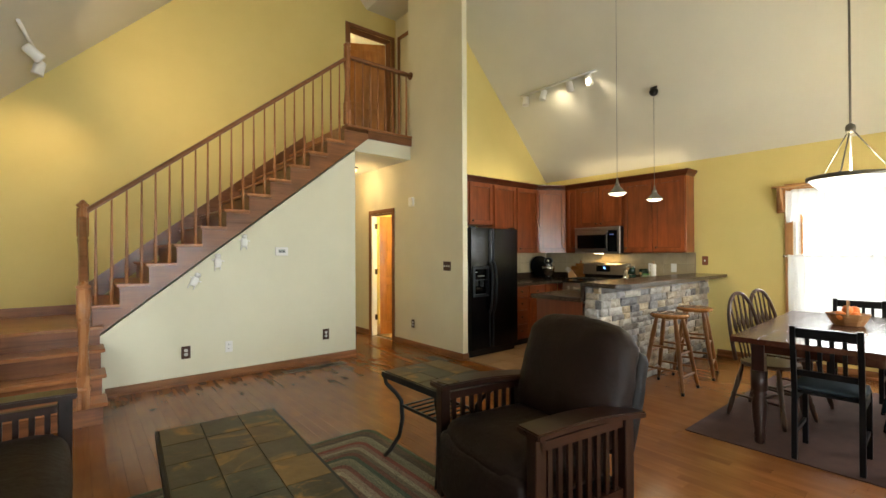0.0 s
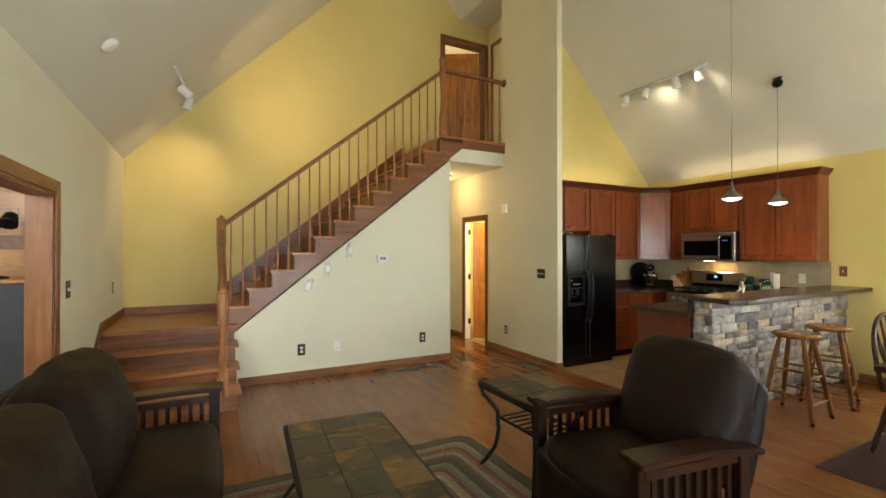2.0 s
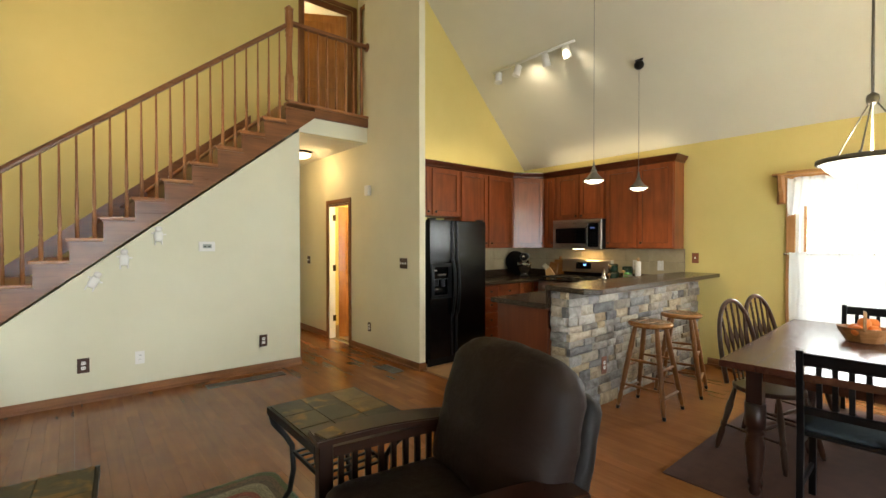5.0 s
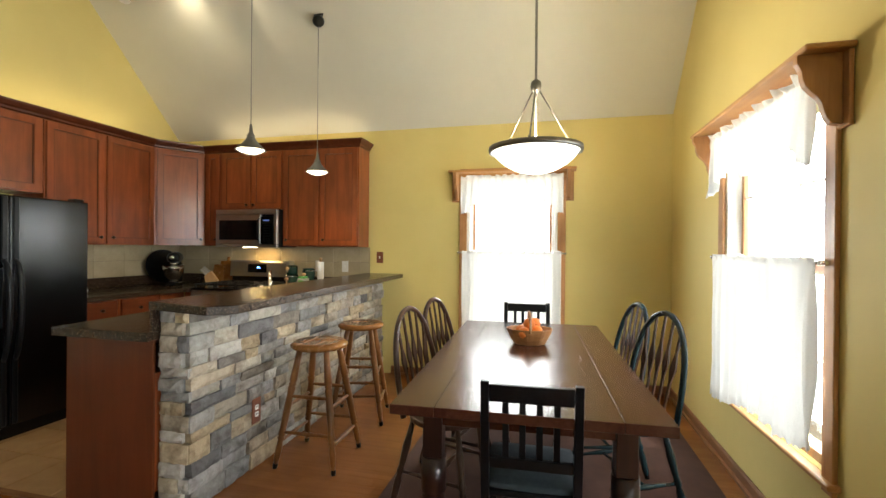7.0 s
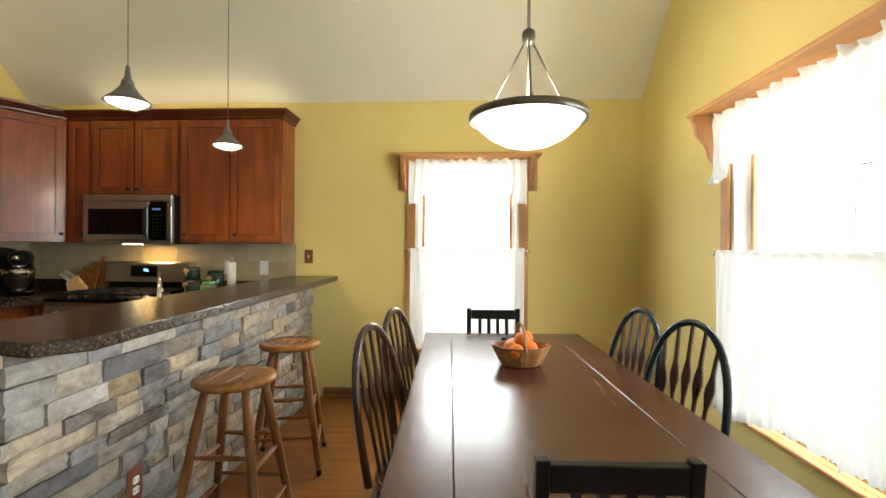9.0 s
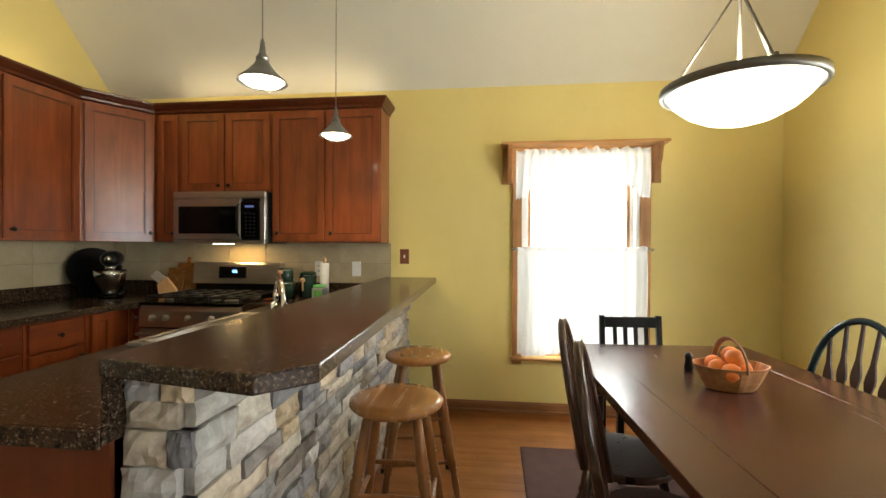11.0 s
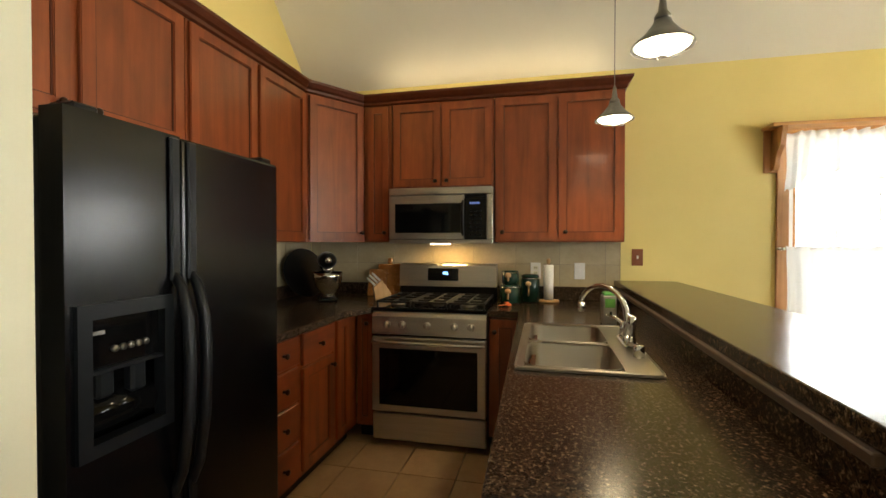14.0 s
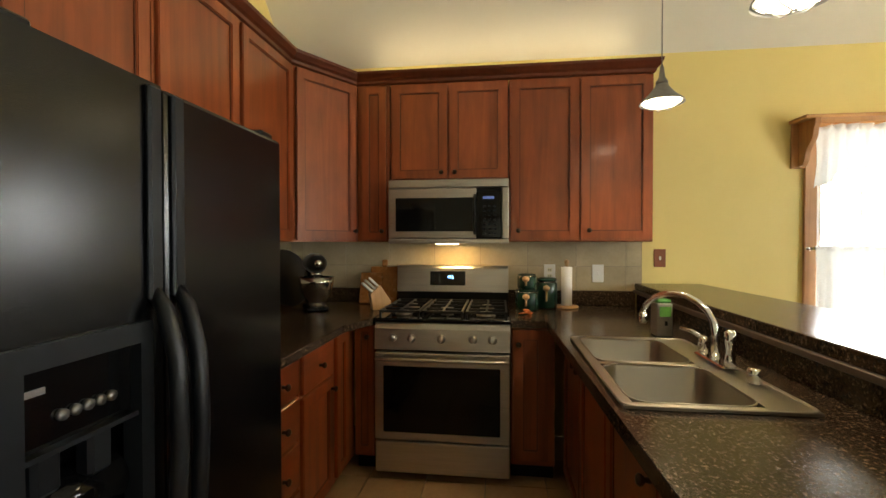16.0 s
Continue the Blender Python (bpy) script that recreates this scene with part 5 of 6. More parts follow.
for bx0, bx1 in ((SK[0] + .028, mid - .016), (mid + .016, SK[1] - .028)):
    lip = []
    for cx, cy, a0 in ((bx1 - .06, yb1 - .058, 0), (bx0 + .06, yb1 - .058, 90), (bx0 + .06, yb0 + .058, 180), (bx1 - .06, yb0 + .058, 270)):
        lip += [(cx + .06 * math.cos(radians(a0 + k * 22.5)), cy + .06 * math.sin(radians(a0 + k * 22.5)), t1) for k in range(5)]
    part("bowl_lip", tube(lip + lip[:1], .003, 6), M_FLATSTEEL, sk, "bright bowl lip")
part("bowl", bowl(SK[0] + .028, mid - .016, yb0 - .002, yb1 + .002, t1 - .001, .17), M_FLATSTEEL, sk, "rounded steel bowl")
part("bowl", bowl(mid + .016, SK[1] - .028, yb0 - .002, yb1 + .002, t1 - .001, .17), M_FLATSTEEL, sk, "rounded steel bowl")
for bx in ((SK[0] + mid) / 2, (SK[1] + mid) / 2):
    part("drain", lathe([(.04, .0), (.045, .004), (.03, .006), (0, .003)], 16, (bx, (yb0 + yb1) / 2, t1 - .171)), M_CHROME, sk)
tp = thing("kitchen_tap", "chrome high-arc kitchen tap with side sprayer", "faucet")
ty = SK[2] + .036
tx = 5.0
part("base", boxes((tx - .11, tx + .11, ty - .028, ty + .028, t1 + .001, t1 + .012), bevel=.006), M_CHROME, tp)
arc = [(tx, ty, t1 + .012), (tx, ty, t1 + .10)] + [(tx + .14 * (1 - math.cos(a)) * .9, ty + .085 * (1 - math.cos(a)), t1 + .10 + .125 * math.sin(a)) for a in [radians(18 * k) for k in range(1, 10)]]
part("spout", tube(arc, [.016, .0135] + [.0118] * 9, 12), M_CHROME, tp)
e = arc[-1]
part("spray_head", lathe([(.011, 0), (.017, -.012), (.018, -.04), (.012, -.05), (0, -.051)], 12, (e[0], e[1], e[2])), M_CHROME, tp)
part("lever", joined(lathe([(.018, 0), (.018, .045), (.012, .06), (0, .062)], 12, (tx + .09, ty, t1 + .012)), tube([(tx + .09, ty, t1 + .065), (tx + .12, ty + .03, t1 + .085), (tx + .15, ty + .06, t1 + .09)], [.008, .007, .005], 8)), M_CHROME, tp)
part("side_sprayer", lathe([(.02, 0), (.016, .02), (.012, .05), (.016, .08), (.018, .11), (.008, .12), (0, .12)], 12, (tx - .10, ty, t1 + .012)), M_CHROME, tp)
part("soap_cap", lathe([(.02, 0), (.02, .04), (.016, .045), (0, .045)], 12, (tx - .24, ty, t1 + .001)), M_CHROME, tp)

# raised bar: stone faced wall and its top
BT = 1.065
barwall = thing("bar_wall", "stacked ledge stone bar wall under laminate top", "bar", kind="structure")
part("core", boxes((3.87, 6.466, 2.335, 2.472, 0, 1.022)), M_MORTAR, barwall)
bt = thing("breakfast_bar", "dark speckled laminate raised bar top with clipped corner", "countertop")
part("top", prism([(3.80, 2.50), (3.715, 2.085), (3.815, 1.99), (6.466, 2.078), (6.466, 2.50)], BT - .042, BT, "z", .005), M_COUNTER, bt)
part("rail", boxes((3.82, 6.46, 2.493, 2.512, 1.0, 1.022), bevel=.003), M_TAUPE, bt)

# wall tiles are set last with the other pieces
# small kitchen things
ca = thing("canister", "dark green ceramic canister with clamp lid and wooden spoon", "canister", pose(6.20, 3.23, CT + .001), "green canisters")


def canister(o, r, h):
    part("jar", lathe([(r * .94, 0), (r, .012), (r, h * .8), (r * .88, h * .88)], 18), M_GREEN, o)
    part("lid", lathe([(r * .9, h * .88), (r * .95, h * .9), (r * .95, h * .96), (r * .6, h), (0, h)], 18), M_GREEN, o)
    part("clamp", tube([(r * math.cos(a) * .99, r * math.sin(a) * .99, h * .86) for a in [radians(20 * k) for k in range(19)]], .003, 6), M_CHROME, o, "wire clamp")
    part("spoon", joined(tube([(-r - .008, .01, h * .25), (-r - .008, .01, h * .6)], .006, 8), lathe([(0, -.02), (.02, -.01), (.022, 0), (.02, .01), (0, .02)], 12, (-r - .012, .01, h * .68))), M_BLOCK, o, "light wooden spoon")


canister(ca, .072, .135)
cb = thing("canister", "taller dark green ceramic canister with clamp lid", "canister", pose(6.31, 3.095, CT + .001), "green canisters")
canister(cb, .068, .20)
cd = thing("canister", "small dark green ceramic canister stacked on a larger one", "canister", pose(6.20, 3.23, CT + .137), "green canisters")
canister(cd, .06, .095)
pt = thing("paper_towel_holder", "wooden paper towel holder with white roll", "paper towel", pose(6.33, 2.965, CT + .001))
part("base", lathe([(.075, 0), (.078, .006), (.075, .014), (0, .015)], 24), M_BLOCK, pt)
part("roll", lathe([(.018, .016), (.034, .017), (.036, .265), (.018, .268)], 20), M_PAPER, pt)
part("post", lathe([(.010, .269), (.012, .285), (.016, .295), (.014, .31), (0, .317)], 12), M_BLOCK, pt, "round wooden finial")
mx_ = thing("stand_mixer", "black stand mixer with steel bowl on worktop", "mixer", pose(6.03, 4.56, CT + .001, 0, 0, -148))
part("base", boxes((-.10, .11, -.07, .07, .0, .035), (-.12, -.05, -.05, .05, .036, .25), bevel=.012), M_BLACK, mx_)
part("head", cushion(-.14, .12, -.056, .056, .245, .35, .012, 8, 0), M_BLACKP, mx_, "rounded black motor head")
part("bowl", lathe([(.05, .0355), (.055, .042), (.048, .055), (.062, .075), (.092, .12), (.104, .18), (.108, .215), (.104, .213), (.098, .18)], 24, (.06, 0, 0), False), mat("polished steel bowl", (0.46, 0.45, 0.43), (0.54, 0.53, 0.51), 3, 0.16, 1.0, 0.0), mx_, "polished steel bowl")
part("hub", moved(lathe([(.022, 0), (.024, .01), (.018, .02), (0, .022)], 12), pose(.12, 0, .30, 0, 90, 0)), M_CHROME, mx_)
part("head_band", moved(lathe([(.057, 0), (.059, .004), (.059, .014), (.057, .018)], 24), pose(.07, 0, .297, 0, 90, 0)), M_CHROME, mx_, "polished chrome band")
part("beater_shaft", lathe([(.035, .245), (.036, .225), (.02, .205), (.012, .16)], 16, (.06, 0, 0)), M_CHROME, mx_)
tr_ = solo("serving_tray", moved(lathe([(0, 0), (.165, .0), (.19, .012), (.192, .018), (.185, .018), (.16, .008), (0, .008)], 32), pose(6.12, 4.80, CT + .195, 74, 0, -22)), M_BLACKP, "round black tray leaning against the splash", "tray")
kb = thing("knife_block", "light wooden knife block with steel knives", "knife block", pose(6.12, 4.17, CT + .001, 0, 0, -62))
kb.scale = (.82, .82, .95)
part("block", prism([(-.055, 0), (.075, 0), (.085, .055), (.0, .165), (-.075, .105)], -.045, .045, "y", .004), M_BLOCK, kb)
for i in range(5):
    u, v = (.25 + .5 * (i // 2) * .6), (-.024 + .048 * (i % 2))
    part("knife_handle", moved(boxes((-.009, .009, -.007, .007, .001, .095), bevel=.003), pose(-.075 + .075 * u, v, .105 + .06 * u, 0, -51, 0)), M_STEEL, kb, "steel knife handle")
solo("cutting_board", moved(boxes((-.10, .10, -.008, .008, 0, .26), (-.02, .02, -.008, .008, .261, .31), bevel=.006), pose(6.385, 4.215, CT + .002, -12, 0, -90)), M_STOOL, "wooden cutting board leaning by the range", "cutting board")
solo("cutting_board", moved(boxes((-.08, .08, -.008, .008, 0, .22), bevel=.006), pose(6.355, 4.30, CT + .002, -14, 0, -90)), M_STOOL, "small wooden cutting board leaning on splash", "cutting board")
sb = thing("soap_caddy", "grey metal box with green label by the tap", "box", pose(5.49, 2.665, CT + .003))
part("case", boxes((-.04, .04, -.035, .035, 0, .15), bevel=.004), M_STEEL, sb)
part("label", boxes((-.042, -.0405, -.027, .022, .09, .135)), mat("bright green label", (.10, .30, .05), (.16, .42, .08), 30, .5), sb)
part("slot", boxes((-.042, -.0405, -.012, .0, .05, .07)), M_BLACKP, sb)
part("sponge", boxes((-.035, .03, -.03, .03, .151, .168), bevel=.005), mat("green sponge", (.08, .25, .06), (.12, .35, .09), 60, .9), sb)
ms = thing("measuring_spoons", "orange and red plastic measuring spoons on worktop", "spoons", pose(6.02, 3.225, CT + .001))
for i in range(4):
    part("spoon", moved(joined(lathe([(0, .001), (.014, .003), (.018, .012)], 12), boxes((.014, .075, -.004, .004, .008, .012))), pose(.012 * i, .006 * i, .004 * i, 0, 0, 25 * i + 120)), mat("orange plastic", (.7, .16, .04), (.8, .22, .06), 8, .4), ms)
rd = thing("counter_clock", "small black clock radio on worktop", "radio", pose(5.02, 4.56, CT + .001))
part("case", boxes((-.05, .05, -.035, .035, 0, .055), bevel=.008), M_BLACKP, rd)
part("face", boxes((-.04, .04, -.038, -.036, .012, .042)), M_PAPER, rd)


# outlets, switches and such
def plate(name, label, m, w, h, kind, colour, inner):
    """A wall plate; local front faces -y."""
    o = thing(name, label, "switch" if "switch" in name else "outlet", m)
    part("plate", boxes((-w / 2, w / 2, -.006, -.001, -h / 2, h / 2), bevel=.002), colour, o)
    n = max(1, round(w / .055)) if kind == "switch" else 2
    for i in range(n):
        if kind == "switch":
            x = (i - (n - 1) / 2) * .046
            part("toggle", boxes((x - .006, x + .006, -.016, -.006, -.012, .012), bevel=.002), inner, o)
        else:
            z = (-.5 + i) * .042
            part("socket", boxes((-.016, .016, -.009, -.006, z - .014, z + .014), bevel=.004), inner, o)
            part("slots", boxes((-.008, -.005, -.0095, -.009, z - .005, z + .007), (.005, .008, -.0095, -.009, z - .005, z + .007)), M_BLACKP, o)
    return o


plate("light_switch", "reddish wooden switch plate on yellow wall", pose(EX, 2.34, 1.235, 0, 0, E_), .075, .12, "switch", M_REDPL, M_WHITE)
plate("light_switch", "brown triple switch plate on cream wall", pose(CX, 4.45, 1.18, 0, 0, E_), .15, .12, "switch", M_BROWNPL, M_WHITE)
plate("wall_outlet", "brown wall outlet with white sockets", pose(CX, 5.22, .335, 0, 0, E_), .07, .115, "outlet", M_BROWNPL, M_WHITE)
plate("wall_outlet", "brown wall outlet with white sockets", pose(.87, SWY, .33), .085, .13, "outlet", M_BROWNPL, M_WHITE)
plate("wall_outlet", "white wall outlet on cream wall", pose(1.285, SWY, .335), .075, .12, "outlet", M_WHITE, M_WHITE)
plate("wall_outlet", "brown wall outlet with white sockets", pose(2.42, SWY, .335), .085, .13, "outlet", M_BROWNPL, M_WHITE)
plate("light_switch", "brown double switch plate beside doorway", pose(WX, 4.12, 1.19, 0, 0, 90), .11, .13, "switch", M_BROWNPL, M_WHITE)
plate("wall_outlet", "brown wall outlet above the landing", pose(WX, 5.85, 1.08, 0, 0, 90), .075, .12, "outlet", M_BROWNPL, M_WHITE)
plate("light_switch", "small white switch plate on tiles", pose(EX - .010, 2.74, 1.13, 0, 0, E_), .075, .12, "switch", M_WHITE, M_WHITE)
plate("wall_outlet", "beige wall outlet on tiles", pose(EX - .010, 3.06, 1.13, 0, 0, E_), .075, .12, "outlet", M_WHITE, M_CREAM)
plate("wall_outlet", "white wall outlet on tiles with black plug", pose(5.25, NY - .010, 1.13), .075, .12, "outlet", M_WHITE, M_WHITE)
plate("wall_outlet", "brown outlet set in the stone wall", pose(4.345, 2.285, .35), .08, .15, "outlet", M_REDPL, M_WHITE)
plate("light_switch", "brown switch plate in the hall", pose(CX, 7.12, 1.15, 0, 0, E_), .11, .12, "switch", M_BROWNPL, M_WHITE)
cord = thing("power_cord", "black power cord hanging from an outlet", "cord")
part("plug", boxes((5.235, 5.265, 4.895, 4.921, 1.10, 1.13), bevel=.004), M_BLACKP, cord)
part("cable", tube([(5.25, 4.90, 1.12), (5.27, 4.885, 1.13), (5.29, 4.88, 1.08), (5.288, 4.885, .99), (5.25, 4.88, .925), (5.10, 4.75, .917)], .004, 6), M_BLACKP, cord)
th = thing("thermostat", "white wall thermostat with grey display", "thermostat", pose(1.86, SWY, 1.38))
part("case", boxes((-.075, .075, -.025, -.001, -.05, .05), bevel=.006), M_WHITE, th)
part("display", boxes((-.04, .04, -.0265, -.025, -.018, .022)), mat("grey display", (.30, .34, .33), (.38, .42, .40), 10, .2), th)
part("buttons", boxes((-.03, -.01, -.028, -.0265, -.005, .004), (.01, .03, -.028, -.0265, -.005, .004)), M_GREYP, th)
ch = thing("door_chime", "white door chime box high on the wall", "chime", pose(CX, 5.22, 2.09, 0, 0, E_))
part("case", boxes((-.05, .05, -.05, -.001, -.065, .065), bevel=.008), M_WHITE, ch)
for x, z, r in ((.95, 1.075, 25), (1.17, 1.27, 0), (1.44, 1.49, 0), (1.83, 2.08, 0)):
    kf = thing("wall_ornament", "small white ceramic dog hung on the wall", "ornament", pose(x, SWY, z, 0, 0, 0), "white wall ornaments")
    if z > 2:
        kf.scale = (.7, .7, .7)
    else:
        kf.scale = (1.3, 1.3, 1.3)
    part("figure", moved(joined(cushion(-.025, .025, -.02, -.002, -.045, .03, .004, 4, 0), cushion(-.02, .02, -.028, -.002, .03, .065, .003, 4, 0), boxes((-.028, -.018, -.018, -.003, -.075, -.04), (.016, .026, -.018, -.003, -.07, -.04), (.02, .05, -.015, -.003, .0, .012), (-.045, -.02, -.015, -.003, .01, .02), bevel=.003)), pose(0, 0, 0, 0, r, 0)), M_WHITE, kf)


def register(name, x0, x1, y0, y1, along="x"):
    o = thing("floor_register", "dark metal floor register set in the hardwood", "vent")
    bm = boxes((x0, x1, y0, y0 + .015, .0, .006), (x0, x1, y1 - .015, y1, .0, .006), (x0, x0 + .015, y0 + .015, y1 - .015, .0, .006), (x1 - .015, x1, y0 + .015, y1 - .015, .0, .006))
    part("frame", bm, M_VENT, o)
    n = int((x1 - x0) / .02) if along == "x" else int((y1 - y0) / .02)
    sl = []
    for i in range(1, n):
        if along == "x":
            sl.append((x0 + i * .02 - .006, x0 + i * .02 + .004, y0 + .015, y1 - .015, .0, .004))
        else:
            sl.append((x0 + .015, x1 - .015, y0 + i * .02 - .006, y0 + i * .02 + .004, .0, .004))
    part("slats", boxes(*sl), M_VENT, o)


register("r", 1.80, 2.56, 4.96, 5.10)
register("r", 3.46, 3.60, 4.25, 4.58, "y")


# ---- lamps ----
def pendant(x, y, zr, group):
    top = roof_z(x)
    o = thing("pendant_lamp", "grey metal cone pendant lamp with caged lit bulb", "pendant lamp", pose(x, y, zr), group)
    q = .92
    part("shade", lathe([(r * q, h * q + .012) for r, h in ((.112, 0), (.108, .010), (.068, .045), (.036, .085), (.03, .10), (.024, .102), (.03, .086), (.06, .045), (.104, .006))], 24, (0, 0, 0), False), M_GUN, o, "brushed grey metal shade", True)
    part("socket_cap", lathe([(r * q, h * q + .012) for r, h in ((.03, .10), (.03, .115), (.016, .135), (.010, .19), (.004, .205))], 14), M_GUN, o)
    part("bulb", lathe([(r * q, h * q + .012) for r, h in ((0, -.024), (.04, -.02), (.075, -.008), (.096, .004), (.09, .014), (.04, .05), (0, .05))], 24), M_BULB, o, "lit bulb behind frosted lens", True)
    for k in range(3):
        a = radians(60 * k)
        part("cage_wire", tube([(r * q * math.cos(a), r * q * math.sin(a), h * q + .012) for r, h in ((.10, .004), (.06, -.026), (0, -.034), (-.06, -.026), (-.10, .004))], .0022, 5), M_GUN, o)
    part("cord", tube([(0, 0, .175), (0, 0, top - zr - .02)], .003, 6), M_GUN, o)
    part("canopy", joined(lathe([(.012, .0), (.034, -.008), (.05, -.03), (.054, -.052), (.046, -.078), (.026, -.096), (.004, -.102)], 20, (0, 0, top - zr - .02)),
                          moved(lathe([(.045, 0), (.045, .012), (.03, .03), (0, .034)], 20), pose(0, 0, top - zr - .002, 180, -math.degrees(math.atan(SLOPE)), 0))), M_BLACKP, o, "black domed ceiling canopy", True)


pendant(4.695, 2.60, 2.0, "bar pendants")
pendant(5.635, 2.62, 2.005, "bar pendants")

bl = thing("bowl_chandelier", "pewter pendant lamp with lit white glass bowl", "pendant lamp", pose(4.78, .655, 1.945))
part("bowl", lathe([(0, -.142), (.056, -.138), (.122, -.12), (.188, -.085), (.235, -.043), (.266, .0), (.259, .0), (.228, -.038), (.183, -.078), (.12, -.112), (.056, -.129), (0, -.134)], 40), M_BOWL, bl, "lit frosted glass bowl", True)
part("rim", lathe([(.267, -.012), (.282, -.012), (.286, .0), (.284, .018), (.267, .022), (.265, .0), (.267, -.012)], 40, (0, 0, 0), False), M_PEWTER, bl, "pewter rim band", True)
for k in range(3):
    a = radians(120 * k + 55)
    part("arm", tube([(.268 * math.cos(a), .268 * math.sin(a), .01), (.02 * math.cos(a), .02 * math.sin(a), .375)], .005, 6), M_PEWTER, bl)
    part("rim_screw", lathe([(.009, 0), (.009, .012), (0, .016)], 8, (.272 * math.cos(a), .272 * math.sin(a), .018)), M_PEWTER, bl)
part("hub", lathe([(.012, .355), (.03, .37), (.034, .395), (.03, .42), (.012, .435)], 16), M_PEWTER, bl)
part("stem", tube([(0, 0, -.02), (0, 0, (roof_z(4.78) - 1.945))], .008, 8), M_PEWTER, bl)
part("canopy", moved(lathe([(.07, 0), (.07, .012), (.05, .03), (0, .034)], 20), pose(0, 0, (roof_z(4.78) - 1.945) - .002, 180, -math.degrees(math.atan(SLOPE)), 0)), M_PEWTER, bl)

fl = thing("flush_ceiling_lamp", "round flush ceiling lamp with lit frosted glass", "ceiling lamp", pose(3.30, 6.35, 2.71))
part("pan", lathe([(.15, 0), (.155, -.02), (.14, -.03)], 24), M_BRONZE, fl)
part("glass", lathe([(.14, -.03), (.12, -.065), (.07, -.088), (0, -.095)], 24), M_FLUSH, fl, "lit frosted glass dome")


def track(points, heads, aims, label):
    """A ceiling track with its lamp heads."""
    o = thing("track_light", label, "track light")
    a, b = Vector(points[0]), Vector(points[1])
    part("track", tube([a, b], .016, 6), M_WHITE, o)
    for u, aim in zip(heads, aims):
        p = a.lerp(b, u)
        d = Vector(aim).normalized()
        c = p + Vector((0, 0, -.075))
        part("stem", tube([p, c], .007, 6), M_WHITE, o)
        bm = lathe([(.03, -.07), (.045, -.06), (.047, .03), (.052, .06), (.05, .075), (.04, .06), (0, .05)], 16)
        moved(bm, Matrix.Translation(c + d * .02) @ d.to_track_quat("Z", "Y").to_matrix().to_4x4())
        part("head", bm, M_WHITE, o, "white cylinder lamp head")


tz = roof_z(5.30) - .03
track([(5.30, 4.52, tz), (5.30, 3.22, tz)], (.08, .34, .68, .91), [(-.2, -.1, -1), (-.2, .2, -1), (.5, .1, -1), (.5, 0, -1)], "white four-head track light on sloped kitchen ceiling")
track([(-.37, 4.86, roof_z(-.37) - .02), (-.29, 6.0, roof_z(-.29) - .02)], (.48, .93), [(.8, .4, -.6), (-.25, .1, -1)], "white track light on sloped ceiling above stairs")
sd = thing("smoke_detector", "round white smoke detector on sloped ceiling", "smoke detector", pose(-.70, 3.73, roof_z(-.70), 0, 180 - math.degrees(math.atan(SLOPE)), 0))
part("base", lathe([(.065, 0), (.065, .012), (.055, .03), (.03, .036), (0, .036)], 20), M_WHITE, sd)

# ---- bar stools ----
def stool(m, group="bar stools"):
    o = thing("bar_stool", "golden oak round bar stool with turned legs and rungs", "stool", m, group)
    part("seat", lathe([(0, .695), (.12, .697), (.165, .706), (.18, .720), (.178, .735), (.160, .744), (.10, .738), (0, .735)], 32), M_STOOL, o, "round dished seat", True)
    prof = [(a, r * 1.2) for a, r in [(0, .011), (.05, .014), (.12, .017), (.2, .013), (.22, .019), (.235, .014), (.25, .019), (.30, .016), (.5, .019), (.6, .0165), (.66, .02), (.675, .015), (.69, .02), (.705, .015), (.72, .02), (.85, .017), (1, .015)]]
    feet, tops = [], []
    for k in range(4):
        a = radians(45 + 90 * k)
        f = Vector((.272 * math.cos(a), .272 * math.sin(a), .0))
        t = Vector((.125 * math.cos(a), .125 * math.sin(a), .705))
        feet.append(f)
        tops.append(t)
        lg = part("leg", turned(f + (t - f) * .04, t, prof, 10), M_STOOL_Z, o)
        part("foot_tip", turned(f, f + (t - f) * .045, [(0, .014), (.7, .016), (1, .012)], 10), M_BLACKP, lg, "black rubber tip")
    rung = [(0, .008), (.15, .010), (.42, .012), (.46, .015), (.5, .011), (.54, .015), (.58, .012), (.85, .010), (1, .008)]
    for k in range(4):
        for u in ((.22, .52) if k % 2 == 0 else (.30, .60)):
            a, b = feet[k].lerp(tops[k], u), feet[(k + 1) % 4].lerp(tops[(k + 1) % 4], u)
            part("rung", turned(a, b, rung, 8), M_STOOL_Z, o)
    return o


s0 = stool(pose(4.57, 1.985, 0, 0, 0, 2))
copy_thing(s0, pose(5.28, 2.02, 0, 0, 0, 14))

# ---- dining ----
TC = pose(4.57, .675, 0, 0, 0, 2.2)
dt = thing("dining_table", "dark walnut plank dining table with turned legs", "table", TC)
for y0, y1 in ((-.50, -.3315), (-.3305, .3305), (.3315, .50)):
    part("plank", boxes((-.985, .985, y0, y1, .722, .76), bevel=.002), M_TABLE, dt)
part("apron", boxes((-.86, .86, -.38, -.355, .65, .721), (-.86, .86, .355, .38, .65, .721), (-.865, -.84, -.355, .355, .65, .721), (.84, .865, -.355, .355, .65, .721)), M_TABLE, dt)
LEG = [(0, .026), (.06, .032), (.1, .026), (.14, .036), (.18, .03), (.35, .042), (.55, .047), (.66, .036), (.69, .047), (.72, .036), (.74, .05), (1, .05)]
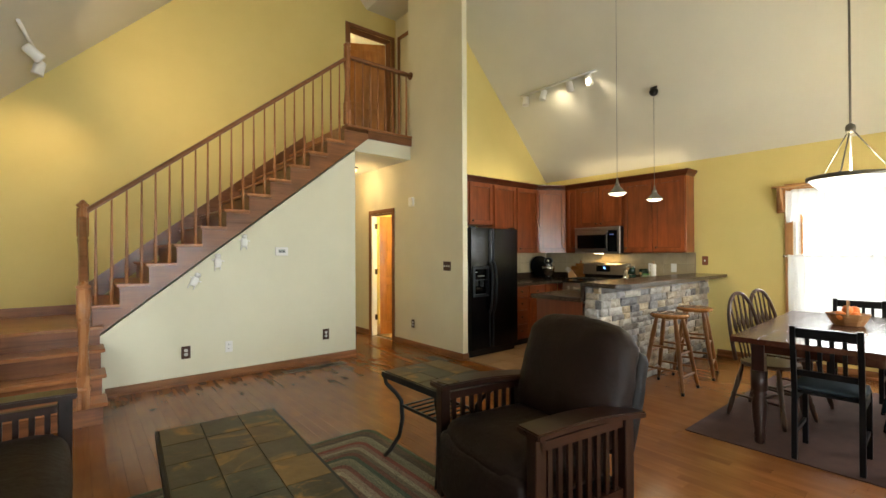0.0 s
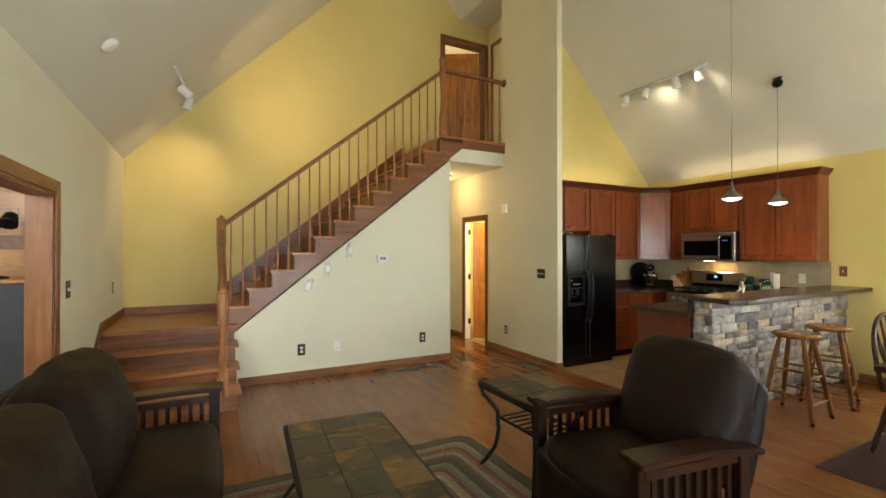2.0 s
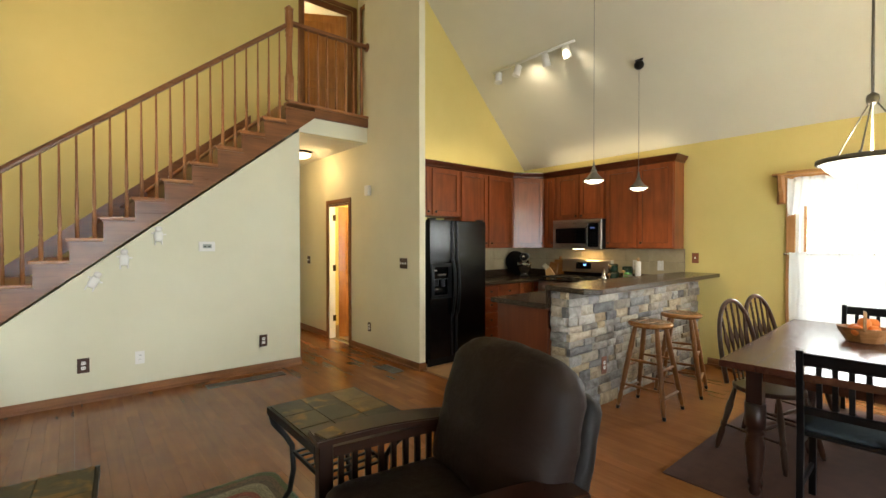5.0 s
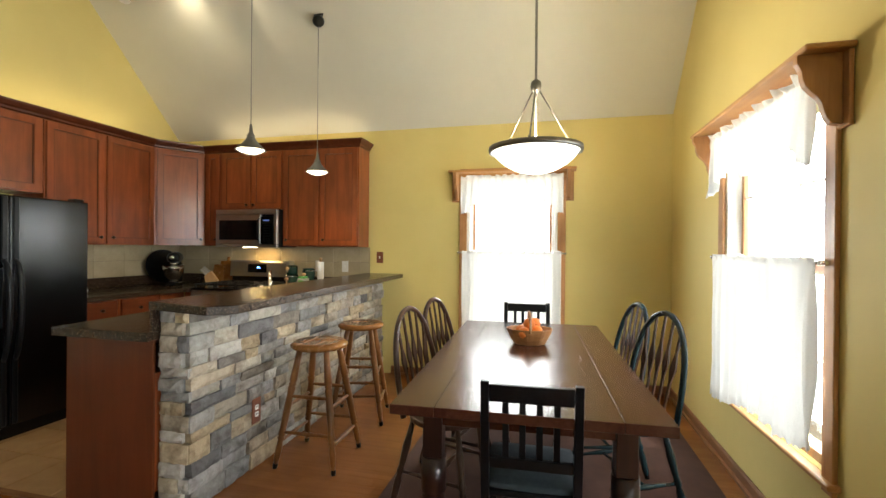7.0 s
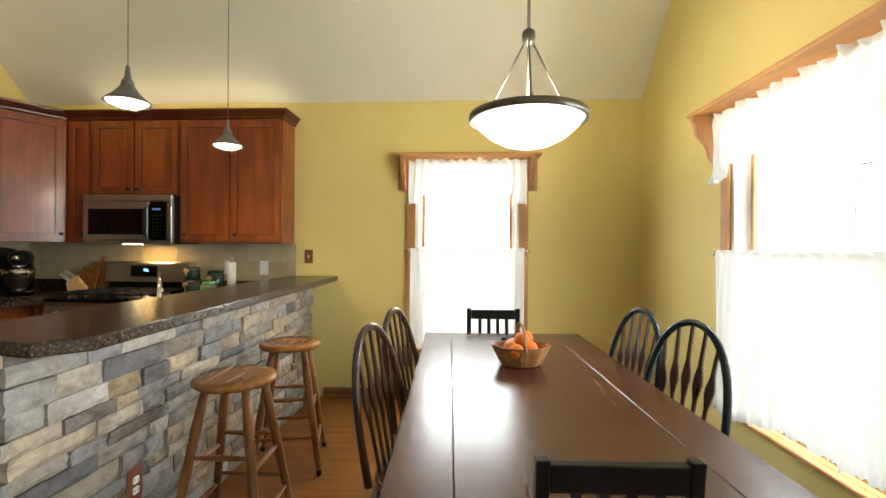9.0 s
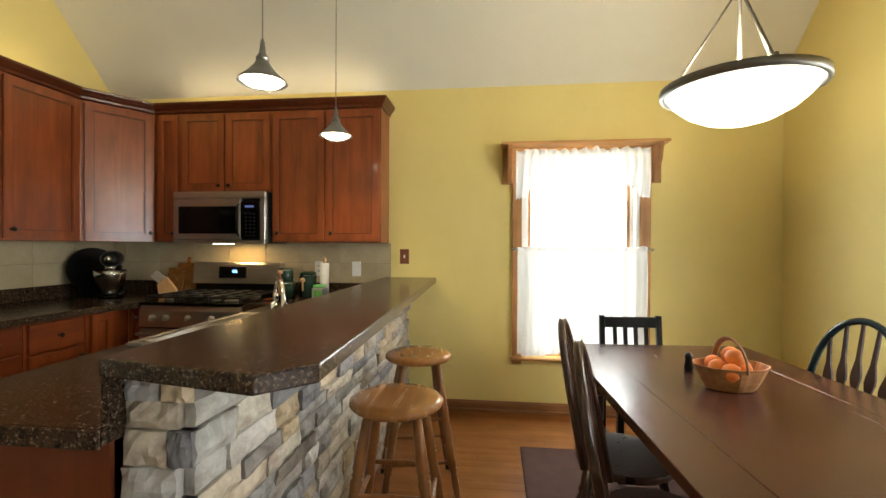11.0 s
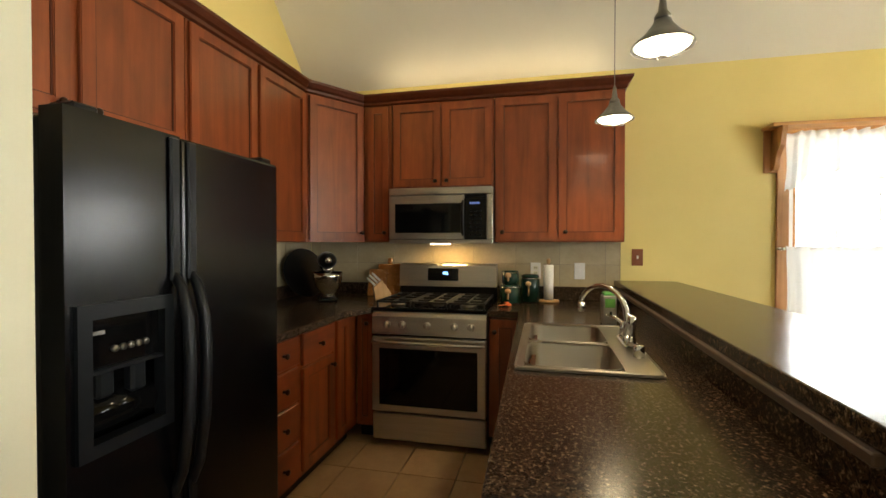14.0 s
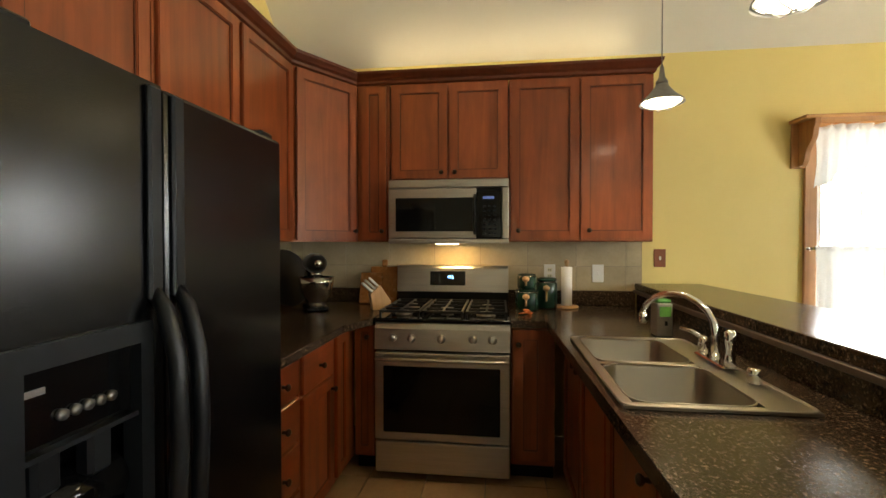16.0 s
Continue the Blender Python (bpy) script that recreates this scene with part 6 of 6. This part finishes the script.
for sx in (-1, 1):
    for sy in (-1, 1):
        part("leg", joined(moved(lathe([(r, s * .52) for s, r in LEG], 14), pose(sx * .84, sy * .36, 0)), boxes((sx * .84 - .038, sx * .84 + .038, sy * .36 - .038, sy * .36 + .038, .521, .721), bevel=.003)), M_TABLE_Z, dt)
solo("dining_rug", boxes((3.56, 5.84, -.38, 1.44, .001, .009), bevel=.003), M_MAT, "thin reddish brown flat rug under dining table", "rug")


def windsor(m, hoop_mat, group):
    """Bow-back chair; local front faces -y, the back is at +y."""
    o = thing("windsor_chair", "brown arrow-back hoop dining chair" if hoop_mat is M_WALNUT else "dark green hooped arrow-back dining chair", "chair", m, group)
    ring = [(.21 * math.cos(a) * (1 + .06 * math.sin(a)), .20 * math.sin(a)) for a in [radians(15 * k) for k in range(24)]]
    bm = prism(ring, .425, .455, "z", .008)
    part("seat", bm, hoop_mat, o)

    def hoop(t):
        a = math.pi * t
        x = -.215 * math.cos(a) * (1 + .10 * math.sin(a)) * .93
        z = .455 + .535 * math.sin(a) ** .72
        return Vector((x, .155 + .19 * (z - .455), z))
    part("hoop", tube([hoop(k / 28) for k in range(29)], .0155, 8), hoop_mat, o, "bent hoop back")
    for k in range(5):
        x = -.12 + .06 * k
        zt = .455 + .535 * max(.05, 1 - (x / .235) ** 2) ** .36 - .006
        p0, p1 = Vector((x * .75, .16, .45)), Vector((x * 1.1, .155 + .19 * (zt - .455), zt))
        d = p1 - p0
        bm = bmesh.new()
        prev = None
        for s, w in ((0, .006), (.25, .006), (.42, .008), (.55, .021), (.60, .019), (.70, .009), (1, .006)):
            c = p0 + d * s
            q = [bm.verts.new(c + Vector(v)) for v in ((-w, -.005, 0), (w, -.005, 0), (w, .005, 0), (-w, .005, 0))]
            if prev:
                for j in range(4):
                    bm.faces.new((prev[j], prev[(j + 1) % 4], q[(j + 1) % 4], q[j]))
            prev = q
        part("spindle", bm, M_WALNUT, o)
    lp = [(0, .012), (.1, .018), (.3, .02), (.36, .013), (.4, .021), (.45, .015), (.7, .021), (.8, .016), (1, .013)]
    f, t = [], []
    for sx, sy in ((-1, -1), (1, -1), (1, 1), (-1, 1)):
        f.append(Vector((sx * .22, sy * .21, 0)))
        t.append(Vector((sx * .145, sy * .13, .43)))
        part("leg", turned(f[-1], t[-1], lp, 10), hoop_mat, o)
    rg_ = [(0, .008), (.3, .010), (.5, .015), (.7, .010), (1, .008)]
    for a, b in ((0, 3), (1, 2)):
        part("stretcher", turned(f[a].lerp(t[a], .4), f[b].lerp(t[b], .4), rg_, 8), hoop_mat, o)
    part("stretcher", turned(f[0].lerp(t[0], .4).lerp(f[3].lerp(t[3], .4), .5), f[1].lerp(t[1], .4).lerp(f[2].lerp(t[2], .4), .5), rg_, 8), hoop_mat, o)
    return o


w1 = windsor(pose(4.34, 1.09, .009, 0, 0, -14), M_WALNUT, "dining chairs")
copy_thing(w1, pose(4.81, 1.07, .009, 0, 0, -14))
w3 = windsor(pose(4.52, .175, .009, 0, 0, 206), M_BLUEWOOD, "dining chairs")
copy_thing(w3, pose(4.95, .26, .009, 0, 0, 196))


def mission(m, colour, group, label):
    """Slat-back chair; local front faces -y."""
    o = thing("slat_back_chair", label, "chair", m, group)
    for sx in (-1, 1):
        part("back_post", prism([(.15, 0), (.185, 0), (.17, .45), (.215, .875), (.185, .875), (.14, .45)], sx * .175 - .016, sx * .175 + .016, "x", .003), colour, o)
        part("leg", boxes((sx * .175 - .017, sx * .175 + .017, -.20, -.166, 0, .44), bevel=.003), colour, o)
        part("side_rail", boxes((sx * .175 - .010, sx * .175 + .010, -.166, .145, .38, .43), (sx * .175 - .009, sx * .175 + .009, -.166, .150, .16, .185)), colour, o)
    part("front_rail", boxes((-.158, .158, -.195, -.175, .38, .43)), colour, o)
    bm = prism([(.178, .80), (.205, .80), (.212, .865), (.185, .865)], -.158, .158, "x", .003)
    part("top_rail", bm, colour, o)
    part("low_rail", prism([(.150, .55), (.172, .55), (.177, .59), (.155, .59)], -.158, .158, "x", .002), colour, o)
    for k in range(4):
        x = -.096 + .064 * k
        part("slat", prism([(.158, .591), (.170, .591), (.197, .799), (.185, .799)], x - .012, x + .012, "x"), colour, o)
    part("seat", boxes((-.19, .19, -.21, .15, .431, .452), bevel=.006), colour, o)
    part("seat_pad", cushion(-.185, .185, -.205, .14, .453, .485, .008, 6, .002), mat("dark blue seat pad", (.02, .03, .04), (.035, .05, .06), 40, .9), o, "dark blue seat pad")
    return o


mission(pose(3.78, .625, .009, 0, 0, 92), M_BLACKWOOD, "dining chairs", "black slat-back dining chair at table end").scale = (.93, 1, .99)
mission(pose(5.64, .745, .009, 0, 0, -88), M_BLACKWOOD, "dining chairs", "dark slat-back dining chair before window")

# fruit basket
fb = thing("fruit_basket", "woven wooden basket holding oranges on table", "basket", pose(4.78, .68, .761, 0, 0, 96))
fb.scale = (.9, .9, .95)
prev = None
bm = bmesh.new()
for rx, ry, z in ((.10, .075, .0), (.105, .08, .004), (.125, .10, .04), (.148, .115, .085), (.155, .12, .10), (.149, .114, .10), (.14, .107, .08), (.115, .09, .03), (.09, .07, .012)):
    ring = [bm.verts.new((rx * math.cos(a) * (1 + .03 * math.cos(9 * a)), ry * math.sin(a) * (1 + .03 * math.cos(9 * a)), z)) for a in [2 * math.pi * k / 36 for k in range(36)]]
    if prev:
        for k in range(36):
            bm.faces.new((prev[k], prev[(k + 1) % 36], ring[(k + 1) % 36], ring[k]))
    else:
        bm.faces.new(ring)
    prev = ring
bm.faces.new(prev)
part("bowl", bm, M_BASKET, fb)
part("handle", tube([(0, .118 * math.cos(a), .085 + .12 * math.sin(a)) for a in [math.pi * k / 14 for k in range(15)]], .013, 6, .4), M_BASKET, fb, "arched basket handle")
for k, (x, y, z) in enumerate(((-.07, .03, .075), (.0, -.045, .075), (.07, .03, .075), (-.01, .05, .078), (-.035, -.0, .125), (.055, -.03, .115))):
    solo("orange", moved(lathe([(0, -.036), (.02, -.031), (.034, -.012), (.036, .004), (.028, .024), (.012, .034), (0, .033)], 14), pose(4.78 + x, .68 + y, .762 + z)), M_ORANGE, "ripe orange lying in the basket", "orange", "oranges in the basket", smooth=True)
sp = solo("pepper_mill", joined(lathe([(.018, 0), (.02, .02), (.014, .05), (.018, .07), (.01, .085), (0, .088)], 14, (5.0, .745, .761))), M_BLACKP, "small dark shaker beside the basket", "shaker", smooth=True)

# ---- living room ----
rug = bmesh.new()
uvl = rug.loops.layers.uv.new("ring")
# oblong braided rug: rings of braid, each slightly domed
RX0, RX1, RY0, RY1 = -.15, 1.75, .95, 3.02
NR = 26
bw = .032
prev = None
for j in range(NR * 2 + 1):
    i = j / 2
    h = .012 if j % 2 else .007
    ins = i * bw
    r = max(.02, .10 - ins * .1)
    ring = []
    for cx, cy, a0 in ((RX1 - ins - r, RY1 - ins - r, 0), (RX0 + ins + r, RY1 - ins - r, 90), (RX0 + ins + r, RY0 + ins + r, 180), (RX1 - ins - r, RY0 + ins + r, 270)):
        for k in range(5):
            a = radians(a0 + k * 22.5)
            ring.append(rug.verts.new((cx + r * math.cos(a), cy + r * math.sin(a), h)))
    if prev:
        for k in range(20):
            f = rug.faces.new((prev[k], prev[(k + 1) % 20], ring[(k + 1) % 20], ring[k]))
            f.smooth = True
            for lp_ in f.loops:
                lp_[uvl].uv = (((int(i - .25) * .37) % 1.0), 0)
    else:
        low_ring = [rug.verts.new((v.co.x, v.co.y, .001)) for v in ring]
        for k in range(20):
            rug.faces.new((low_ring[k], low_ring[(k + 1) % 20], ring[(k + 1) % 20], ring[k]))
    prev = ring
rug.faces.new(prev)
solo("braided_rug", rug, M_RUG, "braided wool rug in green, tan and red", "rug")


def tile_grid(o, x0, x1, y0, y1, z, nx, ny, gap=.004):
    dx, dy = (x1 - x0) / nx, (y1 - y0) / ny
    for i in range(nx):
        for j in range(ny):
            piece("slate_tile", block_mesh("slate_tile", dx - gap, dy - gap, .012, M_SLATE), o, pose(x0 + dx * (i + .5), y0 + dy * (j + .5), z + random.uniform(-.001, .001)))


ct = thing("coffee_table", "low coffee table with slate tile top and iron frame", "table", pose(.555, 2.07, 0, 0, 0, -4))
tile_grid(ct, -.278, .278, -.58, .58, .458, 3, 5)
part("frame", boxes((-.293, -.279, -.595, .595, .42, .452), (.279, .293, -.595, .595, .42, .452), (-.279, .279, -.595, -.581, .42, .452), (-.279, .279, .581, .595, .42, .452), (-.279, .279, -.581, .581, .428, .442)), M_IRON, ct, "black iron frame")
for sx in (-1, 1):
    for sy in (-1, 1):
        x, y = sx * .268, sy * .57
        part("leg", tube([(x, y, .42), (x - sx * .03, y - sy * .03, .36), (x - sx * .06, y - sy * .06, .26), (x - sx * .04, y - sy * .04, .14), (x + sx * .01, y + sy * .01, .05), (x + sx * .03, y + sy * .03, .012)], .013, 8), M_IRON, ct)

et = thing("end_table", "slate-topped end table with curved black iron legs", "table", pose(1.81, 2.25, 0))
tile_grid(et, -.236, .236, -.276, .276, .575, 3, 3)
part("frame", boxes((-.25, -.237, -.29, .29, .535, .572), (.237, .25, -.29, .29, .535, .572), (-.237, .237, -.29, -.277, .535, .572), (-.237, .237, .277, .29, .535, .572), (-.237, .237, -.277, .277, .548, .562)), M_IRON, et, "black iron frame")
for sx in (-1, 1):
    for sy in (-1, 1):
        x, y = sx * .236, sy * .276
        part("leg", tube([(x, y, .54), (x - sx * .01, y - sy * .01, .49), (x - sx * .055, y - sy * .055, .43), (x - sx * .08, y - sy * .08, .38), (x - sx * .085, y - sy * .085, .26), (x - sx * .07, y - sy * .07, .15), (x - sx * .03, y - sy * .03, .06), (x, y, .012)], .014, 8), M_IRON, et)
es = part("shelf_rail", boxes((-.157, -.145, -.20, .20, .34, .358)), M_IRON, et, "iron shelf rail")
part("shelf_rail", boxes((.145, .157, -.20, .20, .34, .358)), M_IRON, et, "iron shelf rail")
for k in range(7):
    part("slat", boxes((-.144, .144, -.186 + .06 * k, -.174 + .06 * k, .345, .355)), M_IRON, et)


def mission_arm(o, y0, y1, xf, xb, name="arm"):
    """A slatted wooden side with a broad curved arm; the seat faces -x."""
    yc = (y0 + y1) / 2
    n = 12
    bm = bmesh.new()
    prev = None
    for k in range(n + 1):
        u = k / n
        x = xf + (xb - xf) * u
        z = .625 + .018 * math.sin(u * math.pi) - .03 * u
        q = [bm.verts.new(v) for v in ((x, y0 - .02, z - .025), (x, y1 + .02, z - .025), (x, y1 + .02, z + .005), (x, y0 - .02, z + .005))]
        if prev:
            for j in range(4):
                bm.faces.new((prev[j], prev[(j + 1) % 4], q[(j + 1) % 4], q[j]))
        else:
            bm.faces.new(q)
        prev = q
    bm.faces.new(prev)
    bmesh.ops.recalc_face_normals(bm, faces=bm.faces[:])
    bmesh.ops.bevel(bm, geom=[e for e in bm.edges if len(e.link_faces) == 2 and e.calc_face_angle(0) > .6], offset=.006, segments=2, affect='EDGES')
    part("arm_board", bm, M_DARKOAK, o, "glossy dark wooden arm")
    for x in (xf + .05, xb - .07):
        part("post", boxes((x - .03, x + .03, yc - .03, yc + .03, 0, .598), bevel=.004), M_DARKOAK_Z, o)
    part("side_rail", boxes((xf + .081, xb - .101, yc - .015, yc + .015, .53, .57)), M_DARKOAK, o)
    part("low_rail", boxes((xf + .081, xb - .101, yc - .015, yc + .015, .10, .24)), M_DARKOAK, o)
    m = int((xb - xf - .20) / .06)
    for k in range(m):
        x = xf + .12 + k * .06
        part("slat", boxes((x - .012, x + .012, yc - .008, yc + .008, .241, .529)), M_DARKOAK_Z, o)


ac = thing("recliner", "dark brown suede recliner with slatted mission wood arms", "armchair", pose(1.50, 1.56, 0, 0, 0, -9))
mission_arm(ac, -.43, -.33, -.02, .66)
mission_arm(ac, .33, .43, -.02, .66)
part("seat_cushion", cushion(-.02, .58, -.335, .335, .24, .47, .02, 10, .006, 2), M_LEATHER, ac, "brown suede seat", True)
part("front_panel", cushion(-.04, .06, -.335, .335, .05, .40, .01, 8, .005, 5), M_LEATHER, ac)
bk = cushion(-.11, .12, -.335, .335, .0, .60, .035, 14, .012, 9)
moved(bk, pose(.56, 0, .38, 0, 16, 0))
part("back_cushion", bk, M_LEATHER, ac, "plump brown suede back cushion", True)
bs = cushion(.06, .17, -.32, .32, -.02, .52, .015, 10, .006, 3)
moved(bs, pose(.60, 0, .36, 0, 16, 0))
part("back_shell", bs, M_LEATHER2, ac, "smooth grey brown leather back", True)
part("base", boxes((.08, .62, -.33, .33, .04, .239), bevel=.01), M_BLACKWOOD, ac)
cst = thing("coaster", "small square slate coaster on chair arm", "coaster", pose(1.60, 1.90, .6335, 0, 0, 10))
part("slab", boxes((-.045, .045, -.045, .045, 0, .008), bevel=.002), M_SLATE, cst)

so = thing("sofa", "dark brown suede sofa with slatted mission wood arms", "sofa", pose(-.20, 2.08, 0, 0, 0, 180))
# the sofa faces +x; its far arm is towards the stairs
mission_arm(so, -1.06, -.96, -.20, .66)
mission_arm(so, 1.02, 1.12, -.20, .66)
for y0, y1, sd_ in ((-.95, .03, 4), (.035, 1.01, 8)):
    part("seat_cushion", cushion(-.16, .50, y0, y1, .26, .47, .025, 10, .006, sd_), M_LEATHER, so, "brown suede seat", True)
    b2 = cushion(-.13, .13, y0 + .02, y1 - .02, .0, .54, .05, 14, .016, sd_ + 3)
    moved(b2, pose(.33, 0, .42, 0, 16, 0))
    part("back_cushion", b2, M_LEATHER, so, "plump brown suede back cushion", True)
part("base", boxes((-.12, .62, -.95, 1.01, .06, .259), bevel=.01), M_LEATHER, so)
part("back_panel", moved(boxes((.10, .20, -.94, 1.0, -.1, .52), bevel=.03, seg=2), pose(.42, 0, .36, 0, 14, 0)), M_LEATHER2, so)

# ---- adjoining room seen through the west doorway ----
pw = thing("plank_wall", "mixed reclaimed wood plank accent wall", "wall panel", kind="structure")
cols = [M_PINE, M_BLOCK, M_OAK_Y, M_PINE, M_TREAD, M_BLOCK]
z = 1.23
k = 0
while z < 2.3:
    h = random.choice((.09, .12, .14))
    y = -3.4 - random.random() * .5
    while y < -1.2:
        L = random.uniform(.5, 1.2)
        d = random.uniform(.012, .025)
        part("plank", boxes((max(-3.45, y), min(-1.16, y + L) - .003, 5.598 - d, 5.598, z, z + h - .004)), cols[(k * 7 + int(y * 3)) % 6], pw)
        y += L
        k += 1
    z += h
dk = thing("cabinet_bench", "dark grey panelled bench cabinet below plank wall", "cabinet")
part("carcass", boxes((-3.4, -1.2, 4.95, 5.55, .0, 1.20), bevel=.005), mat("dark blue grey paint", (.03, .033, .04), (.045, .05, .058), 10, .5), dk)
part("bench_top", boxes((-3.42, -1.18, 4.92, 5.56, 1.201, 1.23), bevel=.004), M_PINE, dk, "pale wooden top")
dl_ = thing("desk_lamp", "black desk lamp on bench cabinet", "lamp", pose(-1.72, 5.2, 1.231))
part("base", lathe([(.08, 0), (.08, .015), (.02, .03)], 16), M_BLACKP, dl_)
part("arm", tube([(0, 0, .02), (0, 0, .42), (.03, .06, .52)], .012, 8), M_BLACKP, dl_)
part("shade", moved(lathe([(.03, .08), (.05, .06), (.07, -.05), (.066, -.05)], 16), pose(.05, .1, .52, -40, 0, 0)), M_BLACKP, dl_)

# ---- pieces of walls and floors ----
# stacked ledge stones on the bar wall
rs = random.Random(5)


def rough_stone(w, h, d, seed):
    """A block with a broken, uneven face towards -y."""
    bm = bmesh.new()
    nx, nz = 6, 3
    grid = []
    for j in range(nz + 1):
        row = []
        for i in range(nx + 1):
            x, z = w * i / nx, h * j / nz
            edge = i in (0, nx) or j in (0, nz)
            dy = -d + (.007 if edge else -.006 * rs.random()) + rs.uniform(-.005, .005)
            row.append(bm.verts.new((x + (0 if edge else rs.uniform(-.2, .2) * w / nx), dy, z)))
        grid.append(row)
    for j in range(nz):
        for i in range(nx):
            bm.faces.new((grid[j][i], grid[j][i + 1], grid[j + 1][i + 1], grid[j + 1][i]))
    rim = [grid[0][i] for i in range(nx + 1)] + [grid[j][nx] for j in range(1, nz + 1)] + [grid[nz][i] for i in range(nx - 1, -1, -1)] + [grid[j][0] for j in range(nz - 1, 0, -1)]
    back = [bm.verts.new((v.co.x, 0, v.co.z)) for v in rim]
    for i in range(len(rim)):
        k = (i + 1) % len(rim)
        bm.faces.new((rim[i], back[i], back[k], rim[k]))
    bmesh.ops.recalc_face_normals(bm, faces=bm.faces[:])
    return bm


z = 0.003
rows = []
while z < 1.0:
    h = rs.choice((.055, .065, .075, .085, .10))
    if z + h > .985:
        h = 1.019 - z
    rows.append((z, h))
    z += h
stone_no = 0
for ri, (z, h) in enumerate(rows):
    x = 3.848 if ri % 2 else 3.862
    while x < 6.455:
        w = rs.uniform(.11, .36)
        if x + w > 6.40:
            w = 6.46 - x
        d = rs.uniform(.030, .052)
        piece("stone", mesh_of("stone", rough_stone(w - .003, h - .003, d, stone_no), M_STONE), barwall, pose(x, 2.334, z))
        x += w
        stone_no += 1
    y = 2.470
    end = 2.298 if ri % 2 else 2.335
    while y > end + .01:
        w = rs.choice((.172, .09, .11)) if y > 2.4 else y - end
        w = min(w, y - end)
        if y - w - end < .05:
            w = y - end
        piece("stone", mesh_of("stone", rough_stone(w - .003, h - .003, rs.uniform(.025, .045), stone_no), M_STONE), barwall, pose(3.869, y, z, 0, 0, -90))
        y -= w
        stone_no += 1

# wall tiles over the worktops
tiles = thing("backsplash", "beige ceramic wall tiles above the worktops", "tile", kind="structure")
part("grout", boxes((EX - .006, EX - .002, 2.455, 4.93, 1.012, 1.343), (4.774, EX - .007, NY - .006, NY - .002, 1.012, 1.343)), M_GROUT, tiles)
for j, (z0, z1) in enumerate(((1.013, 1.176), (1.179, 1.342))):
    y = 2.458
    k = 0
    while y < 4.92:
        w = min(.10 if k == 0 else .325, 4.93 - y)
        piece("wall_tile", block_mesh("wall_tile", w - .003, z1 - z0, .004, M_SPLASH), tiles, pose(EX - .010, y + w / 2, (z0 + z1) / 2, 0, 0, -90) @ pose(0, 0, 0, 90, 0, 0))
        y += w
        k += 1
    x = 4.776
    while x < EX - .02:
        w = min(.325, EX - .012 - x)
        piece("wall_tile", block_mesh("wall_tile", w - .003, z1 - z0, .004, M_SPLASH), tiles, pose(x + w / 2, NY - .010, (z0 + z1) / 2, 90, 0, 0))
        x += w

# kitchen floor tiles
KX0, KY0 = 3.80, 2.48
ts = .333
for i in range(9):
    for j in range(8):
        x0, y0 = KX0 + i * ts, KY0 + j * ts
        x1, y1 = min(x0 + ts, EX), min(y0 + ts, NY)
        if x1 - x0 < .02 or y1 - y0 < .02:
            continue
        piece("floor_tile", block_mesh("floor_tile", x1 - x0 - .006, y1 - y0 - .006, .02, M_TILE), subfloor, pose((x0 + x1) / 2, (y0 + y1) / 2, .0005))
solo("floor_threshold", boxes((3.76, 3.797, 2.48, 4.16, -.02, .008), bevel=.003), M_OAK_Y, "stained oak threshold strip", "threshold", kind="structure")

# hardwood strips, laid from south to north
PW = .082
rp = random.Random(9)
far = []
near = 0
x = WX
while x < EX:
    spans = []
    if x < SX:
        spans.append((LIV_S, SWY + .1 if x < WALL_END - .05 else HY))
    elif x + PW < 3.77:
        spans.append((SY, HY))
    else:
        spans.append((SY, KY0 - .01))
    for ys, ye in spans:
        y = ys - rp.random() * .8
        while y < ye:
            L = rp.choice((.45, .6, .75, .9, 1.1, 1.3))
            a, b = max(y, ys), min(y + L, ye)
            if b - a > .02:
                if near < 300 and .1 < x < 3.75 and 1.2 < (a + b) / 2 < 5.3:
                    near += 1
                    piece("floor_plank", block_mesh("floor_plank", PW - .0008, b - a - .0008, .02, M_FLOOR), subfloor, pose(x + PW / 2, (a + b) / 2, 0))
                else:
                    far.append((x + .0004, x + PW - .0004, a + .0004, b - .0004, -.02, 0))
            y += L
    x += PW
tagged(part("floor_planks", boxes(*far), M_FLOORJ, subfloor, "hardwood strips of the floor"), kind="stuff")
setting("floor_bath", boxes((CX + .131, 5.5, 5.14, 7.3, -.02, .0)), M_TILE, "tan tiled bathroom floor")
